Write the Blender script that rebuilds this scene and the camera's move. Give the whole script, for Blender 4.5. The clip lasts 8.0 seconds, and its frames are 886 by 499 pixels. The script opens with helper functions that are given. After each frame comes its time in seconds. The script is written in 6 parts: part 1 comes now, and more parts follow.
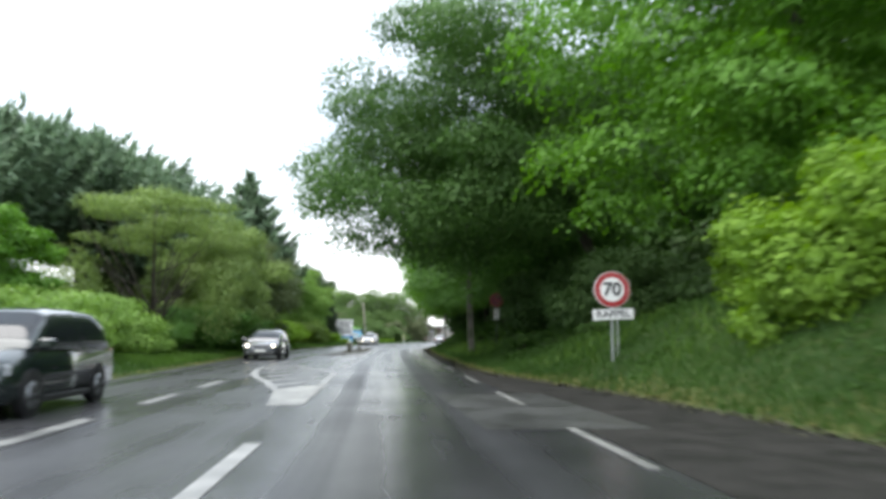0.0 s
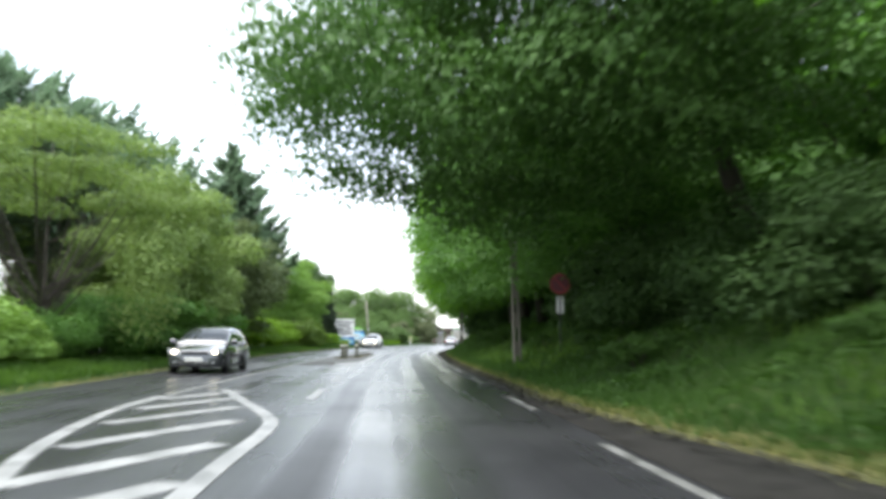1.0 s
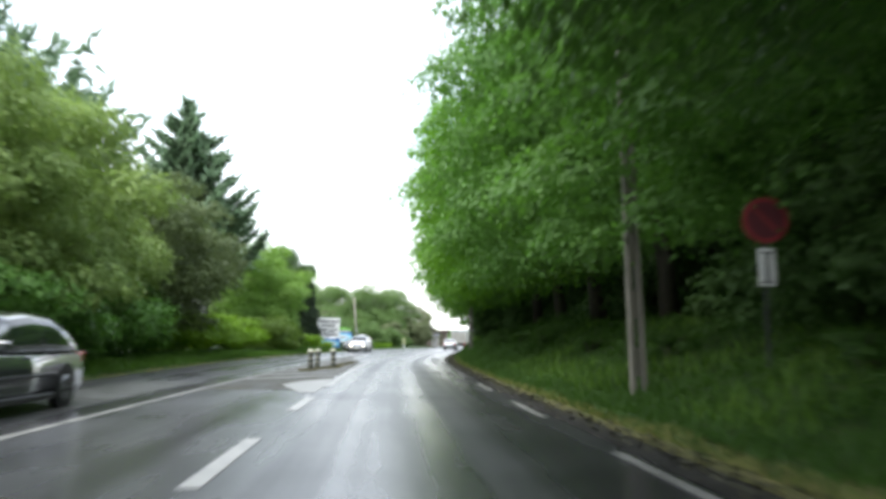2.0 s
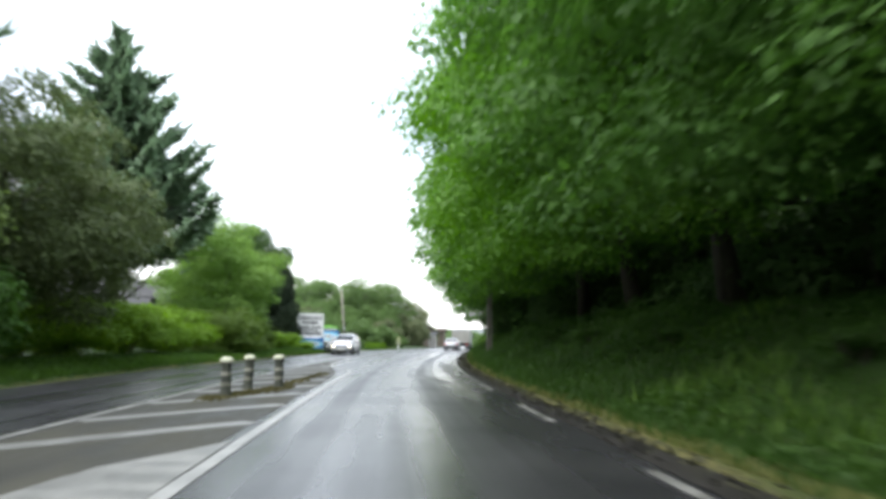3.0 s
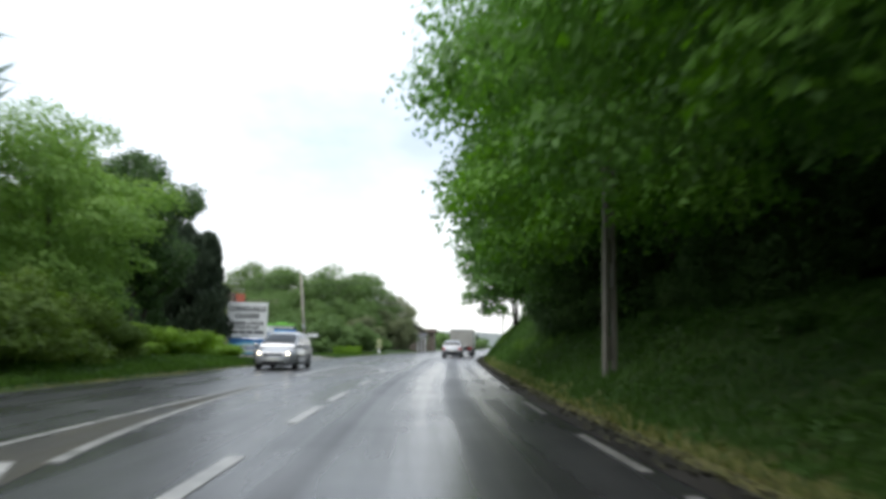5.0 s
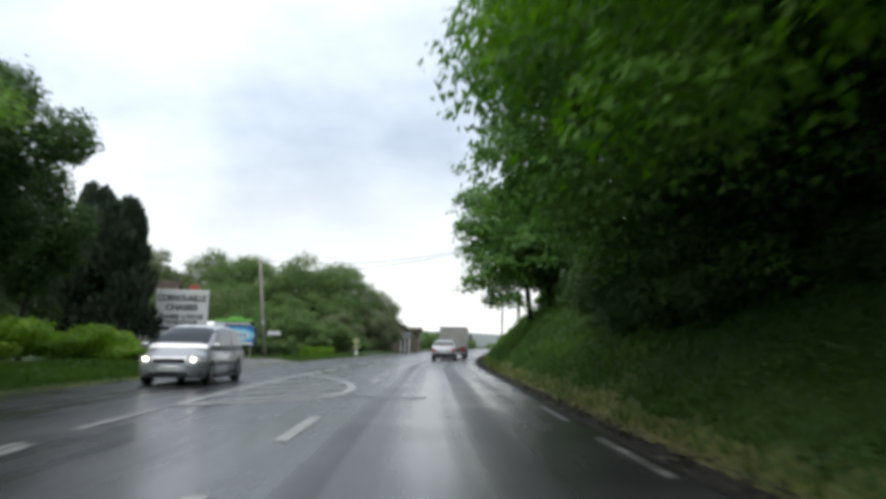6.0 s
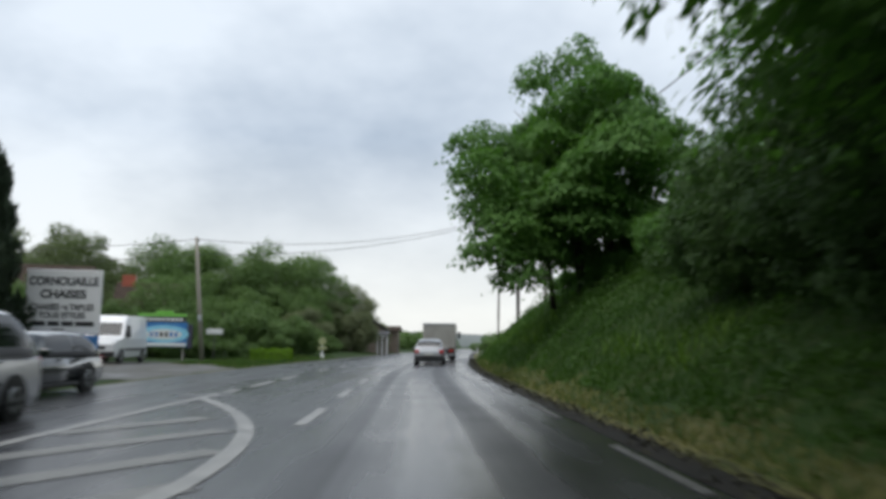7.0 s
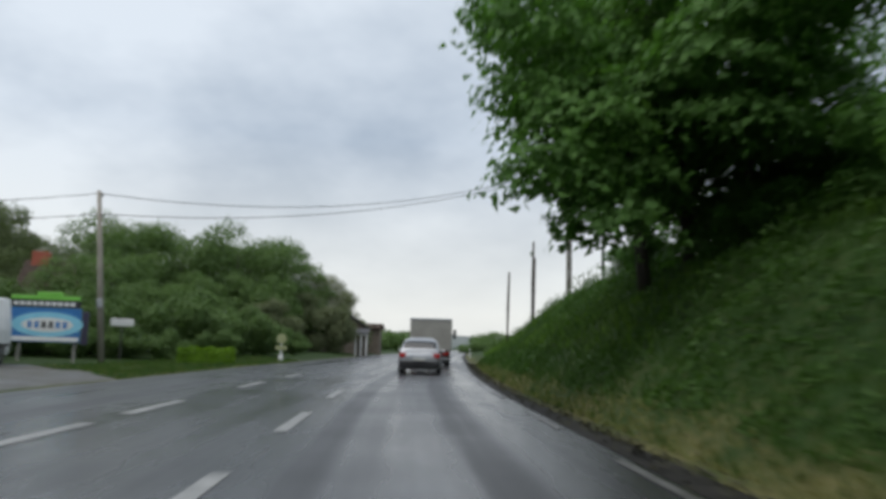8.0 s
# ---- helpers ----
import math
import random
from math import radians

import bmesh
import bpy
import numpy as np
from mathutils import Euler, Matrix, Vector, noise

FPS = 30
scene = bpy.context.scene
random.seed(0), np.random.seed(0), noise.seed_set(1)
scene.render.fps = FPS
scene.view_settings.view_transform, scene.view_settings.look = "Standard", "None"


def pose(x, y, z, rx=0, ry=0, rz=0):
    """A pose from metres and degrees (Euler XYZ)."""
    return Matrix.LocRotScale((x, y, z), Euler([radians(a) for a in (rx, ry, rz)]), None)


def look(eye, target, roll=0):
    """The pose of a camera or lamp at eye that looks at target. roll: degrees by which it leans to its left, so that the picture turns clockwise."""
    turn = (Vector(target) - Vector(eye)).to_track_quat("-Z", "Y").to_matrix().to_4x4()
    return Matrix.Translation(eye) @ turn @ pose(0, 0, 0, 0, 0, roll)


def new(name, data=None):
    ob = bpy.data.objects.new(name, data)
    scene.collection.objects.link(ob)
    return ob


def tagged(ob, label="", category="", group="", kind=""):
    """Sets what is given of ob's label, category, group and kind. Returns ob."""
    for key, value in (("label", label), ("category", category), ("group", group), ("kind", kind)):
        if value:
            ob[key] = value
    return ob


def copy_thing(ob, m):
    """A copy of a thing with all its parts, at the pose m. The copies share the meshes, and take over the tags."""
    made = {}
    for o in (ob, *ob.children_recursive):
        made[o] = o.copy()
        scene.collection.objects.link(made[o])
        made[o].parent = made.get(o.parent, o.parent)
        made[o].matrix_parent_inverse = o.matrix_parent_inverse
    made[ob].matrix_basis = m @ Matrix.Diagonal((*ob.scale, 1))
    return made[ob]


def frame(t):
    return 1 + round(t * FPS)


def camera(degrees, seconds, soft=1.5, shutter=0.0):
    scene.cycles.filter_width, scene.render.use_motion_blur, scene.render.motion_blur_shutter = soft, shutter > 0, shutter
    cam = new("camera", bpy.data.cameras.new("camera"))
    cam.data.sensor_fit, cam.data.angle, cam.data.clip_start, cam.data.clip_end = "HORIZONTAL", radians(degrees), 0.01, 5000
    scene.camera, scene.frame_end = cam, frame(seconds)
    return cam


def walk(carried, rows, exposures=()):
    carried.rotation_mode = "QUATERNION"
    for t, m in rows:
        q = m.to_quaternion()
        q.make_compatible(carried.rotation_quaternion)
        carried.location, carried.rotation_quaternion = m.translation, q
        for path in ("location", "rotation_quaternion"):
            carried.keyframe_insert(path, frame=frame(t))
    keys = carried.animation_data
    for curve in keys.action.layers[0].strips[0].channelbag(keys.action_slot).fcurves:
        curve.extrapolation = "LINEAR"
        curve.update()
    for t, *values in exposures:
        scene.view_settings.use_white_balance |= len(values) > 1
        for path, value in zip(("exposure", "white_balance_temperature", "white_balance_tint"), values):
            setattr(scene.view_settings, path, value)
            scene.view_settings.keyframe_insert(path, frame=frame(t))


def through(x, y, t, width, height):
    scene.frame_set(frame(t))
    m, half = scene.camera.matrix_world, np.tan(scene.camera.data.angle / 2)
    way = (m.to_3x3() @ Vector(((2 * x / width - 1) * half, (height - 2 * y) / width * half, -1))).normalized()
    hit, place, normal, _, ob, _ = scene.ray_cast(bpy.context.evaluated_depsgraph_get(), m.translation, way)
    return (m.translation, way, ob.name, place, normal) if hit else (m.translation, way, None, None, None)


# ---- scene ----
# ---- camera and its way along the road ----
cam = camera(60.0, 8.0, soft=3.8, shutter=0.5)
# seconds, x, y, z, yaw, pitch, lean to the left (degrees)
PATH = [
    (0.0, 0.000, 0.000, 1.123, -4.32, 6.53, 0.21),
    (0.5, 0.079, 6.534, 1.152, -4.03, 6.70, 0.81),
    (1.0, -0.014, 13.837, 1.137, -3.92, 6.67, 0.53),
    (1.5, -0.066, 21.285, 1.170, -4.12, 6.98, 0.51),
    (1.7, -0.081, 24.260, 1.144, -4.28, 6.85, 0.71),
    (2.8, 0.127, 40.340, 1.129, -5.10, 6.89, 0.69),
    (3.1, 0.199, 44.607, 1.128, -5.12, 6.82, 0.79),
    (3.5, 0.333, 50.293, 1.166, -5.23, 7.21, 1.04),
    (4.0, 0.542, 57.369, 1.156, -5.54, 7.34, 0.72),
    (4.5, 0.805, 63.962, 1.151, -5.81, 7.05, 0.90),
    (4.7, 0.916, 66.470, 1.167, -6.07, 7.06, 0.97),
    (5.8, 1.764, 80.336, 1.144, -7.50, 7.07, 1.00),
    (6.0, 1.954, 82.760, 1.169, -7.79, 7.10, 1.10),
    (6.5, 2.539, 88.725, 1.139, -8.52, 7.12, 0.85),
    (7.0, 3.239, 94.753, 1.149, -9.39, 7.15, 0.77),
    (7.4, 3.820, 99.609, 1.127, -9.97, 7.19, 0.67),
    (8.0, 4.814, 107.529, 1.179, -10.50, 7.24, 1.76),
]


def ahead(x, y, z, yaw, pitch, lean):
    a, b = radians(yaw), radians(pitch)
    return look((x, y, z), (x - math.sin(a) * math.cos(b), y + math.cos(a) * math.cos(b), z + math.sin(b)), lean)


walk(cam, [(t, ahead(*row)) for t, *row in PATH],
     [(0.0, 1.44), (0.6, 1.75), (1.5, 1.89), (3.0, 1.60), (3.5, 1.53), (4.6, 1.13), (6.0, 0.62), (7.0, 0.28), (8.0, 0.13)])

# ---- sky and light: rainy overcast ----
world = bpy.data.worlds.new("overcast_sky")
scene.world = world
world.use_nodes = True
wn, wl = world.node_tree.nodes, world.node_tree.links
wn.clear()
w_out = wn.new("ShaderNodeOutputWorld")
w_bg = wn.new("ShaderNodeBackground")
w_bg.inputs["Strength"].default_value = 0.1
w_sky = wn.new("ShaderNodeTexSky")
w_sky.sky_type = "NISHITA"
w_sky.sun_disc = False
w_sky.sun_elevation = radians(65)
w_sky.sun_rotation = radians(245)
w_co = wn.new("ShaderNodeTexCoord")
w_sep = wn.new("ShaderNodeSeparateXYZ")
wl.new(w_co.outputs["Generated"], w_sep.inputs[0])
w_up = wn.new("ShaderNodeMath"); w_up.operation = "ADD"; w_up.inputs[1].default_value = 0.42
w_abs = wn.new("ShaderNodeMath"); w_abs.operation = "ABSOLUTE"
wl.new(w_sep.outputs["Z"], w_abs.inputs[0]); wl.new(w_abs.outputs[0], w_up.inputs[0])
w_div = wn.new("ShaderNodeVectorMath"); w_div.operation = "DIVIDE"
w_cmb = wn.new("ShaderNodeCombineXYZ")
for k in range(3):
    wl.new(w_up.outputs[0], w_cmb.inputs[k])
wl.new(w_co.outputs["Generated"], w_div.inputs[0]); wl.new(w_cmb.outputs[0], w_div.inputs[1])
w_no = wn.new("ShaderNodeTexNoise")
w_no.inputs["Scale"].default_value = 1.6
w_no.inputs["Detail"].default_value = 5.0
w_no.inputs["Roughness"].default_value = 0.55
wl.new(w_div.outputs[0], w_no.inputs["Vector"])
w_ramp = wn.new("ShaderNodeValToRGB")
w_ramp.color_ramp.elements[0].position, w_ramp.color_ramp.elements[0].color = 0.38, (0.47, 0.555, 0.665, 1)
w_ramp.color_ramp.elements[1].position, w_ramp.color_ramp.elements[1].color = 0.66, (0.84, 0.92, 1.01, 1)
wl.new(w_no.outputs[0], w_ramp.inputs[0])
# the brighter, thinner cloud low over the horizon
w_low = wn.new("ShaderNodeMapRange")
w_low.inputs["From Min"].default_value, w_low.inputs["From Max"].default_value = 0.04, 0.26
w_low.inputs["To Min"].default_value, w_low.inputs["To Max"].default_value = 1.0, 0.0
wl.new(w_sep.outputs["Z"], w_low.inputs["Value"])
w_mix = wn.new("ShaderNodeMix"); w_mix.data_type = "RGBA"
w_mix.inputs["B"].default_value = (1.02, 1.015, 0.955, 1)
w_lowf = wn.new("ShaderNodeMath"); w_lowf.operation = "MULTIPLY"; w_lowf.inputs[1].default_value = 0.75
wl.new(w_low.outputs[0], w_lowf.inputs[0]); wl.new(w_lowf.outputs[0], w_mix.inputs["Factor"])
wl.new(w_ramp.outputs[0], w_mix.inputs["A"])
w_gain = wn.new("ShaderNodeVectorMath"); w_gain.operation = "SCALE"
w_gain.inputs["Scale"].default_value = 8.6
wl.new(w_mix.outputs["Result"], w_gain.inputs[0])
w_two = wn.new("ShaderNodeMix"); w_two.data_type = "RGBA"
w_two.inputs["Factor"].default_value = 0.93
wl.new(w_sky.outputs[0], w_two.inputs["A"]); wl.new(w_gain.outputs[0], w_two.inputs["B"])
wl.new(w_two.outputs["Result"], w_bg.inputs["Color"]); wl.new(w_bg.outputs[0], w_out.inputs[0])

sun = new("sun", bpy.data.lights.new("sun", "SUN"))
sun.data.energy, sun.data.angle, sun.data.color = 1.9, radians(60), (1.0, 0.97, 0.93)
sun.matrix_basis = look((0, 0, 60), (25.5, 12, 0))
tagged(sun, kind="structure")


# ---- materials ----
def node(nt, kind, **values):
    n = nt.nodes.new(kind)
    for k, v in values.items():
        n.inputs[k.replace("_", " ")].default_value = v
    return n


def mat(name, dark, light, scale=2.0, rough=0.8, bump=0.2, fine=30.0, metal=0.0, vary=0.0, island=False, spec=0.5, rough_to=None, coat=0.0, stretch=(1, 1, 1)):
    """Two colours mixed by coarse and fine noise, with relief; vary: how much each object (or each island) differs."""
    m = bpy.data.materials.new(name)
    m.use_nodes = True
    nt = m.node_tree
    b = nt.nodes["Principled BSDF"]
    co = nt.nodes.new("ShaderNodeTexCoord")
    mp = nt.nodes.new("ShaderNodeMapping")
    mp.inputs["Scale"].default_value = stretch
    nt.links.new(co.outputs["Object"], mp.inputs[0])
    n1 = node(nt, "ShaderNodeTexNoise", Scale=scale, Detail=5.0, Roughness=0.6)
    n2 = node(nt, "ShaderNodeTexNoise", Scale=fine, Detail=3.0)
    for n in (n1, n2):
        nt.links.new(mp.outputs[0], n.inputs["Vector"])
    add = nt.nodes.new("ShaderNodeMath"); add.operation = "MULTIPLY_ADD"
    add.inputs[1].default_value = 0.45
    nt.links.new(n2.outputs[0], add.inputs[0]); nt.links.new(n1.outputs[0], add.inputs[2])
    last = add
    if vary:
        r = nt.nodes.new("ShaderNodeNewGeometry" if island else "ShaderNodeObjectInfo")
        v = nt.nodes.new("ShaderNodeMath"); v.operation = "MULTIPLY_ADD"
        v.inputs[1].default_value = vary
        nt.links.new(r.outputs["Random Per Island" if island else "Random"], v.inputs[0]); nt.links.new(add.outputs[0], v.inputs[2])
        last = v
    rg = node(nt, "ShaderNodeMapRange", From_Min=0.45, From_Max=1.0 + vary)
    nt.links.new(last.outputs[0], rg.inputs["Value"])
    mx = nt.nodes.new("ShaderNodeMix"); mx.data_type = "RGBA"
    mx.inputs["A"].default_value, mx.inputs["B"].default_value = (*dark, 1), (*light, 1)
    nt.links.new(rg.outputs[0], mx.inputs["Factor"]); nt.links.new(mx.outputs["Result"], b.inputs["Base Color"])
    b.inputs["Roughness"].default_value, b.inputs["Metallic"].default_value = rough, metal
    b.inputs["Specular IOR Level"].default_value = spec
    b.inputs["Coat Weight"].default_value = coat
    if rough_to is not None:
        rr = node(nt, "ShaderNodeMapRange", From_Min=0.35, From_Max=0.65, To_Min=rough, To_Max=rough_to)
        nt.links.new(n1.outputs[0], rr.inputs["Value"]); nt.links.new(rr.outputs[0], b.inputs["Roughness"])
    if bump:
        bp = node(nt, "ShaderNodeBump", Strength=bump, Distance=0.02)
        nt.links.new(add.outputs[0], bp.inputs["Height"]); nt.links.new(bp.outputs[0], b.inputs["Normal"])
    return m


def leaf_mat(name, dark, light, through=0.4, vary=0.28, spec=0.2):
    """Leaves: each one its own shade, glossy when wet, with light coming through."""
    m = mat(name, dark, light, 0.35, 0.55, 0.0, 6.0, vary=vary, island=True, spec=spec)
    nt = m.node_tree
    b = nt.nodes["Principled BSDF"]
    tr = nt.nodes.new("ShaderNodeBsdfTranslucent")
    src = b.inputs["Base Color"].links[0].from_socket
    hs = node(nt, "ShaderNodeHueSaturation", Saturation=1.15, Value=1.25)
    nt.links.new(src, hs.inputs["Color"]); nt.links.new(hs.outputs[0], tr.inputs[0])
    ms = nt.nodes.new("ShaderNodeMixShader")
    ms.inputs[0].default_value = through
    nt.links.new(b.outputs[0], ms.inputs[1]); nt.links.new(tr.outputs[0], ms.inputs[2])
    nt.links.new(ms.outputs[0], nt.nodes["Material Output"].inputs["Surface"])
    return m


def wet_road(name):
    """Old asphalt, wet: smooth film in the wheel tracks, rougher stone between, long streaks along the road."""
    m = mat(name, (0.016, 0.016, 0.018), (0.046, 0.046, 0.049), 0.5, 0.3, 0.12, 90.0, spec=0.37)
    nt = m.node_tree
    b = nt.nodes["Principled BSDF"]
    uv = nt.nodes.new("ShaderNodeUVMap"); uv.uv_map = "along"
    mp = nt.nodes.new("ShaderNodeMapping")
    mp.inputs["Scale"].default_value = (1.35, 0.035, 1.0)
    nt.links.new(uv.outputs[0], mp.inputs[0])
    streak = node(nt, "ShaderNodeTexNoise", Scale=1.0, Detail=3.0, Roughness=0.5)
    nt.links.new(mp.outputs[0], streak.inputs["Vector"])
    blot = node(nt, "ShaderNodeTexNoise", Scale=0.35, Detail=4.0)
    co = nt.nodes.new("ShaderNodeTexCoord"); nt.links.new(co.outputs["Object"], blot.inputs["Vector"])
    sm = nt.nodes.new("ShaderNodeMath"); sm.operation = "MULTIPLY_ADD"; sm.inputs[1].default_value = 0.5
    nt.links.new(blot.outputs[0], sm.inputs[0]); nt.links.new(streak.outputs[0], sm.inputs[2])
    rr = node(nt, "ShaderNodeMapRange", From_Min=0.60, From_Max=0.90, To_Min=0.19, To_Max=0.34)
    nt.links.new(sm.outputs[0], rr.inputs["Value"])
    # tyres press the water out of two narrow bands in each lane, which are duller than the film between them
    sep = nt.nodes.new("ShaderNodeSeparateXYZ"); nt.links.new(uv.outputs[0], sep.inputs[0])
    total = None
    for at, wide in ((0.72, 0.30), (2.62, 0.36), (-4.0, 0.4), (-5.6, 0.4)):
        d = nt.nodes.new("ShaderNodeMath"); d.operation = "SUBTRACT"; d.inputs[1].default_value = at
        nt.links.new(sep.outputs[0], d.inputs[0])
        w = nt.nodes.new("ShaderNodeMath"); w.operation = "MULTIPLY_ADD"; w.inputs[1].default_value = 0.5; 
        nt.links.new(streak.outputs[0], w.inputs[0]); nt.links.new(d.outputs[0], w.inputs[2])
        off = nt.nodes.new("ShaderNodeMath"); off.operation = "SUBTRACT"; off.inputs[1].default_value = 0.25
        nt.links.new(w.outputs[0], off.inputs[0])
        a = nt.nodes.new("ShaderNodeMath"); a.operation = "ABSOLUTE"; nt.links.new(off.outputs[0], a.inputs[0])
        g = node(nt, "ShaderNodeMapRange", From_Min=wide * 0.5, From_Max=wide * 1.1, To_Min=1.0, To_Max=0.0)
        g.interpolation_type = "SMOOTHSTEP"
        nt.links.new(a.outputs[0], g.inputs["Value"])
        if total is None:
            total = g
        else:
            t = nt.nodes.new("ShaderNodeMath"); t.operation = "MAXIMUM"
            nt.links.new(total.outputs[0], t.inputs[0]); nt.links.new(g.outputs[0], t.inputs[1])
            total = t
    ro = nt.nodes.new("ShaderNodeMath"); ro.operation = "MULTIPLY_ADD"; ro.inputs[1].default_value = 0.09
    nt.links.new(total.outputs[0], ro.inputs[0]); nt.links.new(rr.outputs[0], ro.inputs[2]); nt.links.new(ro.outputs[0], b.inputs["Roughness"])
    sp = node(nt, "ShaderNodeMapRange", To_Min=0.38, To_Max=0.26)
    nt.links.new(total.outputs[0], sp.inputs["Value"]); nt.links.new(sp.outputs[0], b.inputs["Specular IOR Level"])
    return m


def glossy(name, colour, rough=0.25, metal=0.0, coat=0.6):
    return mat(name, tuple(c * 0.9 for c in colour), tuple(min(1, c * 1.08) for c in colour), 3.0, rough, 0.02, 60.0, metal, coat=coat)


def glowing(name, colour, power):
    m = bpy.data.materials.new(name)
    m.use_nodes = True
    b = m.node_tree.nodes["Principled BSDF"]
    b.inputs["Base Color"].default_value = (*colour, 1)
    b.inputs["Emission Color"].default_value, b.inputs["Emission Strength"].default_value = (*colour, 1), power
    b.inputs["Roughness"].default_value = 0.2
    return m


M_ROAD = wet_road("wet_asphalt")
M_PATCH = mat("wet_patched_asphalt", (0.028, 0.028, 0.028), (0.06, 0.06, 0.058), 0.8, 0.28, 0.25, 70.0, rough_to=0.5)
M_SHOULDER = mat("wet_dark_shoulder", (0.008, 0.008, 0.007), (0.032, 0.030, 0.027), 1.6, 0.6, 0.6, 45.0, spec=0.14, rough_to=0.85)
M_MEDIAN = mat("dirty_median_asphalt", (0.010, 0.010, 0.008), (0.066, 0.064, 0.050), 0.75, 0.5, 0.35, 34.0, spec=0.18, rough_to=0.8, stretch=(1.7, 0.45, 1))
M_LINE = mat("worn_white_road_paint", (0.08, 0.08, 0.077), (0.37, 0.37, 0.36), 2.2, 0.35, 0.15, 40.0, rough_to=0.5)
M_FADED = mat("faded_road_paint", (0.040, 0.040, 0.037), (0.25, 0.25, 0.237), 1.9, 0.35, 0.2, 26.0, rough_to=0.55)
M_EDGE = mat("nearly_worn_off_road_paint", (0.022, 0.022, 0.021), (0.155, 0.155, 0.148), 2.4, 0.35, 0.2, 22.0, rough_to=0.55)
M_WORN = mat("rubbed_off_road_paint", (0.025, 0.025, 0.024), (0.42, 0.42, 0.40), 1.4, 0.4, 0.2, 12.0, rough_to=0.6)
M_GRASS_GROUND = mat("wet_grass_ground", (0.011, 0.026, 0.006), (0.028, 0.060, 0.012), 0.35, 0.85, 0.5, 9.0, spec=0.15)
def with_dry(m, dark, light):
    """Yellowed, trodden turf where the attribute says dry."""
    nt = m.node_tree
    b = nt.nodes["Principled BSDF"]
    src = b.inputs["Base Color"].links[0].from_socket
    at = nt.nodes.new("ShaderNodeAttribute"); at.attribute_name = "dry"
    no = node(nt, "ShaderNodeTexNoise", Scale=6.0, Detail=5.0)
    co = nt.nodes.new("ShaderNodeTexCoord"); nt.links.new(co.outputs["Object"], no.inputs["Vector"])
    tone = nt.nodes.new("ShaderNodeMix"); tone.data_type = "RGBA"
    tone.inputs["A"].default_value, tone.inputs["B"].default_value = (*dark, 1), (*light, 1)
    nt.links.new(no.outputs[0], tone.inputs["Factor"])
    f = nt.nodes.new("ShaderNodeMath"); f.operation = "MULTIPLY_ADD"; f.inputs[1].default_value = 0.9
    nz = node(nt, "ShaderNodeMapRange", From_Min=0.35, From_Max=0.65, To_Min=-0.25, To_Max=0.25)
    nt.links.new(no.outputs[0], nz.inputs["Value"]); nt.links.new(at.outputs["Fac"], f.inputs[0]); nt.links.new(nz.outputs[0], f.inputs[2])
    f.use_clamp = True
    mx = nt.nodes.new("ShaderNodeMix"); mx.data_type = "RGBA"
    nt.links.new(f.outputs[0], mx.inputs["Factor"]); nt.links.new(src, mx.inputs["A"]); nt.links.new(tone.outputs["Result"], mx.inputs["B"])
    nt.links.new(mx.outputs["Result"], b.inputs["Base Color"])


def with_litter(m, dark, light):
    """Dark leaf mould under the trees, where the attribute says wood."""
    nt = m.node_tree
    b = nt.nodes["Principled BSDF"]
    src = b.inputs["Base Color"].links[0].from_socket
    at = nt.nodes.new("ShaderNodeAttribute"); at.attribute_name = "wood"
    no = node(nt, "ShaderNodeTexNoise", Scale=2.5, Detail=6.0)
    co = nt.nodes.new("ShaderNodeTexCoord"); nt.links.new(co.outputs["Object"], no.inputs["Vector"])
    tone = nt.nodes.new("ShaderNodeMix"); tone.data_type = "RGBA"
    tone.inputs["A"].default_value, tone.inputs["B"].default_value = (*dark, 1), (*light, 1)
    nt.links.new(no.outputs[0], tone.inputs["Factor"])
    mx = nt.nodes.new("ShaderNodeMix"); mx.data_type = "RGBA"
    nt.links.new(at.outputs["Fac"], mx.inputs["Factor"]); nt.links.new(src, mx.inputs["A"]); nt.links.new(tone.outputs["Result"], mx.inputs["B"])
    nt.links.new(mx.outputs["Result"], b.inputs["Base Color"])


with_litter(M_GRASS_GROUND, (0.026, 0.024, 0.014), (0.082, 0.072, 0.044))
with_dry(M_GRASS_GROUND, (0.062, 0.060, 0.022), (0.150, 0.138, 0.056))
M_GRAVEL = mat("wet_gravel_lot", (0.028, 0.027, 0.024), (0.098, 0.091, 0.074), 0.45, 0.35, 0.5, 38.0, rough_to=0.75)
M_BLADE = leaf_mat("grass_blades", (0.024, 0.062, 0.011), (0.070, 0.138, 0.026), 0.35)
M_BLADE_LIGHT = leaf_mat("fresh_tall_grass_blades", (0.060, 0.125, 0.018), (0.155, 0.265, 0.046), 0.35)
M_BLADE_VERGE = leaf_mat("wet_verge_grass_blades", (0.042, 0.098, 0.014), (0.115, 0.205, 0.036), 0.35)
M_BLADE_DRY = leaf_mat("dry_grass_blades", (0.115, 0.128, 0.040), (0.26, 0.26, 0.095), 0.3)
M_LEAF_OAK = leaf_mat("oak_leaves", (0.052, 0.124, 0.028), (0.155, 0.295, 0.070))
# darker, less translucent oak tone, only for the tree over the road
M_LEAF_OAK_DEEP = leaf_mat("deep_green_oak_leaves", (0.038, 0.090, 0.022), (0.112, 0.212, 0.052), 0.3)
M_LEAF_MAPLE = leaf_mat("fresh_maple_leaves", (0.060, 0.155, 0.022), (0.190, 0.375, 0.056))
M_LEAF_LIME = leaf_mat("bright_lime_leaves", (0.095, 0.195, 0.022), (0.275, 0.43, 0.060), 0.4)
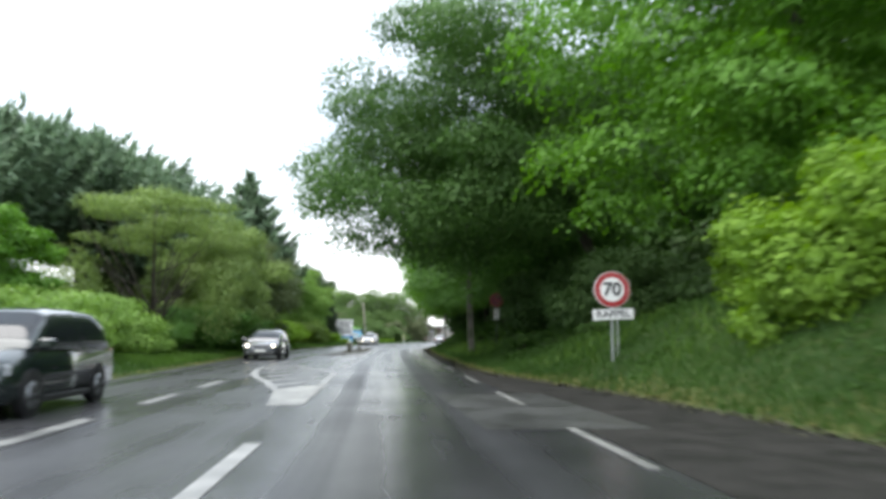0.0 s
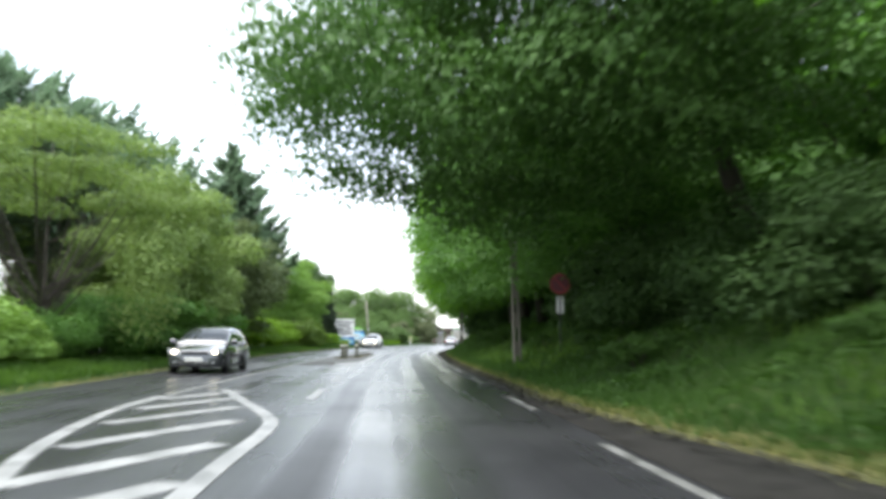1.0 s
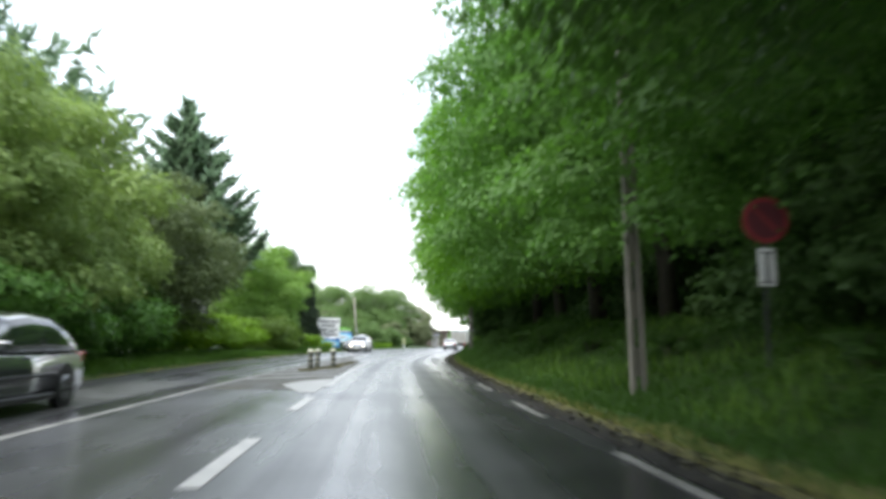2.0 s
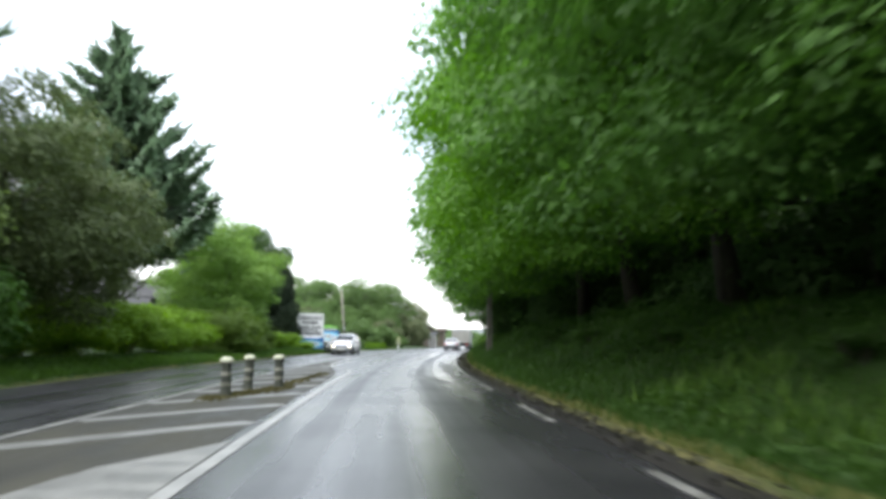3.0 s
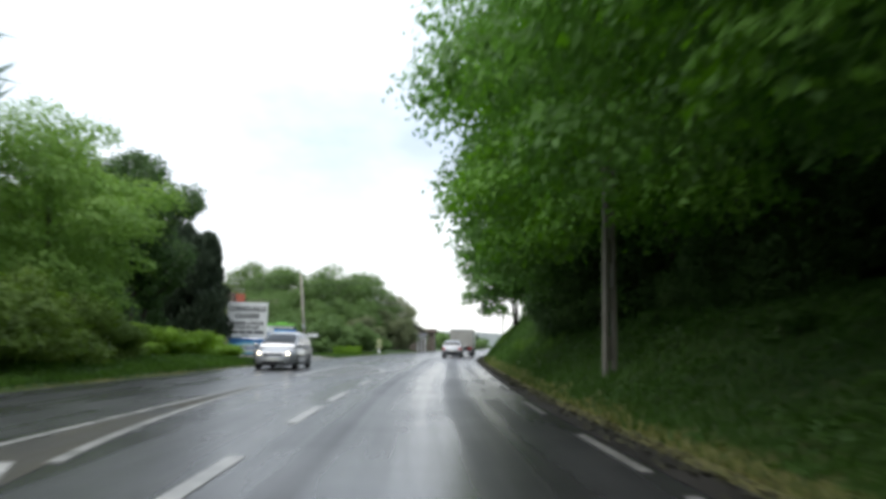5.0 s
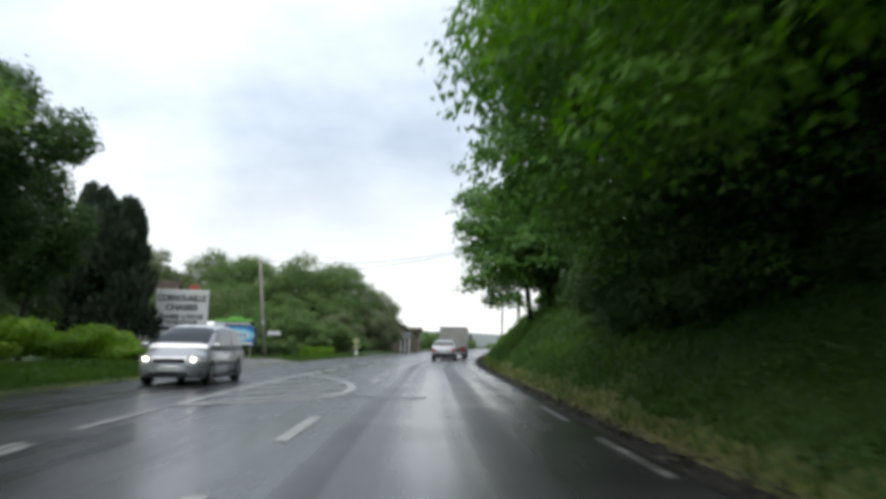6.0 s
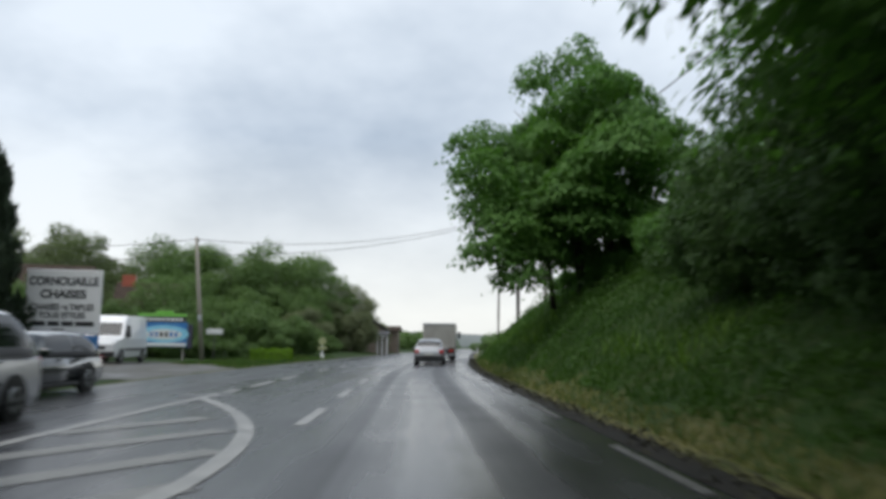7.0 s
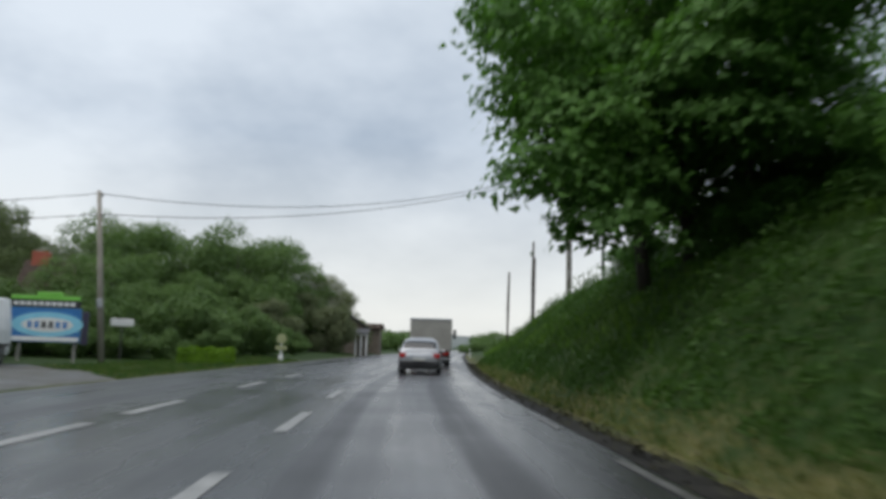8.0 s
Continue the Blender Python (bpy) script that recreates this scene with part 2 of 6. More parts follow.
M_LEAF_OLIVE = leaf_mat("olive_grey_leaves", (0.105, 0.170, 0.048), (0.29, 0.385, 0.125))
M_LEAF_DARK = leaf_mat("dark_shrub_leaves", (0.030, 0.066, 0.020), (0.090, 0.155, 0.048), 0.35, spec=0.15)
M_LEAF_HOLM = leaf_mat("dark_olive_leaves", (0.054, 0.078, 0.030), (0.155, 0.200, 0.080), 0.35)
M_LEAF_FAR = leaf_mat("far_wood_leaves", (0.058, 0.108, 0.034), (0.165, 0.250, 0.082))
M_LEAF_ELDER = leaf_mat("pale_flowering_leaves", (0.085, 0.110, 0.050), (0.23, 0.26, 0.14))
M_LEAF_BIRCH = leaf_mat("birch_leaves", (0.110, 0.215, 0.045), (0.30, 0.45, 0.115))
M_LEAF_MASS = leaf_mat("olive_green_bush_leaves", (0.070, 0.125, 0.024), (0.19, 0.28, 0.06))
M_NEEDLE = leaf_mat("blue_green_needles", (0.10, 0.160, 0.095), (0.25, 0.345, 0.215), 0.3)
M_CYPRESS = leaf_mat("dark_cypress_sprays", (0.022, 0.036, 0.022), (0.058, 0.082, 0.046), 0.1)
M_BARK = mat("wet_bark", (0.025, 0.020, 0.015), (0.085, 0.070, 0.055), 3.0, 0.8, 0.9, 14.0, stretch=(1, 1, 0.25))
M_CONCRETE = mat("weathered_concrete", (0.17, 0.165, 0.145), (0.34, 0.33, 0.295), 1.3, 0.75, 0.3, 30.0)
M_POLE = mat("dark_weathered_concrete", (0.10, 0.094, 0.076), (0.21, 0.197, 0.16), 1.3, 0.75, 0.3, 30.0)
M_WOODPOLE = mat("grey_wooden_pole", (0.17, 0.155, 0.125), (0.36, 0.33, 0.28), 1.0, 0.8, 0.5, 20.0, stretch=(6, 6, 0.5))
M_GALV = mat("galvanised_steel", (0.38, 0.39, 0.40), (0.56, 0.57, 0.58), 6.0, 0.45, 0.05, 40.0, 0.8)
M_SIGN_WHITE = mat("white_sign_sheet", (0.70, 0.70, 0.69), (0.82, 0.82, 0.81), 1.2, 0.35, 0.02, 30.0)
M_SIGN_RED = mat("red_sign_sheet", (0.26, 0.016, 0.020), (0.38, 0.026, 0.030), 1.5, 0.4, 0.02, 30.0)
M_SIGN_FADED = mat("faded_red_sign_sheet", (0.22, 0.020, 0.026), (0.32, 0.035, 0.042), 2.0, 0.5, 0.02, 30.0)
M_SIGN_MAROON = mat("dulled_maroon_sign_sheet", (0.085, 0.014, 0.022), (0.14, 0.024, 0.034), 2.0, 0.5, 0.02, 30.0)
M_SIGN_DARKBLUE = mat("dark_blue_sign_sheet", (0.03, 0.03, 0.06), (0.06, 0.05, 0.09), 2.0, 0.5, 0.02, 30.0)
M_INK = mat("black_lettering", (0.012, 0.012, 0.014), (0.03, 0.03, 0.032), 3.0, 0.45, 0.0)
M_BOARD = mat("white_painted_board", (0.78, 0.78, 0.77), (0.88, 0.88, 0.87), 0.9, 0.5, 0.06, 18.0)
M_BLUE = mat("deep_blue_board", (0.030, 0.15, 0.40), (0.050, 0.22, 0.54), 1.5, 0.4, 0.02, 30.0)
M_CYAN = mat("light_blue_board", (0.20, 0.54, 0.72), (0.32, 0.68, 0.84), 2.0, 0.4, 0.02, 30.0)
M_GREEN_BOARD = mat("bright_green_board", (0.14, 0.45, 0.05), (0.24, 0.62, 0.10), 2.0, 0.4, 0.02, 30.0)
M_WEED = leaf_mat("brownish_weed_blades", (0.062, 0.062, 0.026), (0.17, 0.152, 0.072), 0.3)
M_BROWN_ROOF = mat("dark_brown_roof_tiles", (0.030, 0.022, 0.017), (0.075, 0.056, 0.044), 1.6, 0.9, 0.5, 14.0, spec=0.15)
M_BOLLARD = mat("dirty_white_bollard", (0.10, 0.10, 0.072), (0.52, 0.51, 0.43), 5.0, 0.6, 0.2, 25.0)
M_CAP = mat("cream_plastic_cap", (0.42, 0.43, 0.30), (0.66, 0.67, 0.52), 5.0, 0.5, 0.1, 25.0)
M_BAND = mat("grey_green_band", (0.05, 0.055, 0.045), (0.12, 0.125, 0.10), 4.0, 0.5, 0.1, 25.0)
M_GLASS = mat("dark_car_glass", (0.010, 0.012, 0.014), (0.020, 0.023, 0.026), 2.0, 0.05, 0.0, spec=0.5)
M_TYRE = mat("wet_tyre_rubber", (0.008, 0.008, 0.008), (0.02, 0.02, 0.02), 6.0, 0.55, 0.15, 40.0)
M_RIM = mat("alloy_rim", (0.32, 0.33, 0.34), (0.50, 0.51, 0.52), 6.0, 0.35, 0.05, 40.0, 0.8)
M_TRIM = mat("black_plastic_trim", (0.012, 0.012, 0.013), (0.028, 0.028, 0.030), 5.0, 0.5, 0.1, 50.0)
M_SILVER = glossy("silver_car_paint", (0.40, 0.41, 0.43), 0.3, 0.45)
M_GREYCAR = glossy("dark_grey_car_paint", (0.10, 0.105, 0.112), 0.16, 0.5, 1.0)
M_DARKCAR = glossy("black_green_car_paint", (0.016, 0.024, 0.024), 0.16, 0.2, 1.0)
M_VANWHITE = glossy("white_van_paint", (0.74, 0.75, 0.76), 0.35)
M_PLATE = mat("pale_number_plate", (0.60, 0.60, 0.56), (0.72, 0.72, 0.68), 5.0, 0.4, 0.0)
M_HEAD_ON = glowing("lit_headlight", (1.0, 0.90, 0.66), 4.5)
M_HEAD = mat("clear_headlight", (0.24, 0.25, 0.26), (0.44, 0.45, 0.46), 8.0, 0.12, 0.1, 40.0, 0.3)
M_TAIL = mat("red_tail_lamp", (0.28, 0.012, 0.010), (0.42, 0.024, 0.018), 8.0, 0.15, 0.05, 40.0)
M_TAIL_ON = glowing("lit_tail_lamp", (0.34, 0.014, 0.016), 0.10)
M_TARP = mat("grey_beige_truck_tarpaulin", (0.27, 0.26, 0.23), (0.42, 0.405, 0.365), 1.2, 0.6, 0.2, 10.0)
M_WALL = mat("pale_render_wall", (0.52, 0.49, 0.43), (0.68, 0.65, 0.59), 0.6, 0.85, 0.2, 20.0)
M_STONE = mat("brown_stone_wall", (0.10, 0.078, 0.060), (0.20, 0.165, 0.13), 1.4, 0.85, 0.6, 12.0)
M_SLATE = mat("wet_slate_roof", (0.036, 0.036, 0.038), (0.095, 0.094, 0.098), 1.5, 0.65, 0.6, 9.0, spec=0.25, stretch=(1, 1, 3))
M_TILE = mat("red_clay_roof", (0.26, 0.062, 0.036), (0.42, 0.115, 0.066), 1.2, 0.7, 0.5, 14.0)
M_WOODWHITE = mat("white_joinery", (0.62, 0.62, 0.60), (0.78, 0.78, 0.76), 2.0, 0.5, 0.05, 30.0)
M_WIRE = mat("black_cable", (0.012, 0.012, 0.012), (0.025, 0.025, 0.025), 3.0, 0.6, 0.0)
M_LEAF_COVER = leaf_mat("bank_plant_leaves", (0.025, 0.064, 0.012), (0.078, 0.152, 0.030), 0.35)
# woods paled and greyed: the base colour carries the haze of distance
M_HILL_HAZED = mat("hazed_wooded_hill", (0.11, 0.130, 0.125), (0.17, 0.190, 0.180), 0.02, 0.9, 0.0, 0.15)
M_EARTH = mat("dark_woodland_floor", (0.018, 0.017, 0.010), (0.050, 0.052, 0.024), 0.6, 0.9, 0.6, 8.0)
M_YELLOW = mat("yellow_green_flowers", (0.26, 0.28, 0.12), (0.44, 0.46, 0.26), 6.0, 0.7, 0.1, 40.0)


# ---- mesh helpers ----
def part(name, bm, material, parent=None, label="", smooth=False):
    """One bmesh as one mesh object, under a thing or a part."""
    me = bpy.data.meshes.new(name)
    bm.to_mesh(me)
    bm.free()
    return shell(name, me, material, parent, label, smooth)


def shell(name, me, material, parent=None, label="", smooth=False):
    if smooth:
        me.polygons.foreach_set("use_smooth", [True] * len(me.polygons))
    me.materials.append(material)
    ob = new(name, me)
    ob.parent = parent
    if label:
        ob["label"] = label
    return ob


def thing(name, x, y, z, rz=0, label="", category="", group="", kind=""):
    ob = new(name)
    ob.matrix_basis = pose(x, y, z, 0, 0, rz)
    ob.empty_display_size = 0.2
    return tagged(ob, label, category, group, kind)


def faces_of(name, verts, faces):
    me = bpy.data.meshes.new(name)
    me.from_pydata([tuple(v) for v in verts], [], faces)
    me.update()
    return me


def box(x0, y0, z0, x1, y1, z1, bevel=0.0, bm=None, seg=1):
    bm = bm or bmesh.new()
    m = Matrix.Translation(((x0 + x1) / 2, (y0 + y1) / 2, (z0 + z1) / 2)) @ Matrix.Diagonal((abs(x1 - x0), abs(y1 - y0), abs(z1 - z0), 1))
    got = bmesh.ops.create_cube(bm, size=1.0, matrix=m)
    if bevel:
        edges = list({e for v in got["verts"] for e in v.link_edges})
        bmesh.ops.bevel(bm, geom=edges, offset=bevel, segments=seg, affect="EDGES")
    return bm


def rod(r0, r1, depth, m, sides=14, bm=None):
    bm = bm or bmesh.new()
    bmesh.ops.create_cone(bm, cap_ends=True, segments=sides, radius1=r0, radius2=r1, depth=depth, matrix=m)
    return bm


def tube(points, radii, sides=8, bm=None):
    """A tapered, bent limb through points."""
    bm = bm or bmesh.new()
    rings = []
    for i, p in enumerate(points):
        a, b = Vector(points[max(i - 1, 0)]), Vector(points[min(i + 1, len(points) - 1)])
        q = (b - a).to_track_quat("Z", "Y")
        rings.append([bm.verts.new(Vector(p) + q @ Vector((radii[i] * math.cos(2 * math.pi * k / sides), radii[i] * math.sin(2 * math.pi * k / sides), 0))) for k in range(sides)])
    for r, s in zip(rings, rings[1:]):
        for k in range(sides):
            bm.faces.new((r[k], r[(k + 1) % sides], s[(k + 1) % sides], s[k]))
    bm.faces.new(rings[0][::-1])
    bm.faces.new(rings[-1])
    return bm


def loft(rings, bm=None, close=True):
    """Skin over rings of points that have the same count."""
    bm = bm or bmesh.new()
    vs = [[bm.verts.new(p) for p in r] for r in rings]
    n = len(rings[0])
    for a, b in zip(vs, vs[1:]):
        for k in range(n):
            bm.faces.new((a[k], a[(k + 1) % n], b[(k + 1) % n], b[k]))
    if close:
        bm.faces.new(vs[0][::-1])
        bm.faces.new(vs[-1])
    bmesh.ops.recalc_face_normals(bm, faces=bm.faces)
    return bm


def quads(centres, axes, sides, name, corners=4):
    """Many small four-cornered leaves: centre, half length axis, half width axis; folded along the rib."""
    n = len(centres)
    nor = np.cross(axes, sides)
    nor /= np.linalg.norm(nor, axis=1)[:, None] + 1e-9
    fold = nor * np.linalg.norm(sides, axis=1)[:, None] * 0.45
    q = corners
    co = np.empty((n, q, 3))
    if q == 4:
        co[:, 0], co[:, 1] = centres - axes, centres + sides + fold
        co[:, 2], co[:, 3] = centres + axes, centres - sides + fold
    else:
        co[:, 0], co[:, 1], co[:, 2] = centres - axes * 0.8 + sides * 1.25, centres + axes * 1.15, centres - axes * 0.8 - sides * 1.25
    me = bpy.data.meshes.new(name)
    me.vertices.add(q * n)
    me.vertices.foreach_set("co", co.ravel())
    me.loops.add(q * n)
    me.loops.foreach_set("vertex_index", np.arange(q * n, dtype=np.int32))
    me.polygons.add(n)
    me.polygons.foreach_set("loop_start", np.arange(0, q * n, q, dtype=np.int32))
    me.update(calc_edges=True)
    return me


def unit(v):
    return v / (np.linalg.norm(v, axis=1)[:, None] + 1e-9)


def leaves(name, clumps, count, size, seed, droop=0.35, narrow=0.5, corners=3, tier=0.0):
    """A crown: leaves on the skins of many clumps (x, y, z, rx, ry, rz), fewest where clumps lie inside others.
    tier: how far each clump is a bough, leafy on top, hollow below and hanging at its rim."""
    rng = np.random.default_rng(seed)
    c = np.array(clumps, float)
    area = (c[:, 3] * c[:, 4] + c[:, 4] * c[:, 5] + c[:, 3] * c[:, 5])
    pick = rng.choice(len(c), int(count * 1.7), p=area / area.sum())
    d = unit(rng.normal(size=(len(pick), 3)))
    r = rng.random(len(pick)) ** 0.30 * (1 + 0.11 * rng.normal(size=len(pick)))
    p = c[pick, :3] + d * c[pick, 3:] * r[:, None]
    if tier:
        under = (d[:, 2] < 0) & (rng.random(len(p)) < tier)
        p[under, 2] += 2 * np.abs(d[under, 2] * c[pick[under], 5] * r[under]) * rng.uniform(0.4, 1.0, under.sum())
        d[under, 2] *= -0.6
        rim = np.hypot(d[:, 0], d[:, 1]) * r
        p[:, 2] -= tier * 1.1 * rim ** 2.5 * c[pick, 5]
    wob = np.sin(p[:, [1, 2, 0]] * 5.3 + c[pick, :3] * 7.1) + np.sin(p[:, [2, 0, 1]] * 11.7)
    p += wob * c[pick, 3:] * 0.09
    depth = np.full(len(p), 9.0)
    for row in c:
        depth = np.minimum(depth, np.linalg.norm((p - row[:3]) / row[3:], axis=1))
    keep = rng.random(len(p)) < np.clip((depth - 0.35) / 0.45, 0.12, 1)
    p, d = p[keep][:count], d[keep][:count]
    n = len(p)
    nor = unit(d * 0.85 + rng.normal(size=(n, 3)) * 0.38 + np.array([0, 0, 0.40]))
    ax = unit(np.cross(nor, rng.normal(size=(n, 3))) + d * 0.35 - np.array([0, 0, droop]))
    si = unit(np.cross(nor, ax))
    ln = size * rng.uniform(0.6, 1.35, n)[:, None] / 2
    return quads(p, ax * ln, si * ln * narrow, name, corners)


# ---- plan: the road's lines, x by y ----
def curve(*knots):
    """A smooth line through rough knots (y, x)."""
    ys = np.arange(-60.0, 420.0, 1.0)
    xs = np.interp(ys, [k[0] for k in knots], [k[1] for k in knots])
    k = np.exp(-0.5 * (np.arange(-12, 13) / 4.0) ** 2)
    pad = np.concatenate([xs[0] + (np.arange(-12, 0)) * (xs[1] - xs[0]), xs, xs[-1] + np.arange(1, 13) * (xs[-1] - xs[-2])])
    xs = np.convolve(pad, k / k.sum(), "valid")
    return lambda y: float(np.interp(y, ys, xs))


centre = curve((-60, -1.2), (0, -1.33), (20, -1.42), (34, -1.5), (44, -1.42), (50, -1.3), (57, -1.13), (65, -0.87), (72, -0.6), (76, -0.22), (85, 0.5), (90, 1.1), (95.4, 1.68), (108, 3.35), (114, 4.08), (121, 5.05), (128, 6.0), (142, 8.5), (160, 12.2), (200, 20.5), (260, 34), (420, 74))
second = curve((-60, -3.9), (10, -3.95), (22, -4.1), (30, -4.35), (40, -4.15), (54, -3.88), (60, -3.65), (69, -3.36), (80, -2.65), (94, -1.25), (99, -0.75), (108, 0.3), (115, 1.55), (123, 2.65), (128, 3.4), (142, 5.8), (160, 9.3), (200, 17.6), (420, 71))
left_edge = curve((-60, -6.9), (20, -7.0), (36, -7.5), (50, -7.6), (63, -7.75), (77, -7.2), (88, -6.2), (97, -5.0), (108, -3.6), (121, -1.5), (128, -0.4), (142, 2.0), (160, 5.7), (200, 14.0), (420, 67.5))
lane = curve((-60, 3.68), (8, 3.68), (22, 3.78), (36, 3.93), (60, 3.98), (120, 4.03), (420, 4.0))
right_line = lambda y: centre(y) + lane(y)
bay = curve((-60, 5.3), (6, 5.3), (14, 5.2), (17, 4.6), (21, 3.6), (24, 3.1), (28, 2.95), (420, 2.9))
right_edge = lambda y: max(bay(y), right_line(y) + 0.60) if y < 30 else right_line(y) + 0.60


def ground_z(x, y):
    """Height of the ground: flat by the road, a grass bank up to the wood on one side, gently rolling on the other."""
    s = x - right_edge(y)
    if s > -0.2:
        high = float(np.interp(y, [-30, 17, 22, 27.5, 32, 60, 95, 118, 140, 165, 220], [2.0, 2.0, 1.66, 1.66, 2.0, 2.1, 2.5, 3.6, 3.9, 2.4, 0.6]))
        wide = float(np.interp(y, [-30, 18, 24, 34, 50, 62, 95, 118, 140, 165], [3.2, 3.2, 5.0, 7.5, 7.5, 6.4, 5.6, 4.6, 4.8, 6]))
        u = min(max((s - 0.25) / wide, 0), 1)
        foot = float(np.interp(y, [14, 26, 72, 98], [0.3, 1, 1, 0]))   # a nearly level foot beside the road, less so where the bank steepens
        z = high * ((1 - foot) * (1 - (1 - u) ** 1.5) + foot * u * u * (3 - 2 * u))
        lumpy = 0.05 * noise.noise((x * 0.7, y * 0.7, 0)) + 0.16 * max(0.0, noise.noise((x * 0.45, y * 0.38, 5)) + 0.1) + 0.05 * noise.noise((x * 1.9, y * 1.6, 8))
        return z + lumpy * min(max(s - 0.1, 0), 1) + min(max(s - 7, 0), 30) * 0.03 - (0.05 if s < 0.02 else 0)
    t = left_edge(y) - x
    if t > 0.2:
        flat = float(np.interp(y, [112, 120, 150, 158], [1, 0.12, 0.12, 1]))   # the lot lies level with the road
        return flat * 0.10 * min(t - 0.2, 3) + 0.07 * noise.noise((x * 0.4, y * 0.4, 3)) * min(t, 1) + min(max(t - 6, 0), 40) * 0.015 - 0.02
    return -0.08


def ribbon(name, lo, hi, y0, y1, z, material, step=1.0, across=1, thick=0.0, parent=None, label="", kind=""):
    """A strip of surface between two lines, x by y, with sides that go down by thick."""
    n = max(2, int((y1 - y0) / step) + 1)
    verts, faces, uv = [], [], []
    cols = across + 1
    for i in range(n):
        y = y0 + (y1 - y0) * i / (n - 1)
        a, b = lo(y), hi(y)
        for k in range(cols):
            verts.append((a + (b - a) * k / across, y, z))
    top = len(verts)
    for i in range(n - 1):
        for k in range(across):
            j = i * cols + k
            faces.append((j, j + 1, j + cols + 1, j + cols))
    if thick:
        for i in range(n):
            for k in (0, across):
                v = verts[i * cols + k]
                verts.append((v[0], v[1], z - thick))
        for i in range(n - 1):
            j = top + 2 * i
            faces.append((i * cols, (i + 1) * cols, j + 2, j))
            faces.append((i * cols + across, j + 1, j + 3, (i + 1) * cols + across))
        faces.append((0, top, top + 1, across))
        e = (n - 1) * cols
        faces.append((e, e + across, top + 2 * n - 1, top + 2 * n - 2))
    me = faces_of(name, verts, faces)
    layer = me.uv_layers.new(name="along")
    idx = np.empty(len(me.loops), dtype=np.int32)
    me.loops.foreach_get("vertex_index", idx)
    co = np.array([(v[0] - centre(v[1]), v[1]) for v in verts])
    layer.data.foreach_set("uv", co[idx].ravel())
    ob = shell(name, me, material, parent, label)
    return tagged(ob, kind=kind)


# ---- the ground: one sheet to the horizon ----
def build_ground():
    """Columns that run along the road's two edges, closest by the road; a share of dry earth is kept for each corner."""
    left = [70, 50, 36, 26, 19, 14, 10.5, 8, 6, 4.5, 3.3, 2.4, 1.7, 1.2, 0.8, 0.5, 0.25, 0.05, -0.25]
    right = [-0.25, -0.03, 0.10, 0.25, 0.42, 0.6, 0.8, 1.05, 1.35, 1.7, 2.1, 2.6, 3.2, 3.9, 4.8, 5.8, 7, 8.5, 10.5, 13, 17, 22, 28, 36, 48, 65]
    ys = np.concatenate([[-4000, -1200, -400, -120], np.arange(-50, 200, 0.8), np.arange(200, 400, 6), [430, 500, 700, 1200, 2500, 4500]])
    verts, dry, wood = [], [], []
    for y in ys:
        c = min(max(y, -50), 398)
        near = -51 < y < 401
        row = [(-4000, 0), (-1200, 0), (-350, 0), (-140, 0)] + [(left_edge(c) - t, t) for t in left] + [(right_edge(c) + t, t) for t in right] + [(150, 9), (350, 9), (1200, 9), (4000, 9)]
        for k, (x, s) in enumerate(row):
            far = abs(x) > 130 or not near
            verts.append((x, y, (0.3 if near else -0.4) if far else ground_z(x, y)))
            wood.append(0.0 if far or k < 23 or y > 106 else min(max((s - 6.4 + 1.5 * noise.noise((x * 0.3, y * 0.3, 6))) / 2.0, 0), 1))
            edge = 0.85 if k > 22 else 0.5
            dry.append(0.0 if far else float(np.interp(y, [9, 24], [0.35, 1])) * min(max(1.1 - s / edge + 1.1 * noise.noise((x * 0.9, y * 0.5, 4)), 0), 1))
    nx = len(verts) // len(ys)
    faces = [(j * nx + i, j * nx + i + 1, (j + 1) * nx + i + 1, (j + 1) * nx + i) for j in range(len(ys) - 1) for i in range(nx - 1)]
    me = faces_of("ground", verts, faces)
    me.attributes.new("dry", "FLOAT", "POINT").data.foreach_set("value", dry)
    me.attributes.new("wood", "FLOAT", "POINT").data.foreach_set("value", wood)
    g = shell("ground", me, M_GRASS_GROUND, smooth=True)
    tagged(g, "wet green grass ground with a bank beside the road", "ground", kind="structure")


build_ground()

road = ribbon("road", left_edge, right_edge, -50, 400, 0.0, M_ROAD, 1.0, 8, 0.14, kind="structure")
tagged(road, "wet dark grey asphalt road with worn white markings", "road")
shoulder = ribbon("shoulder", lambda y: right_line(y) + 0.16, lambda y: right_edge(y) - 0.02, -48, 330, 0.005, M_SHOULDER, 1.0, 2, kind="structure")
tagged(shoulder, "dark wet broken asphalt shoulder beside the edge line", "pavement")
median_side = curve((-60, -1.64), *[(y, centre(y) - 0.22) for y in range(44, 70, 3)], (72, -0.9), (75, -1.4), (77.5, -2.0), (80, -2.0), (84, -1.75), (88.5, -1.5), (92.2, -1.2), (420, -1.2))
median = ribbon("median_paving", lambda y: second(y) + 0.1, lambda y: max(median_side(y), second(y) + 0.12), 46.5, 91.6, 0.004, M_MEDIAN, 1.0, 2, kind="structure")
tagged(median, "dirty olive-grey median asphalt under faded hatching", "pavement")
lot = ribbon("gravel_lot", lambda y: left_edge(y) - 9.5, lambda y: left_edge(y) - 0.05 - 0.22 * abs(noise.noise((y * 0.6, 4, 4))) - 0.62 * max(0.0, y - 130.5) ** 1.1, 119.5, 139, 0.55, M_GRAVEL, 0.6, 14, 0.5, kind="structure")
for v in lot.data.vertices:
    v.co.z = ground_z(v.co.x, v.co.y) + 0.03 if v.co.z > 0.3 else -0.4
tagged(lot, "wet pale gravel parking lot beside the road", "ground")
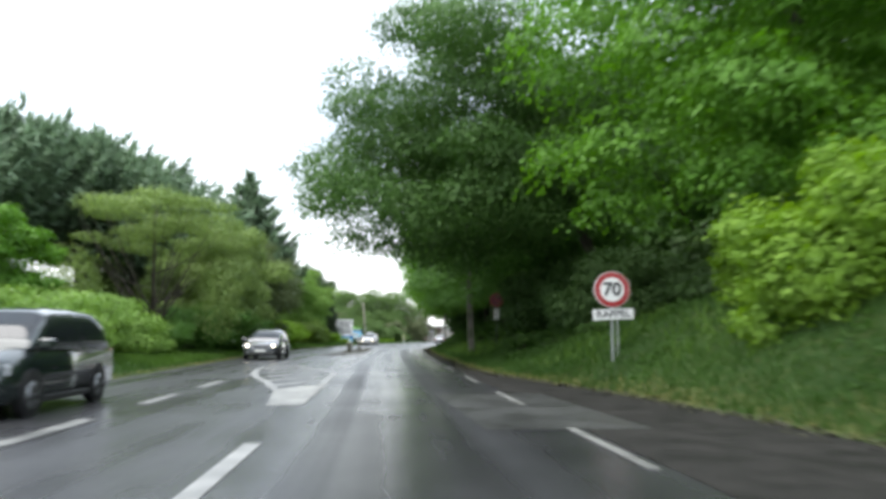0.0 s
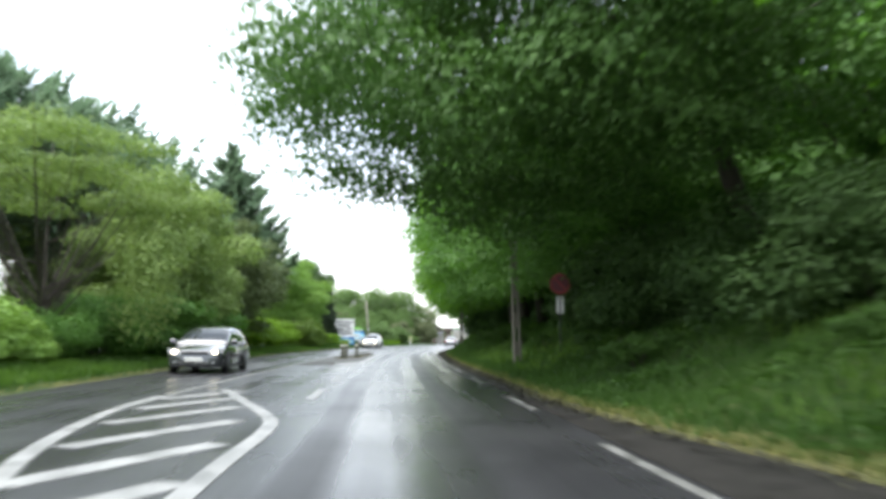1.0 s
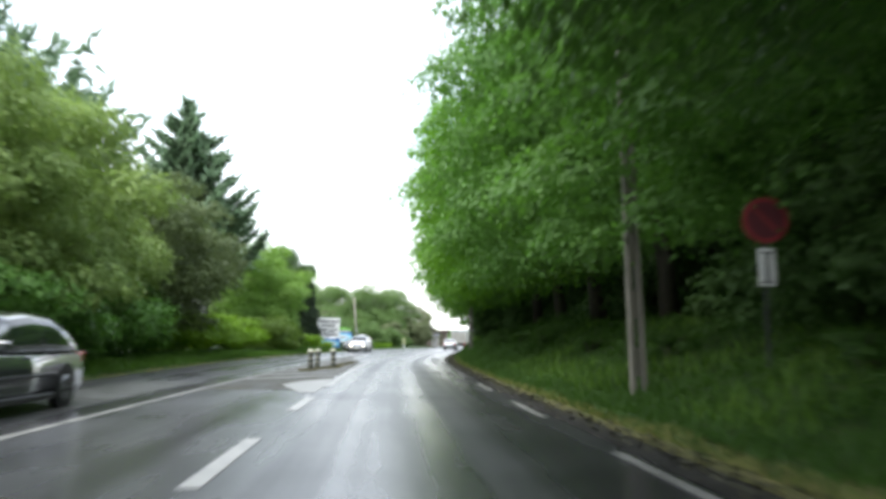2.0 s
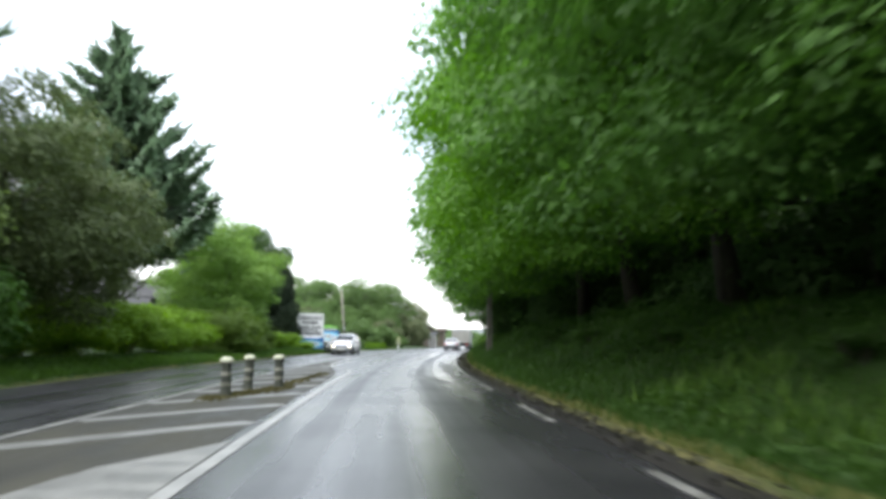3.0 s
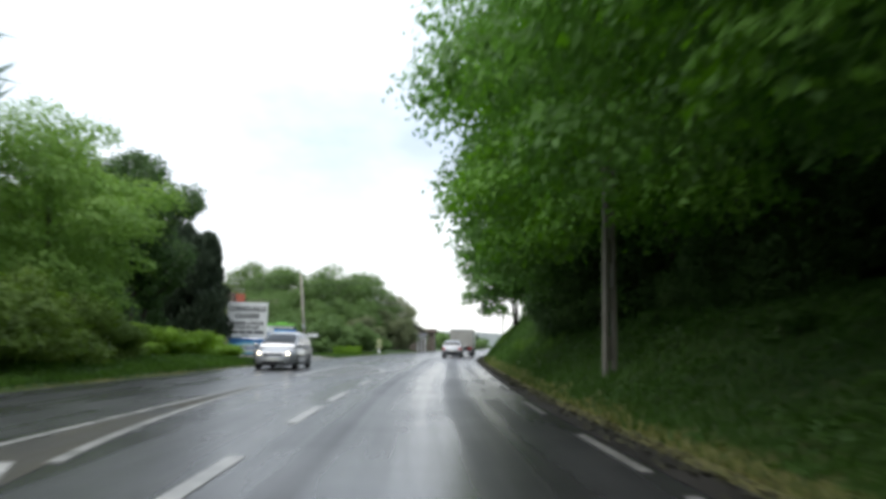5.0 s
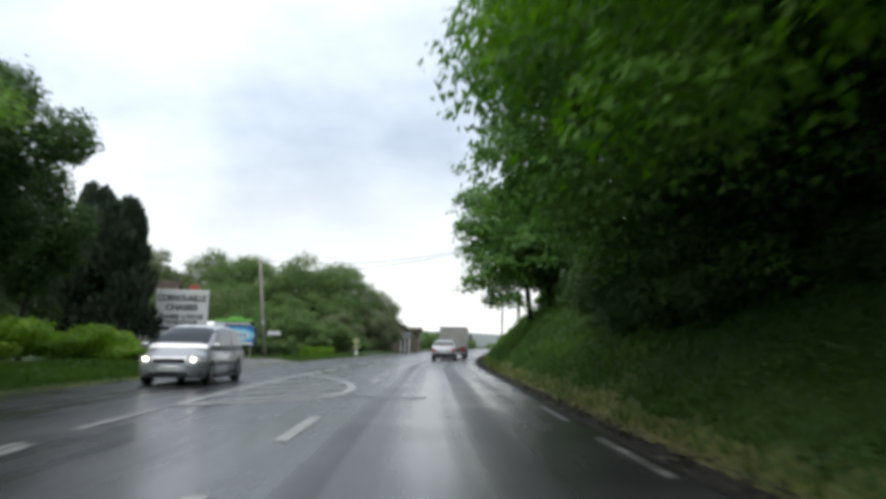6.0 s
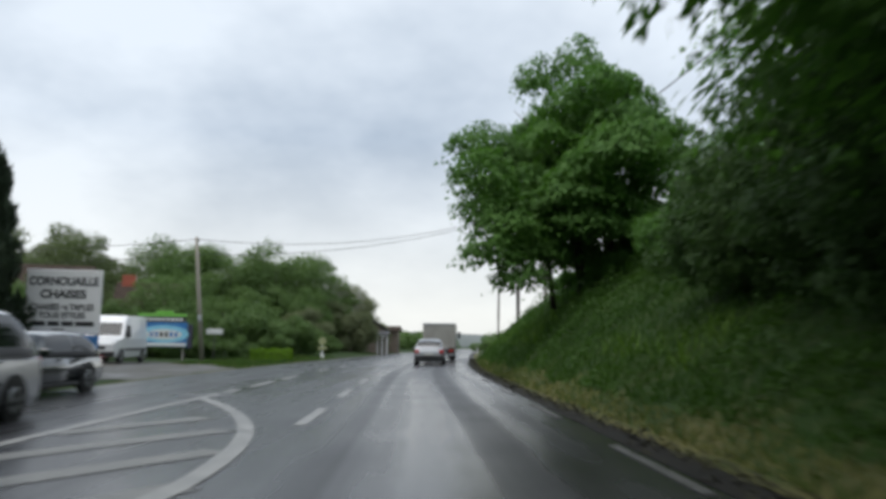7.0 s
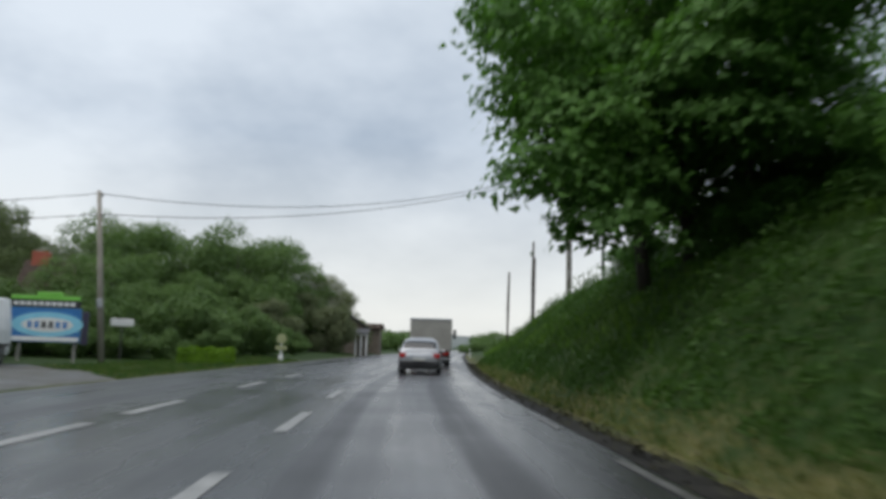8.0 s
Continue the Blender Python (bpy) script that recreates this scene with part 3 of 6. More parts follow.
# ---- road markings ----
centre_line = thing("centre_line", 0, 0, 0, label="white dashed line painted on the wet asphalt", category="road marking", kind="structure")
DASH_ENDS = [2.0, 8.4, 31.4, 37.8, 44.4, 78.4, 84.7, 88.9, 95.2, 109.0, 114.8, 121.1, 127.7, 134.1, 140.6, 147.1, 153.6, 160.1, 166.6, 173.1, 179.6, 186.1, 192.6]
for e in DASH_ENDS:
    ribbon("dash", lambda y: centre(y) - 0.09, lambda y: centre(y) + 0.09, e - 3.0, e, 0.009, M_LINE, 0.5, 1, 0.008, centre_line)
edge_line = thing("edge_line", 0, 0, 0, label="thin white dashes along the road edge", category="road marking", kind="structure")
EDGE_ENDS = [3.3, 9.6, 15.9, 22.3, 29.4, 36.8, 43.6, 50.0, 57.2, 64.4, 70.2, 76.2, 80.4, 86.4, 92.6, 97.8, 103.6, 110.0, 115.7, 121.8, 128.3, 134.8, 141.3, 147.8, 154.3, 160.8, 167.3]
for e in EDGE_ENDS:
    ribbon("dash", lambda y: right_line(y) - 0.06, lambda y: right_line(y) + 0.06, e - 3.0, e, 0.011, M_FADED if e < 84 else M_EDGE, 0.5, 1, 0.006, edge_line)
lane_line = thing("oncoming_lane_line", 0, 0, 0, label="worn white line beside the oncoming lane", category="road marking", kind="structure")
for a, b in ((-12, -9.5), (-4, -1.4), (3, 5.4), (8.3, 10.9), (13.3, 15.5), (17.6, 20), (113.5, 114.6), (115.9, 118.9), (120.3, 123.2), (128, 131), (134.5, 137.5)):
    ribbon("dash", lambda y: second(y) - 0.11, lambda y: second(y) + 0.11, a, b, 0.009, M_FADED if a < 100 else M_LINE, 0.5, 1, 0.008, lane_line)
ribbon("solid_line", lambda y: second(y) - 0.075, lambda y: second(y) + 0.075, 27, 92.0, 0.009, M_FADED, 1.0, 1, 0.008, lane_line)
ribbon("dash", lambda y: second(y) - 0.09, lambda y: second(y) + 0.09, 93.4, 96.5, 0.009, M_FADED, 0.5, 1, 0.008, lane_line)
ribbon("solid_line", lambda y: second(y) - 0.09, lambda y: second(y) + 0.09, 97.6, 113, 0.009, M_LINE, 1.0, 1, 0.008, lane_line)
ribbon("taper_line", lambda y: median_side(y) - 0.04, lambda y: median_side(y) + 0.11, 78.0, 91.9, 0.010, M_FADED, 0.5, 1, 0.008, lane_line)


def stroke(points, width, z, material, parent, name="outline"):
    """A painted line through points on the road."""
    pts = [Vector((*p, 0)) for p in points]
    dense = []
    for i in range(len(pts) - 1):
        p0, p1, p2, p3 = pts[max(i - 1, 0)], pts[i], pts[i + 1], pts[min(i + 2, len(pts) - 1)]
        for k in range(6):
            t = k / 6
            dense.append(0.5 * ((2 * p1) + (p2 - p0) * t + (2 * p0 - 5 * p1 + 4 * p2 - p3) * t * t + (3 * p1 - p0 - 3 * p2 + p3) * t ** 3))
    dense.append(pts[-1])
    verts, faces = [], []
    for i, p in enumerate(dense):
        d = (dense[min(i + 1, len(dense) - 1)] - dense[max(i - 1, 0)]).normalized()
        nrm = Vector((-d.y, d.x, 0)) * width / 2
        verts += [(*(p + nrm).xy, z), (*(p - nrm).xy, z), (*(p + nrm).xy, 0.001), (*(p - nrm).xy, 0.001)]
    for i in range(len(dense) - 1):
        a, b = 4 * i, 4 * i + 4
        faces += [(a, a + 1, b + 1, b), (a + 2, a, b, b + 2), (a + 1, a + 3, b + 3, b + 1)]
    return shell(name, faces_of(name, verts, faces), material, parent)


def hatch(island, starts, lo, hi, slope, width, material, limit):
    """Slanting bars between an island's two outlines."""
    for a in starts:
        x0, b = lo(a), a + 1.0
        for _ in range(12):
            b = a + slope * (hi(min(b, limit)) - x0)
        if b > limit + 0.4 or hi(b) - x0 < 0.3:
            continue
        stroke([(x0 + 0.1, a), ((x0 + hi(b)) / 2, (a + b) / 2 + 0.04), (hi(b) - 0.1, b)], width, 0.008, material, island, "bar")


island_1 = thing("painted_island", 0, 0, 0, label="white hatched island painted on wet asphalt", category="road marking", group="painted islands", kind="structure")
stroke([(-1.42, 18.2), (-1.47, 19.6), (-1.50, 21.4), (-1.50, 23.4), (-1.68, 25), (-2.4, 27.4), (-3.0, 29.3), (-3.54, 31)], 0.20, 0.010, M_LINE, island_1)
stroke([(-2.2, 16.5), (-2.5, 17.7), (-2.95, 19.8), (-3.4, 21.4), (-3.75, 23.0), (-4.05, 24.8), (-4.28, 26.8), (-4.34, 29)], 0.20, 0.010, M_LINE, island_1)


def filled(corners, material, parent, name="tip"):
    """A solid painted area with slightly ragged sides."""
    pts = []
    for k, (a, b) in enumerate(zip(corners, corners[1:] + corners[:1])):
        for q in range(6):
            u = q / 6
            pts.append((a[0] + (b[0] - a[0]) * u + 0.03 * noise.noise((k, q * 0.9, 3)), a[1] + (b[1] - a[1]) * u + 0.10 * noise.noise((k + 9, q * 0.9, 7))))
    n = len(pts)
    mid = (sum(p[0] for p in pts) / n, sum(p[1] for p in pts) / n)
    verts = [(*p, 0.011) for p in pts] + [(*p, 0.001) for p in pts] + [(*mid, 0.011)]
    faces = [(k, (k + 1) % n, 2 * n) for k in range(n)] + [(k, n + k, n + (k + 1) % n, (k + 1) % n) for k in range(n)]
    return shell(name, faces_of(name, verts, faces), material, parent)


filled([(-1.92, 13.0), (-1.33, 13.0), (-1.36, 18.9), (-2.32, 16.9)], M_WORN, island_1)
i1_lo = curve((-60, -1.7), (12, -1.7), (15.8, -2.2), (20, -3.0), (24.3, -4.0), (27, -4.4), (420, -4.4))
i1_hi = curve((-60, -1.4), (23, -1.45), (25.8, -1.85), (28.2, -2.6), (31, -3.5), (420, -3.6))
hatch(island_1, (18.1, 20.0, 22.1, 24.3, 26.4, 28.4), i1_lo, i1_hi, 1.75, 0.34, M_LINE, 30.5)

island_2 = thing("painted_island", 0, 0, 0, label="faded hatched island with a solid white outline", category="road marking", group="painted islands", kind="structure")
stroke([(centre(y) + 0.01, y) for y in (48, 52, 56, 60, 64, 68, 70.5)] + [(-0.68, 72.2), (-0.82, 73.5), (-1.16, 74.9), (-1.6, 76.3), (-2.08, 78.0)], 0.15, 0.010, M_LINE, island_2)
filled([(-1.42, 45.6), (-1.75, 45.6), (-2.5, 48.6), (-2.2, 50.2), (-1.35, 52.0)], M_FADED, island_2)
i2_hi = curve((-60, -1.4), *[(y, centre(y) - 0.15) for y in range(44, 72, 3)], (72.5, -0.85), (74.2, -1.15), (76.2, -1.75), (78, -2.3), (420, -2.4))
hatch(island_2, [51.2 + 2.9 * k for k in range(9)], second, i2_hi, 1.1, 0.40, M_FADED, 76.5)

island_3 = thing("painted_island", 0, 0, 0, label="white hatched island with rounded ends painted on asphalt", category="road marking", group="painted islands", kind="structure")
stroke([(-0.95, 97.2), (0.2, 98.0), (1.35, 99.2), (2.1, 100.8), (2.40, 103.0), (2.40, 105.2), (2.12, 107.4), (1.6, 109.6), (0.95, 111.6)], 0.22, 0.010, M_LINE, island_3)
hatch(island_3, (97.6, 100.0, 102.5, 105.1), second, lambda y: min(2.35, 2.35 - (y - 105) * 0.28 if y > 105 else 2.35), 1.15, 0.40, M_FADED, 110.5)

# darker repair patches and tar seams across the lanes
for k, (x, y, w, l, a) in enumerate(((2.2, 12.5, 2.1, 6.0, 2), (0.9, 112.5, 1.1, 1.6, 8), (-5.6, 45, 1.6, 9.0, 0), (1.9, 66.5, 0.5, 5, 6), (2.9, 100, 2.2, 0.5, -12), (0.0, 118.0, 3.0, 0.4, -20))):
    p = box(-w / 2, -l / 2, 0, w / 2, l / 2, 0.006)
    bmesh.ops.subdivide_edges(p, edges=p.edges[:], cuts=3)
    for v in p.verts:
        v.co.x += 0.12 * noise.noise((v.co.x * 2, v.co.y * 2, k)); v.co.y += 0.12 * noise.noise((v.co.y * 2, v.co.x * 2, k + 5))
    ob = part("asphalt_patch", p, M_PATCH)
    ob.matrix_basis = pose(x, y, 0.0, 0, 0, a)
    tagged(ob, "darker wet repair patch in the asphalt", "road patch", kind="structure")


# ---- grass ----
def blades(name, spots, high, wide, seed, material, label):
    rng = np.random.default_rng(seed)
    n = len(spots)
    p = np.array(spots)
    lean = rng.normal(size=(n, 3)) * np.array([0.35, 0.35, 0.0]) + np.array([0, 0, 1.0])
    h = high * rng.uniform(0.5, 1.4, n)[:, None]
    a = rng.uniform(0, 2 * np.pi, n)
    side = np.stack([np.cos(a), np.sin(a), np.zeros(n)], 1) * wide * rng.uniform(0.6, 1.4, n)[:, None]
    ob = shell(name, quads(p + lean * h * 0.40, lean * h * 0.5, side, name, 3), material)
    return tagged(ob, label, "grass", kind="stuff")


rng = np.random.default_rng(5)
spots, dry = [], []
for _ in range(190000):
    y = -4 + 164 * rng.random() ** 1.15
    s = 0.25 + 7.5 * rng.random() ** 1.4
    x = right_edge(y) + s
    if y < 104 and s > 6.6 + 1.2 * noise.noise((x * 0.3, y * 0.3, 6)):
        continue
    (dry if s < 0.62 + 0.4 * noise.noise((y * 0.4, 1, 1)) and rng.random() < 0.8 * float(np.interp(y, [9, 24], [0.3, 1])) else spots).append((x, y, ground_z(x, y)))
for _ in range(34000):
    y = rng.uniform(5, 116)
    s = 0.3 + 5.0 * rng.random() ** 1.3
    x = left_edge(y) - s
    (dry if s < 0.55 and rng.random() < 0.6 else spots).append((x, y, ground_z(x, y)))
for _ in range(15000):
    y = rng.uniform(130.5, 158)
    s = 0.25 + 5.5 * rng.random() ** 1.2
    x = left_edge(y) - s
    if y < 139 and s > 0.62 * max(0.0, y - 130.5) ** 1.1:
        continue
    (dry if rng.random() < 0.45 else spots).append((x, y, ground_z(x, y)))
blades("grass", spots, 0.17, 0.012, 6, M_BLADE, "long wet green grass on the roadside banks")
crest = []
while len(crest) < 16000:
    y = rng.uniform(96, 172)
    s = rng.uniform(1.2, 9.0)
    x = right_edge(y) + s
    if noise.noise((x * 0.3, y * 0.22, 9)) + 0.25 * (y - 120) / 30 > 0.0:
        crest.append((x, y, ground_z(x, y)))
for _ in range(9000):
    y, s = rng.uniform(8, 60), rng.uniform(1.0, 6.0)
    x = right_edge(y) + s
    if noise.noise((x * 0.3, y * 0.22, 9)) > 0.05:
        crest.append((x, y, ground_z(x, y)))
blades("tall_grass", crest, 0.34, 0.013, 8, M_BLADE_LIGHT, "fresh yellow-green tall grass in patches on the bank")
lawn = []
for _ in range(60000):
    y = rng.uniform(28, 118)
    s = 0.7 + 3.6 * rng.random()
    if noise.noise((s * 0.4, y * 0.15, 12)) > -0.25:
        lawn.append((left_edge(y) - s, y, ground_z(left_edge(y) - s, y)))
blades("verge_grass", lawn, 0.15, 0.020, 9, M_BLADE_VERGE, "fresh green grass strip between road and hedge")
blades("dry_grass", dry, 0.08, 0.012, 7, M_BLADE_DRY, "short dry yellowish grass along the asphalt edge")


# low leafy plants that cover the bank, in lumps
rc = np.random.default_rng(61)
pts, nrm = [], []
while len(pts) < 90000:
    y = rc.uniform(8, 158)
    s = 0.55 + 8.0 * rc.random() ** 1.25
    x = right_edge(y) + s
    lump = noise.noise((x * 0.55, y * 0.55, 2)) + 0.5 * noise.noise((x * 1.7, y * 1.7, 6)) + (0.25 if y > 112 else 0.0)
    if lump > 0.12 or rc.random() < 0.10:
        h = max(0.0, lump - 0.05) * min(s * 0.3, 1.1) * 0.9
        pts.append((x, y, ground_z(x, y) + h * rc.random() ** 0.5 + 0.02))
while len(pts) < 114000:
    y = rc.uniform(8, 112)
    s = 0.9 + 4.0 * rc.random()
    x = left_edge(y) - s
    lump = noise.noise((x * 0.55, y * 0.55, 8)) + 0.5 * noise.noise((x * 1.7, y * 1.7, 6))
    pts.append((x, y, ground_z(x, y) + max(0.0, lump + 0.1) * min(s * 0.3, 0.7) * 0.6 * rc.random() ** 0.5 + 0.02))
pts = np.array(pts)
nn = unit(rc.normal(size=pts.shape) * 0.8 + np.array([-0.15, 0, 1.0]))
aa = unit(np.cross(nn, rc.normal(size=pts.shape)))
ll = rc.uniform(0.03, 0.085, len(pts))[:, None]
cover = shell("bank_plants", quads(pts, aa * ll, unit(np.cross(nn, aa)) * ll * 0.36, "bank_plants", 3), M_LEAF_COVER)
tagged(cover, "low leafy green plants covering the bank", "plants", kind="stuff")

# loose earth, grit and dead leaves along the broken edge of the asphalt
re_ = np.random.default_rng(71)
grit = []
for _ in range(9000):
    y = re_.uniform(-2, 165)
    s = re_.normal() * 0.16 - 0.02 + 0.14 * noise.noise((y * 0.7, 3, 3))
    x = right_edge(y) + s
    grit.append((x, y, max(0.012, ground_z(x, y) + 0.012)))
grit = np.array(grit)
gn = unit(re_.normal(size=grit.shape) * 0.35 + np.array([0, 0, 1.0]))
ga = unit(np.cross(gn, re_.normal(size=grit.shape)))
gl = re_.uniform(0.015, 0.06, len(grit))[:, None]
edge = shell("edge_litter", quads(grit, ga * gl, unit(np.cross(gn, ga)) * gl * 0.6, "edge_litter", 4), M_EARTH)
tagged(edge, "dark wet earth and leaf litter along the asphalt edge", "litter", kind="stuff")


# ---- trees ----
def limbs(tree, rng, base, top, r0, reach, count, low=0.35):
    """A bent tapered trunk and its limbs, each a part of its own."""
    b, t = Vector(base), Vector(top)
    pts = [b.lerp(t, k / 5) + Vector((rng.normal() * 0.18, rng.normal() * 0.18, 0)) * (k > 0) for k in range(6)]
    part("trunk", tube(pts, [r0 * (1.25 - 0.2 * k) if k else r0 * 1.5 for k in range(6)], 9), M_BARK, tree, smooth=True)
    for i in range(count):
        f = low + (0.95 - low) * i / max(count - 1, 1)
        p = b.lerp(t, f)
        a = i * 2.4 + rng.uniform(-0.4, 0.4)
        d = Vector((math.cos(a), math.sin(a), rng.uniform(0.25, 0.7)))
        ln = reach * (1.05 - 0.5 * f)
        q = [p, p + d * ln * 0.35, p + d * ln * 0.7 + Vector((0, 0, 0.2)), p + d * ln + Vector((0, 0, 0.5))]
        r = r0 * (0.62 - 0.4 * f)
        part("limb", tube(q, [r, r * 0.75, r * 0.45, r * 0.12], 6), M_BARK, tree, smooth=True)


def broadleaf(name, rx, ry, z0, z1, offset, count, size, material, seed, label, clumps=34, trunk=0.26, group="", droop=0.35, corners=3, extra=(), low=0.35, core=True, tier=0.0):
    """A broadleaf tree, its crown of many clumps with gaps and an uneven outline."""
    rng = np.random.default_rng(seed)
    tree = thing(name, 0, 0, 0, label=label, category="tree", group=group)
    zc, rz = (z0 + z1) / 2, (z1 - z0) / 2
    cl = []
    for i in range(clumps):
        d = rng.normal(size=3)
        d /= np.linalg.norm(d)
        f = 0.42 + 0.52 * rng.random()
        s = rng.uniform(0.15, 0.27)
        cl.append((offset + d[0] * rx * f, d[1] * ry * f, zc + d[2] * rz * f, rx * s * (1.2 + 0.25 * tier), ry * s * (1.2 + 0.25 * tier), rz * s * (0.85 - 0.38 * tier)))
    if core:
        cl.append((offset, 0, zc, rx * 0.5, ry * 0.5, rz * 0.55))
    cl += extra
    limbs(tree, rng, (0, 0, -0.3), (offset * 0.8, 0, z0 + (z1 - z0) * 0.72), trunk, min(rx, ry) * 0.85, 7, low)
    shell("crown", leaves("crown", cl, count, size, seed, droop, corners=corners, tier=tier), material, tree)
    return tree


def conifer(name, high, wide, bare, count, size, seed, material, label, tiers=26, droop=0.15, trunk=0.35, curve_up=0.1, taper=0.95):
    """A conifer: straight trunk, tiers of branches that shorten to the tip, needle sprays along each."""
    rng = np.random.default_rng(seed)
    tree = thing(name, 0, 0, 0, label=label, category="conifer tree")
    part("trunk", tube([(0, 0, -0.3), (0.05, 0, high * 0.4), (0, 0.05, high * 0.75), (0, 0, high)], [trunk, trunk * 0.7, trunk * 0.35, 0.03], 9), M_BARK, tree, smooth=True)
    cs, ax, sd = [], [], []
    twigs = bmesh.new()
    total = 0
    rows = []
    for i in range(tiers):
        f = i / (tiers - 1)
        z = bare + (high - bare) * f ** 0.92
        ln = wide * (1 - f) ** taper * rng.uniform(0.85, 1.1) + 0.25
        for k in range(7 if f < 0.8 else 5):
            a = rng.uniform(0, 2 * math.pi)
            rows.append((z + rng.uniform(-0.4, 0.4), a, ln * rng.choice((0.55, 0.75, 0.9, 1.0, 1.2)) * rng.uniform(0.9, 1.1)))
            total += rows[-1][2]
    for z, a, ln in rows:
        n = max(6, int(count * ln / total))
        t = rng.random(n) ** 0.7
        d = np.array([math.cos(a), math.sin(a), 0.0])
        side = np.array([-math.sin(a), math.cos(a), 0.0])
        p = np.outer(t * ln, d) + np.array([0, 0, z])
        p[:, 2] += -droop * ln * t + curve_up * ln * t ** 3 * 2
        w = 0.26 * ln * (1 - 0.75 * t)
        off = rng.normal(size=n) * w * 0.55
        p += off[:, None] * side
        p[:, 2] += rng.normal(size=n) * 0.10 - np.abs(off) * 0.25
        u = unit(d * 0.9 + np.sign(off)[:, None] * side * 0.7 + rng.normal(size=(n, 3)) * 0.35 - np.array([0, 0, 0.25]))
        nn = unit(rng.normal(size=(n, 3)) * 0.5 + np.array([0, 0, 1.0]))
        cs.append(p); ax.append(u * size * rng.uniform(0.5, 1.2, n)[:, None] / 2)
        sd.append(unit(np.cross(nn, u)) * size * 0.11)
        n2 = 9
        tip = d * ln + np.array([0, 0, z - droop * ln + curve_up * ln * 2])
        u2 = unit(d * 0.7 + np.array([0, 0, 0.35 + curve_up * 1.6]) + rng.normal(size=(n2, 3)) * 0.4)
        cs.append(tip + u2 * size * rng.uniform(0.0, 0.9, (n2, 1))); ax.append(u2 * size * 0.62)
        sd.append(unit(np.cross(rng.normal(size=(n2, 3)), u2)) * size * 0.075)
        if ln > 1.2:
            e = Vector((d[0] * ln * 0.9, d[1] * ln * 0.9, z - droop * ln * 0.9))
            tube([(0, 0, z), tuple(Vector((0, 0, z)).lerp(e, 0.5)), tuple(e)], [0.05, 0.035, 0.012], 4, twigs)
    tagged(part("branchwork", twigs, M_BARK, tree), kind="stuff")
    shell("foliage", quads(np.concatenate(cs), np.concatenate(ax), np.concatenate(sd) * 1.3, "foliage", 3), material, tree)
    return tree


def shrub(name, rx, ry, rz, count, size, material, seed, label, clumps=16, category="bush"):
    rng = np.random.default_rng(seed)
    bush = thing(name, 0, 0, 0, label=label, category=category)
    cl = []
    for i in range(clumps):
        d = rng.normal(size=3)
        d /= np.linalg.norm(d)
        f = 0.35 + 0.5 * rng.random()
        cl.append((d[0] * rx * f, d[1] * ry * f, rz * 0.86 + d[2] * rz * f * 0.9, rx * rng.uniform(0.26, 0.42), ry * rng.uniform(0.26, 0.42), rz * rng.uniform(0.26, 0.42)))
    for i in range(5):
        a, stem = i * 1.26, bmesh.new()
        tube([(0.1 * math.cos(a), 0.1 * math.sin(a), -0.15), (rx * 0.25 * math.cos(a), ry * 0.25 * math.sin(a), rz * 0.7), (rx * 0.5 * math.cos(a), ry * 0.5 * math.sin(a), rz * 1.4)], [0.035, 0.025, 0.01], 5, stem)
        part("stem", stem, M_BARK, bush)
    shell("foliage", leaves("foliage", cl, count, size, seed), material, bush)
    return bush


def put(ob, x, y, rz=0, scale=1.0, tall=1.0, z=None, first=False, label=""):
    """Stand a tree or bush on the ground; all but the first are copies."""
    m = pose(x, y, ground_z(x, y) - 0.05 if z is None else z, 0, 0, rz) @ Matrix.Diagonal((scale, scale, scale * tall, 1))
    if first:
        ob.matrix_basis = m
        made = ob
    else:
        loc, rot, sc = m.decompose()
        made = copy_thing(ob, m @ Matrix.Diagonal((1 / ob.scale[0], 1 / ob.scale[1], 1 / ob.scale[2], 1)))
    if label:
        made["label"] = label
    return made


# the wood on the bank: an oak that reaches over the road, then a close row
oak = broadleaf("oak_tree", 7.6, 8.0, 2.2, 14.2, -5.6, 125000, 0.175, M_LEAF_OAK_DEEP, 11, "large dark green oak reaching out over the road", 105, 0.28, low=0.62, tier=0.55,
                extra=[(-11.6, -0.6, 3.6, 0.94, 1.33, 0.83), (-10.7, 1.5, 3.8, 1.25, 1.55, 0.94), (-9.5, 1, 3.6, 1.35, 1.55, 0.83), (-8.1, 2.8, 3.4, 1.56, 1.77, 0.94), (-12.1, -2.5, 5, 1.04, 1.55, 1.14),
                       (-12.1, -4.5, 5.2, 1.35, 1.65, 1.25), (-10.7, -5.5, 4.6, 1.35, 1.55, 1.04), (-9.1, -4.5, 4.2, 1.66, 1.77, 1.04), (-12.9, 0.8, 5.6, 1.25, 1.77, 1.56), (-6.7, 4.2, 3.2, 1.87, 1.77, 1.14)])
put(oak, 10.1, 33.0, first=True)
wall_a = broadleaf("maple_tree", 6.4, 6.6, 1.7, 14.8, -2.2, 92000, 0.185, M_LEAF_MAPLE, 12, "fresh green broadleaf tree leaning over the grass bank", 95, 0.28, "trees of the roadside wood", tier=0.8,
                   extra=[(-6.9, -3.4, 3.6, 1.5, 1.7, 0.9), (-7.2, 0.4, 3.2, 1.5, 1.8, 0.9), (-6.7, 3.6, 3.5, 1.5, 1.7, 0.9), (-5.9, -1.8, 2.1, 1.4, 1.6, 0.8), (-6.0, 2.2, 2.0, 1.4, 1.6, 0.8), (-4.6, -4.4, 2.4, 1.5, 1.5, 0.8), (-7.6, -1.6, 5.2, 1.4, 1.6, 0.9), (-7.6, 2.0, 5.4, 1.4, 1.6, 0.9)])
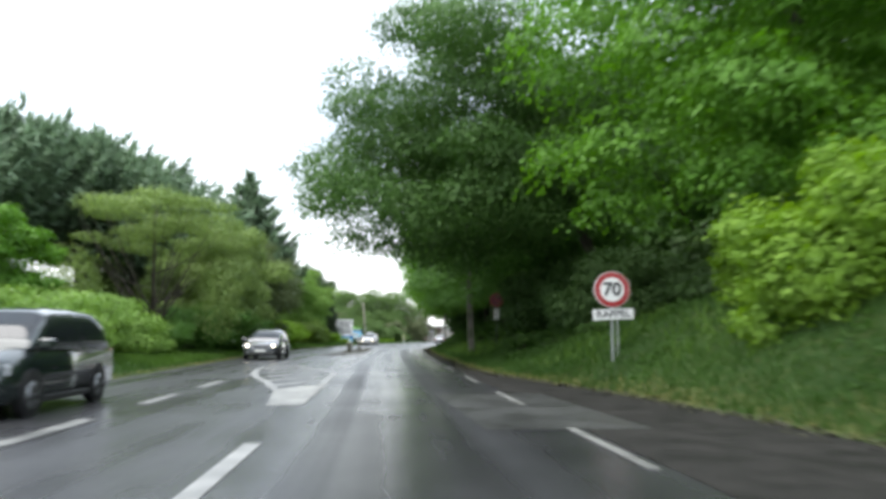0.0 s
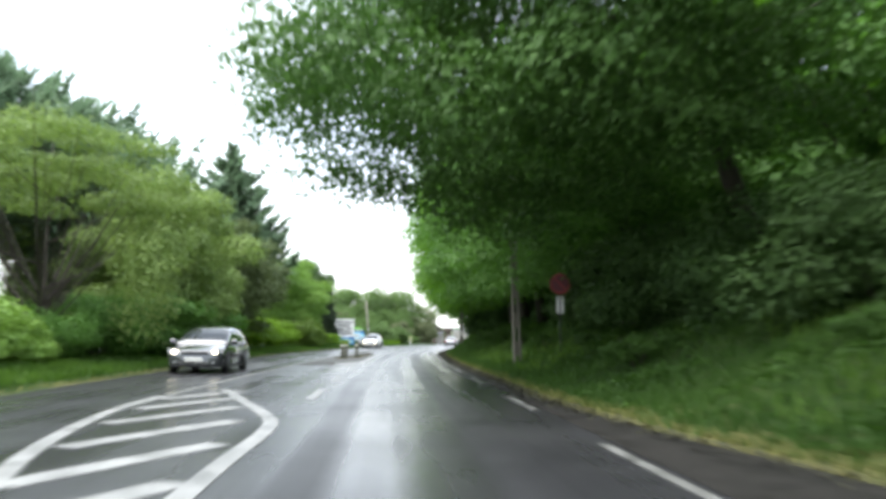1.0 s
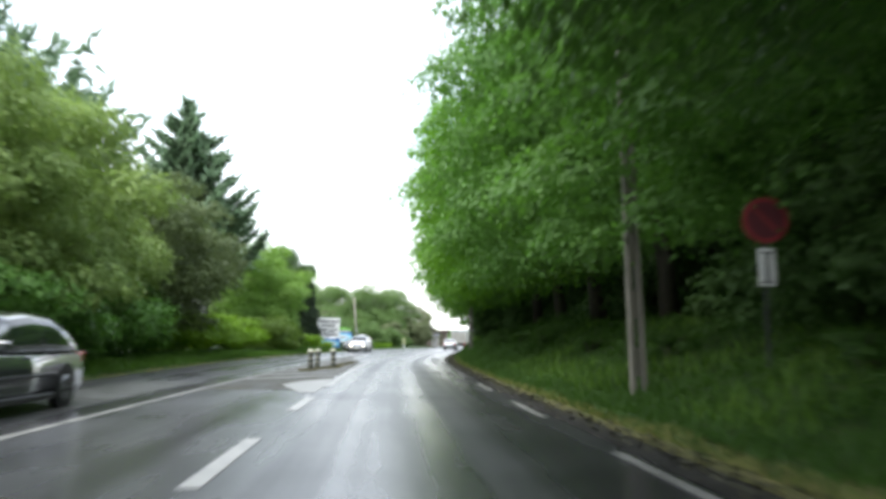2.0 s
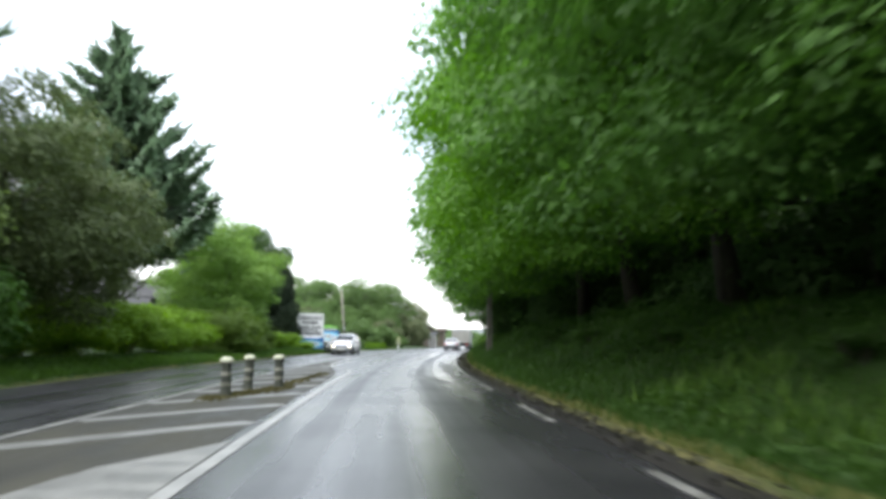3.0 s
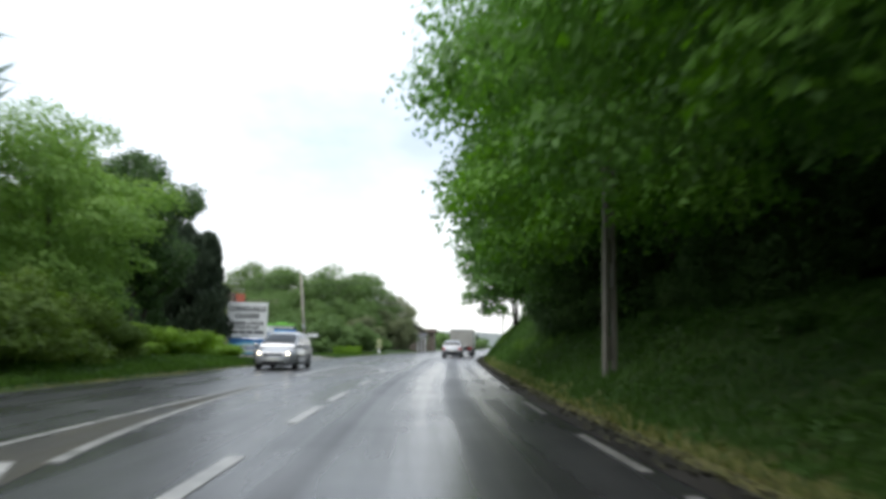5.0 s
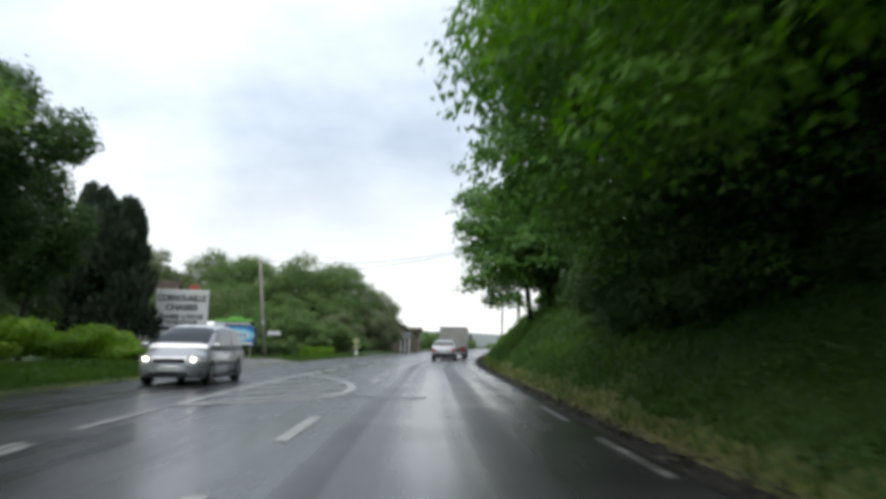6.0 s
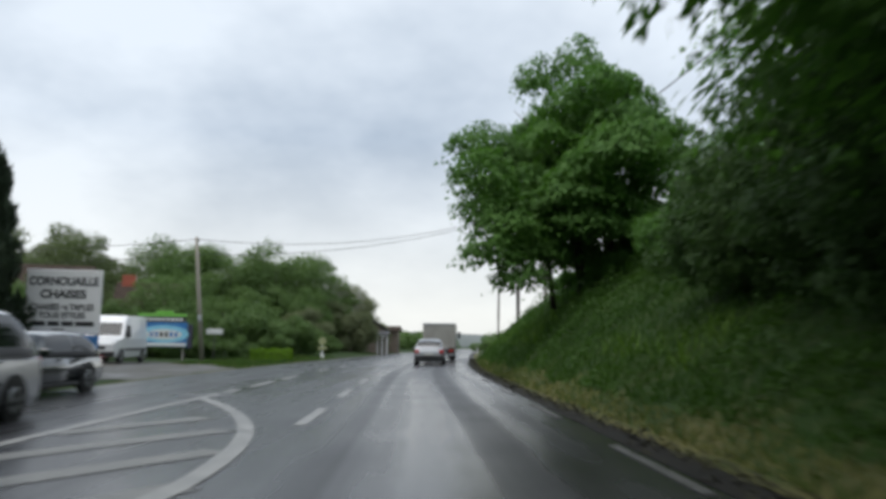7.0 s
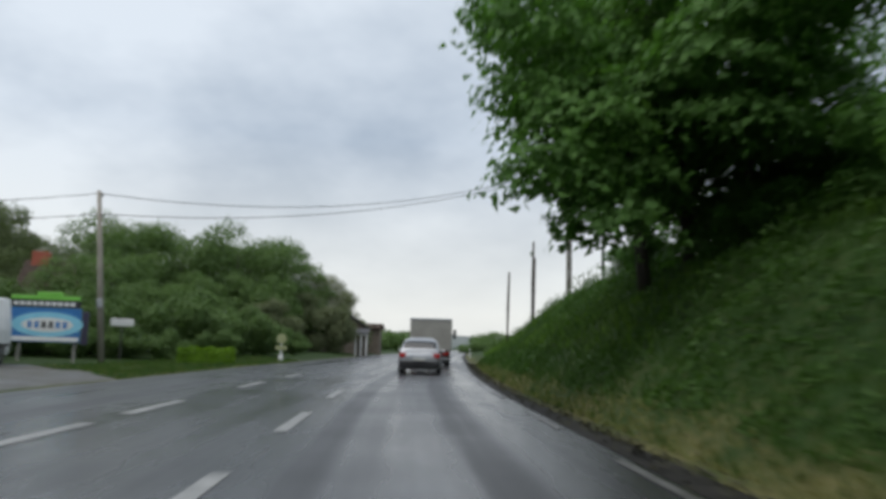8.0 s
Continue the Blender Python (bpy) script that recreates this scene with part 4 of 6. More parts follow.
put(wall_a, right_edge(63.5) + 6.4, 63.5, first=True)
wall_b = broadleaf("oak_tree", 6.2, 6.4, 1.6, 15.8, -2.1, 90000, 0.185, M_LEAF_OAK, 13, "tall dark green oak at the edge of the wood", 95, 0.3, "trees of the roadside wood", tier=0.8,
                   extra=[(-6.9, -3.4, 3.6, 1.5, 1.7, 0.9), (-7.2, 0.4, 3.2, 1.5, 1.8, 0.9), (-6.7, 3.6, 3.5, 1.5, 1.7, 0.9), (-5.9, -1.8, 2.1, 1.4, 1.6, 0.8), (-6.0, 2.2, 2.0, 1.4, 1.6, 0.8), (-4.6, -4.4, 2.4, 1.5, 1.5, 0.8), (-7.6, -1.6, 5.2, 1.4, 1.6, 0.9), (-7.6, 2.0, 5.4, 1.4, 1.6, 0.9)])
put(wall_b, right_edge(55) + 6.7, 55, first=True)
for k, (src, s, y, rz, sc, tall) in enumerate((
                (wall_b, 7.2, 45.0, 12, 0.92, 0.95), (wall_a, 6.5, 73.0, -18, 1.0, 1.05), (wall_b, 6.1, 81.5, 25, 1.0, 1.0))):
    put(src, right_edge(y) + s, y, rz, sc, tall)
put(wall_a, right_edge(19.5) + 8.4, 20.0, 20, 0.95, 1.0, z=ground_z(right_edge(19.5) + 8.4, 20.0) + 1.2)
put(wall_a, right_edge(89.5) + 6.2, 89.5, 8, 0.98, 1.0)
put(wall_b, right_edge(95.5) + 5.9, 95.5, -20, 0.95, 1.0, z=ground_z(right_edge(95.5) + 5.9, 95.5) - 0.2)
last = broadleaf("ash_tree", 5.2, 3.9, 0.9, 14.0, -2.6, 70000, 0.185, M_LEAF_OAK, 20, "high-crowned dark tree at the end of the wood", 80, 0.28, tier=0.7)
put(last, 12.7, 101.0, z=ground_z(12.7, 101.0) - 0.6, first=True)
back = broadleaf("wood_tree", 6.0, 6.0, 1.5, 17.5, 0, 9000, 0.56, M_LEAF_OAK, 14, "dark tree standing deep in the wood", 30, 0.26, "trees deep in the wood")
put(back, right_edge(30) + 14, 28, first=True)
for k, (s, y, rz, sc) in enumerate(((15, 6, 50, 1.0), (15, 17, 120, 1.0), (14, 40, 200, 1.0), (13, 51, 30, 1.05), (13, 62, 90, 1.0), (13, 73, 160, 1.0), (13, 84, 250, 1.0), (13, 95, 310, 0.95), (15, 104, 20, 0.75), (22, 34, 60, 1.0), (21, 46, 100, 1.0), (21, 57, 60, 1.0), (21, 69, 200, 1.0), (21, 80, 10, 1.0), (21, 92, 140, 1.0))):
    put(back, right_edge(y) + s, y, rz, sc)
put(wall_b, 16.2, 101.5, 40, 0.95, 0.95, z=0.4)
put(wall_a, 18.2, 108.3, 75, 0.9, 0.85, z=0.3)
put(wall_b, 22.5, 113.0, 130, 0.95, 0.9, z=1.0)
put(wall_a, 22.6, 120.5, 0, 0.74, 0.85, z=1.0)
lone = broadleaf("sycamore_tree", 4.7, 4.8, 0.4, 9.9, 0, 88000, 0.20, M_LEAF_OAK, 19, "round green sycamore standing alone on the bank", 70, 0.2, tier=0.75,
                 extra=[(-4.4, -3.2, 1.6, 1.1, 1.2, 0.7), (-3.7, -2.8, 2.7, 1.4, 1.4, 0.8), (-3.2, -3.0, 0.7, 1.1, 1.2, 0.6), (-2.8, -2.0, 2.0, 1.5, 1.5, 0.8), (-4.6, -2.8, 4.4, 1.2, 1.3, 0.8), (-4.1, -2.2, 3.4, 1.4, 1.4, 0.8), (0.0, 0, 9.8, 1.2, 1.2, 1.0), (-1.6, 0.5, 9.2, 1.0, 1.0, 0.8), (1.6, 0.2, 9.0, 1.1, 1.1, 0.8), (2.6, -1, 1.0, 1.4, 1.4, 0.7)])
for k, (dx, dy) in enumerate(((-1.3, -0.6), (-0.9, 0.5), (0.7, -0.8))):
    part("stem", tube([(dx, dy, -0.4), (dx * 1.15, dy * 1.1, 1.2), (dx * 1.6, dy * 1.5, 3.6)], [0.10, 0.08, 0.05], 7), M_BARK, lone, smooth=True)
put(lone, 13.5, 123.6, 0, first=True)
under = shrub("shrub", 3.2, 3.4, 2.1, 4200, 0.32, M_LEAF_DARK, 16, "dark green undergrowth below the trees")
put(under, right_edge(60) + 8.6, 60, first=True, z=ground_z(right_edge(60) + 8.6, 60) - 1.3)
for k in range(21):
    y = 4 + k * 5.2 + 2 * noise.noise((k, 3, 3))
    if k % 2 == 0:
        put(under, right_edge(y) + 22, y, k * 41, 1.9, z=1.6)
    put(under, right_edge(y) + 12.8 + 1.5 * noise.noise((k, 4, 1)), y + 2.4, k * 41, 1.35, z=ground_z(right_edge(y) + 11.8, y) - 0.9)
    if abs(y - 60) > 2:
        put(under, right_edge(y) + 9.0 + 1.0 * noise.noise((k, 7, 1)), y, k * 67, 0.9 + 0.2 * noise.noise((k, 1, 1)), z=ground_z(right_edge(y) + 9.0, y) - 1.3)
near_under = shrub("leafy_shrub", 3.2, 3.2, 2.1, 17000, 0.16, M_LEAF_DARK, 49, "dark leafy undergrowth on top of the bank", 30)
put(near_under, 9.2, 31.0, 0, 0.9, z=ground_z(9.2, 31.0) - 0.7, first=True)
for x, y, sc in ((9.0, 27.0, 0.9), (8.8, 35.5, 0.95), (8.5, 39.8, 1.0), (14.8, 107, 0.9), (14.6, 104, 1.0), (18.8, 124, 0.95)):
    put(near_under, x, y, x * 70, sc, z=ground_z(x, y) - 0.6)
# thicket that comes far down the bank where the wood ends
for k in range(9):
    y = 86.5 + k * 2.3
    for s, sc in ((5.7 + 0.7 * noise.noise((k, 2, 2)), 0.50), (7.6 + 0.8 * noise.noise((k, 5, 2)), 0.95)):
        put(near_under, right_edge(y) + s, y + 0.8 * noise.noise((k, s, 1)), k * 77 + s * 40, sc * (1 + 0.2 * noise.noise((k, 8, s))), z=ground_z(right_edge(y) + s, y) - 0.5, label="dark leafy thicket on the bank below the wood")
for k in range(6):
    y = 98.0 + k * 2.0
    for s, sc in ((3.3 + 0.5 * noise.noise((k, 3, 4)), 0.60), (5.6 + 0.6 * noise.noise((k, 6, 4)), 1.0)):
        put(near_under, right_edge(y) + s, y, k * 57 + s * 70, sc * (1 + 0.2 * noise.noise((k, 9, s))), 1.15, z=ground_z(right_edge(y) + s, y) - 0.45, label="dark leafy thicket on the bank below the wood")
lime = shrub("lime_bush", 2.6, 2.4, 2.3, 30000, 0.14, M_LEAF_LIME, 17, "bright yellow-green bush at the foot of the bank", 24)
for x, y, sc in ((13.6, 109.5, 0.75), (17.4, 119.5, 0.7), (17.0, 127, 0.8)):
    put(under, x, y, x * 60, sc, z=ground_z(x, y) - 0.7, label="dark green shrubs on top of the bank")
put(lime, 8.2, 12.6, first=True, z=0.5)
put(lime, 9.6, 15.6, 130, 0.9, z=0.9)
crest_bush = shrub("hazel_bush", 2.2, 2.2, 1.5, 13000, 0.15, M_LEAF_OAK, 50, "fresh green scrub along the crest of the bank", 24)
put(crest_bush, right_edge(113) + 5.6, 113, first=True)
for x, y, sc in ((5.4, 109.5, 0.9), (5.0, 116.5, 0.7), (6.6, 118.5, 1.0), (4.4, 121.5, 0.5), (4.0, 128, 0.45), (5.0, 133, 0.5), (6.5, 123, 0.85)):
    put(crest_bush, right_edge(y) + x, y, y * 50, sc)
low = shrub("bramble", 0.9, 0.9, 0.45, 2600, 0.08, M_LEAF_COVER, 18, "low leafy bramble growing in the bank grass", 10)
put(low, right_edge(31) + 2.6, 31, first=True)
for k in range(10):
    y = 24 + k * 7.3
    put(low, right_edge(y) + 2.4 + 1.6 * abs(noise.noise((k, 2, 5))) + 1.0, y, k * 50, 0.8 + 0.5 * abs(noise.noise((k, 9, 2))))

# far side: hedges, olive-leaved trees, conifers behind
olive = broadleaf("tamarisk_tree", 4.6, 5.0, 1.0, 9.2, 1.2, 38000, 0.185, M_LEAF_OLIVE, 21, "grey-green feathery tree with bare inner branches", 46, 0.17, "feathery trees along the road", 0.5)
put(olive, -12.2, 52.0, first=True)
open_tree = broadleaf("tamarisk_tree", 4.6, 4.8, 5.2, 9.0, 0.4, 20000, 0.16, M_LEAF_OLIVE, 47, "grey-green feathery tree with an open bare inside", 30, 0.10, "feathery trees along the road", 0.5, core=False,
                      extra=[(2.2, -2.7, 2.3, 1.3, 1.3, 1.5), (2.6, -3.0, 4.3, 1.4, 1.4, 1.3), (-2.2, 2.6, 2.2, 1.4, 1.4, 1.5), (-2.7, 3.1, 4.2, 1.5, 1.5, 1.4), (1.2, -3.6, 3.2, 1.1, 1.1, 1.2), (-3.4, 1.8, 3.4, 1.2, 1.2, 1.2), (0.6, 0.4, 1.0, 1.6, 1.6, 0.8)])
rt = np.random.default_rng(48)
for k in range(40):
    a, ln = rt.uniform(0, 6.28), rt.uniform(2.2, 4.4)
    d = Vector((math.cos(a), math.sin(a), rt.uniform(0.8, 1.6)))
    p = Vector((0, 0, rt.uniform(0.8, 2.4)))
    part("bare_branch", tube([p, p + d * ln * 0.35, p + d * ln * 0.7 + Vector((0, 0, 0.2)), p + d * ln + Vector((0, 0, 0.6))], [0.03, 0.025, 0.016, 0.008], 5), M_BARK, open_tree)
put(open_tree, -12.4, 42.0, 70, first=True)
put(olive, -12.4, 58.0, 160, 0.98)
put(olive, -13.0, 63.0, 200, 0.95)
holm = broadleaf("holm_oak", 4.6, 5.0, 0.8, 9.6, 0.8, 44000, 0.17, M_LEAF_HOLM, 53, "dark olive-brown dense tree beside the verge", 60, 0.18, tier=0.5)
put(holm, -12.6, 69.5, 20, 1.05, first=True)
put(holm, -13.4, 76.0, 110, 0.92)
put(olive, -17.5, 60, 260, 1.2)
dark_l = shrub("dark_shrub", 3.2, 3.2, 2.0, 10500, 0.21, M_LEAF_OAK, 22, "dense dark shrub under the feathery trees", 44)
put(dark_l, -11.6, 45.5, 0, 0.8, first=True)
for k in range(7):
    put(dark_l, -16.5 + 0.8 * noise.noise((k, 3, 3)), 34 + k * 5.6, k * 80, 0.72, label="dense dark shrub behind the roadside trees")
for x, y, rz, sc in ((-11.0, 49.5, 60, 0.9), (-11.6, 54, 130, 1.0), (-11.8, 60, 200, 1.0), (-12.2, 66, 20, 0.95), (-11.2, 40.5, 260, 0.5)):
    put(dark_l, x, y, rz, sc)
hedge_g = shrub("bright_hedge", 3.0, 3.0, 1.6, 15000, 0.16, M_LEAF_BIRCH, 23, "bright green overgrown hedge behind the verge", 22, "hedge")
put(hedge_g, -12.4, 28.5, first=True)
put(hedge_g, -12.6, 23.5, 90, 1.0)
put(hedge_g, -12.9, 18.0, 200, 1.0)
put(hedge_g, -13.4, 12.0, 20, 1.0)
put(hedge_g, -12.8, 34.0, 60, 1.05)
put(hedge_g, -11.6, 38.0, 130, 0.62)
leafy_l = broadleaf("hazel_tree", 4.0, 4.0, 1.5, 7.6, 0, 22000, 0.22, M_LEAF_MAPLE, 24, "rounded mid-green tree behind the hedge", 28, 0.18)
put(leafy_l, -17.0, 34.0, 0, 0.95, first=True)
put(leafy_l, -17.0, 23, 100, 1.0)
put(leafy_l, -18, 14, 200, 1.0)
spruce = conifer("pine_tree", 16.5, 7.2, 7.0, 19000, 0.95, 25, M_NEEDLE, "tall blue-green conifer with upswept branches", 26, 0.05, 0.35, 0.35, 0.7)
put(spruce, -20.5, 54, 0, 0.84, first=True)
for x, y, rz, sc in ((-24.5, 49, 80, 0.86), (-17.6, 60, 160, 0.80), (-26, 41, 230, 0.8), (-17.4, 66, 40, 0.74), (-30, 56, 10, 0.85), (-28, 33, 10, 0.74), (-22.5, 58, 120, 0.90), (-26.0, 47.5, 200, 0.82), (-16.4, 56, 300, 0.68), (-24, 37, 70, 0.7)):
    put(spruce, x, y, rz, sc)
fir = conifer("cedar_tree", 20.3, 6.6, 6.4, 74000, 0.72, 26, M_NEEDLE, "tall blue-grey cedar with a bare lower trunk", 34, 0.10, 0.45, 0.2)
put(fir, -15.7, 92, first=True, z=0.0)
fir.matrix_basis = pose(-15.7, 92, 0.0, 0, -2.2, 0)
rb = np.random.default_rng(27)
for k in range(40):
    bare = bmesh.new()
    a, z = rb.uniform(0, 6.28), rb.uniform(2.8, 7.5)
    ln = rb.uniform(2.0, 4.6)
    d = Vector((math.cos(a), math.sin(a), 0.75))
    p = Vector((0, 0, z))
    tube([p, p + d * ln * 0.5, p + d * ln * 0.8 + Vector((0, 0, 0.5)), p + d * ln + Vector((0, 0, 1.1))], [0.09, 0.06, 0.04, 0.012], 5, bare)
    part("bare_branch", bare, M_BARK, fir)
birch = broadleaf("birch_tree", 4.3, 4.3, 1.6, 10.0, 0, 52000, 0.14, M_LEAF_BIRCH, 28, "light green birch beside the hedge", 70, 0.14, droop=0.7, tier=0.5)
put(birch, -10.8, 101.5, 0, 1.0, first=True)
put(birch, -14.2, 107.5, 90, 0.85)
alder = broadleaf("dark_alder", 3.6, 3.6, 1.4, 11.6, 0, 24000, 0.2, M_LEAF_DARK, 29, "dark round-topped tree behind the hedge", 28, 0.16)
put(alder, -10.4, 111.0, 0, 1.05, first=True)
put(alder, -14.0, 113, 90, 1.05)
put(alder, -11.6, 118.6, 200, 0.9, 0.95, label="dark tree closing the gap before the cypress")
hedge = shrub("hedge", 2.3, 2.9, 1.5, 19000, 0.13, M_LEAF_LIME, 30, "bright green clipped hedge along the verge", 22, "hedge")
put(hedge, -11.3, 80.5, first=True)
for x, y, rz, sc in ((-12.2, 75.5, 90, 1.0), (-11.0, 85.5, 160, 1.05), (-13.0, 71, 200, 0.9)):
    put(hedge, x, y, rz, sc)
mass = shrub("olive_bush", 2.8, 2.8, 1.5, 22000, 0.13, M_LEAF_MASS, 31, "dense olive-green bush beside the road", 22)
put(mass, -9.8, 91.5, 0, 1.2, first=True)
put(mass, -9.3, 97, 120, 1.15)
put(mass, -9.0, 102.5, 40, 0.8)
def column(name, high, wide, count, size, seed, label):
    """A dense columnar cypress: upright sprays on many overlapping clumps that narrow to a blunt top."""
    rng = np.random.default_rng(seed)
    tree = thing(name, 0, 0, 0, label=label, category="conifer tree")
    part("trunk", tube([(0, 0, -0.3), (0.04, 0, high * 0.5), (0, 0, high * 0.9)], [0.2, 0.13, 0.03], 8), M_BARK, tree, smooth=True)
    cl = []
    for i in range(70):
        f = (i + rng.random()) / 70
        r = wide * (1.0 - 0.55 * f ** 2.2) * (0.72 + 0.28 * min(1, f * 6))
        a = rng.uniform(0, 6.28)
        k = r * rng.uniform(0.25, 0.72)
        cl.append((k * math.cos(a), k * math.sin(a), 0.5 + (high - 1.3) * f, r * 0.42, r * 0.42, 0.9))
    n = count
    c = np.array(cl)
    pick = rng.integers(0, len(c), n)
    d = unit(rng.normal(size=(n, 3)))
    p = c[pick, :3] + d * c[pick, 3:] * rng.random((n, 1)) ** 0.3
    up = unit(d * np.array([0.45, 0.45, 0.0]) + np.array([0, 0, 1.0]) + rng.normal(size=(n, 3)) * 0.22)
    side = unit(np.cross(up, rng.normal(size=(n, 3))))
    shell("foliage", quads(p, up * size * rng.uniform(0.5, 1.2, n)[:, None], side * size * 0.3, "foliage", 3), M_CYPRESS, tree)
    return tree


cyp = column("cypress_tree", 8.0, 2.35, 30000, 0.22, 32, "dense dark cypress beside the sign board")
put(cyp, -9.7, 125.2, 0, 1.1, first=True)
put(cyp, -11.3, 126.4, 70, 1.1, 1.1, label="second taller dark cypress close behind the first")
lowhedge = shrub("laurel_hedge", 2.2, 2.4, 0.85, 9000, 0.14, M_LEAF_LIME, 33, "yellow-green laurel hedge in front of a white fence", 16, "hedge")
put(lowhedge, -9.4, 110.5, 0, 1.25, first=True)
put(lowhedge, -8.8, 115.0, 60, 1.15)
put(lowhedge, -8.6, 118.8, 140, 0.95)
put(lowhedge, -6.9, 116.8, 200, 0.75)
put(near_under, -10.9, 107.8, 40, 0.62, label="dark leafy bush at the end of the hedge")
put(near_under, -12.2, 114.0, 140, 0.8, label="dark leafy bush behind the hedge")

# woods beyond the lot
far = broadleaf("wood_tree", 5.2, 5.2, 0.6, 11.5, 0, 24000, 0.22, M_LEAF_FAR, 41, "grey-green tree in the wood beyond the lot", 60, 0.2, "trees beyond the lot", tier=0.4)
put(far, -12, 182, 130, 1.10, first=True)
for x, y, rz, sc in ((-6.5, 184, 170, 1.04), (-1.5, 187, 210, 1.14), (3.0, 192, 250, 1.06), (-41, 166, 20, 1.0), (-50, 160, 70, 1.05), (-4, 200, 100, 1.1), (-10.5, 192, 60, 1.15), (0.5, 199, 300, 1.15), (-60, 150, 30, 1.1), (-46, 130, 30, 1.0), (-40, 118, 80, 0.9)):
    put(far, x, y, rz, sc)
far_dark = broadleaf("wood_tree", 5.0, 5.0, 0.6, 11.8, 0, 22000, 0.22, M_LEAF_HOLM, 54, "dark grey-green tree at the back of the wood", 52, 0.2, "trees beyond the lot")
put(far_dark, -19, 176, first=True)
for x, y, rz, sc in ((-26, 172, 40, 1.0), (-33, 170, 90, 1.05), (-16, 196, 15, 1.15), (-28, 192, 75, 1.15), (-23, 181, 200, 1.16), (-22, 166, 60, 0.70), (-30, 160, 20, 0.74), (-15.5, 168, 310, 0.62), (-14.6, 157, 60, 0.5)):
    put(far_dark, x, y, rz, sc)
far_pale = broadleaf("poplar_tree", 3.8, 3.8, 0.4, 9.6, 0, 20000, 0.18, M_LEAF_ELDER, 55, "pale silvery-leaved tree at the wood's end", 55, 0.16, "trees beyond the lot", tier=0.4)
put(far_pale, 6.8, 197, first=True)
for x, y, rz, sc in ((9.8, 203, 330, 0.85), (4.6, 188, 100, 0.72)):
    put(far_pale, x, y, rz, sc)
green_bush = shrub("green_bush", 3.0, 3.0, 2.2, 8500, 0.23, M_LEAF_FAR, 42, "mid-green bush behind the small board", 20)
far_b = broadleaf("wood_tree", 4.4, 4.4, 0.3, 8.6, 0, 17000, 0.20, M_LEAF_FAR, 46, "green tree in the wood beyond the lot", 45, 0.18, "trees beyond the lot")
put(far_b, -9.5, 172, first=True)
for x, y, rz, sc in ((-3.5, 177, 120, 0.85), (1.2, 182, 200, 0.9), (5.5, 190, 90, 0.75)):
    put(far_b, x, y, rz, sc)
put(green_bush, -1.6, 156, first=True)
put(green_bush, -6.5, 153, 80, 0.95)
put(green_bush, -10.2, 153, 160, 0.95)
put(far_b, -12.1, 139.4, 200, 0.6, label="fresh green tree behind the sign board")
put(far_b, -8.3, 158, 150, 0.74)
put(far_b, -4.2, 160, 30, 0.6)
put(green_bush, -16, 150, 220, 1.0)
put(green_bush, 1.5, 160, 30, 0.8)
for x, y, sc in ((-4.3, 151, 0.5), (-2.0, 150.5, 0.42), (0.3, 154, 0.5), (-8.8, 149, 0.55), (2.8, 162, 0.5), (4.4, 168, 0.5), (-6.4, 149.5, 0.5)):
    put(green_bush, x, y, x * 40, sc, label="low dark green bush at the wood's foot")
elder = shrub("elder_bush", 2.7, 2.7, 2.6, 14000, 0.2, M_LEAF_ELDER, 43, "pale flowering elder bush at the wood's edge", 20)
put(elder, 2.6, 176, first=True)
put(elder, 8.0, 188, 60, 1.05)
put(elder, 10.8, 197, 130, 0.9)
def clipped(name, wide, deep, high, count, size, material, seed, label):
    """A hedge cut to a box: close leaves on its top and sides, round its upright stems."""
    rng = np.random.default_rng(seed)
    hedge = thing(name, 0, 0, 0, label=label, category="hedge")
    for k in range(5):
        part("stem", tube([(wide * (k - 2) / 5, 0, -0.1), (wide * (k - 2) / 5 + 0.03, 0.02, high * 0.8)], [0.03, 0.015], 5), M_BARK, hedge)
    p = rng.uniform(-0.5, 0.5, (count, 3))
    face = rng.integers(0, 3, count)
    p[np.arange(count), face] = np.sign(p[np.arange(count), face]) * (0.5 - 0.06 * rng.random(count) ** 2)
    d = np.zeros((count, 3)); d[np.arange(count), face] = np.sign(p[np.arange(count), face])
    p = p * np.array([wide, deep, high]) + np.array([0, 0, high * 0.5]) + 0.05 * np.sin(p[:, [1, 2, 0]] * 19)
    nor = unit(d + rng.normal(size=(count, 3)) * 0.5)
    ax = unit(np.cross(nor, rng.normal(size=(count, 3))))
    ln = size * rng.uniform(0.6, 1.3, count)[:, None] / 2
    shell("foliage", quads(p, ax * ln, unit(np.cross(nor, ax)) * ln * 0.55, "foliage", 3), material, hedge)
    return hedge


clip_hedge = clipped("box_hedge", 2.6, 1.1, 0.85, 6000, 0.10, M_LEAF_LIME, 44, "small clipped green box hedge at the roadside")
put(clip_hedge, 0.5, 147.0, 10, first=True)
distant = shrub("distant_trees", 9, 9, 4.2, 4000, 0.75, M_LEAF_FAR, 45, "far clump of trees along the road", 22, "trees")
put(distant, 62, 330, first=True, z=-2.0)
for x, y, rz, sc in ((75, 345, 80, 1.0), (92, 360, 150, 1.2), (44, 345, 200, 0.8), (112, 350, 10, 1.2), (25, 300, 60, 0.9), (10, 290, 10, 1.1), (30, 268, 20, 0.7), (22, 250, 90, 0.7), (52, 300, 140, 0.75), (47, 285, 240, 0.6), (60, 290, 30, 0.9), (34, 318, 30, 0.9)):
    put(distant, x, y, rz, sc, z=-2.0)

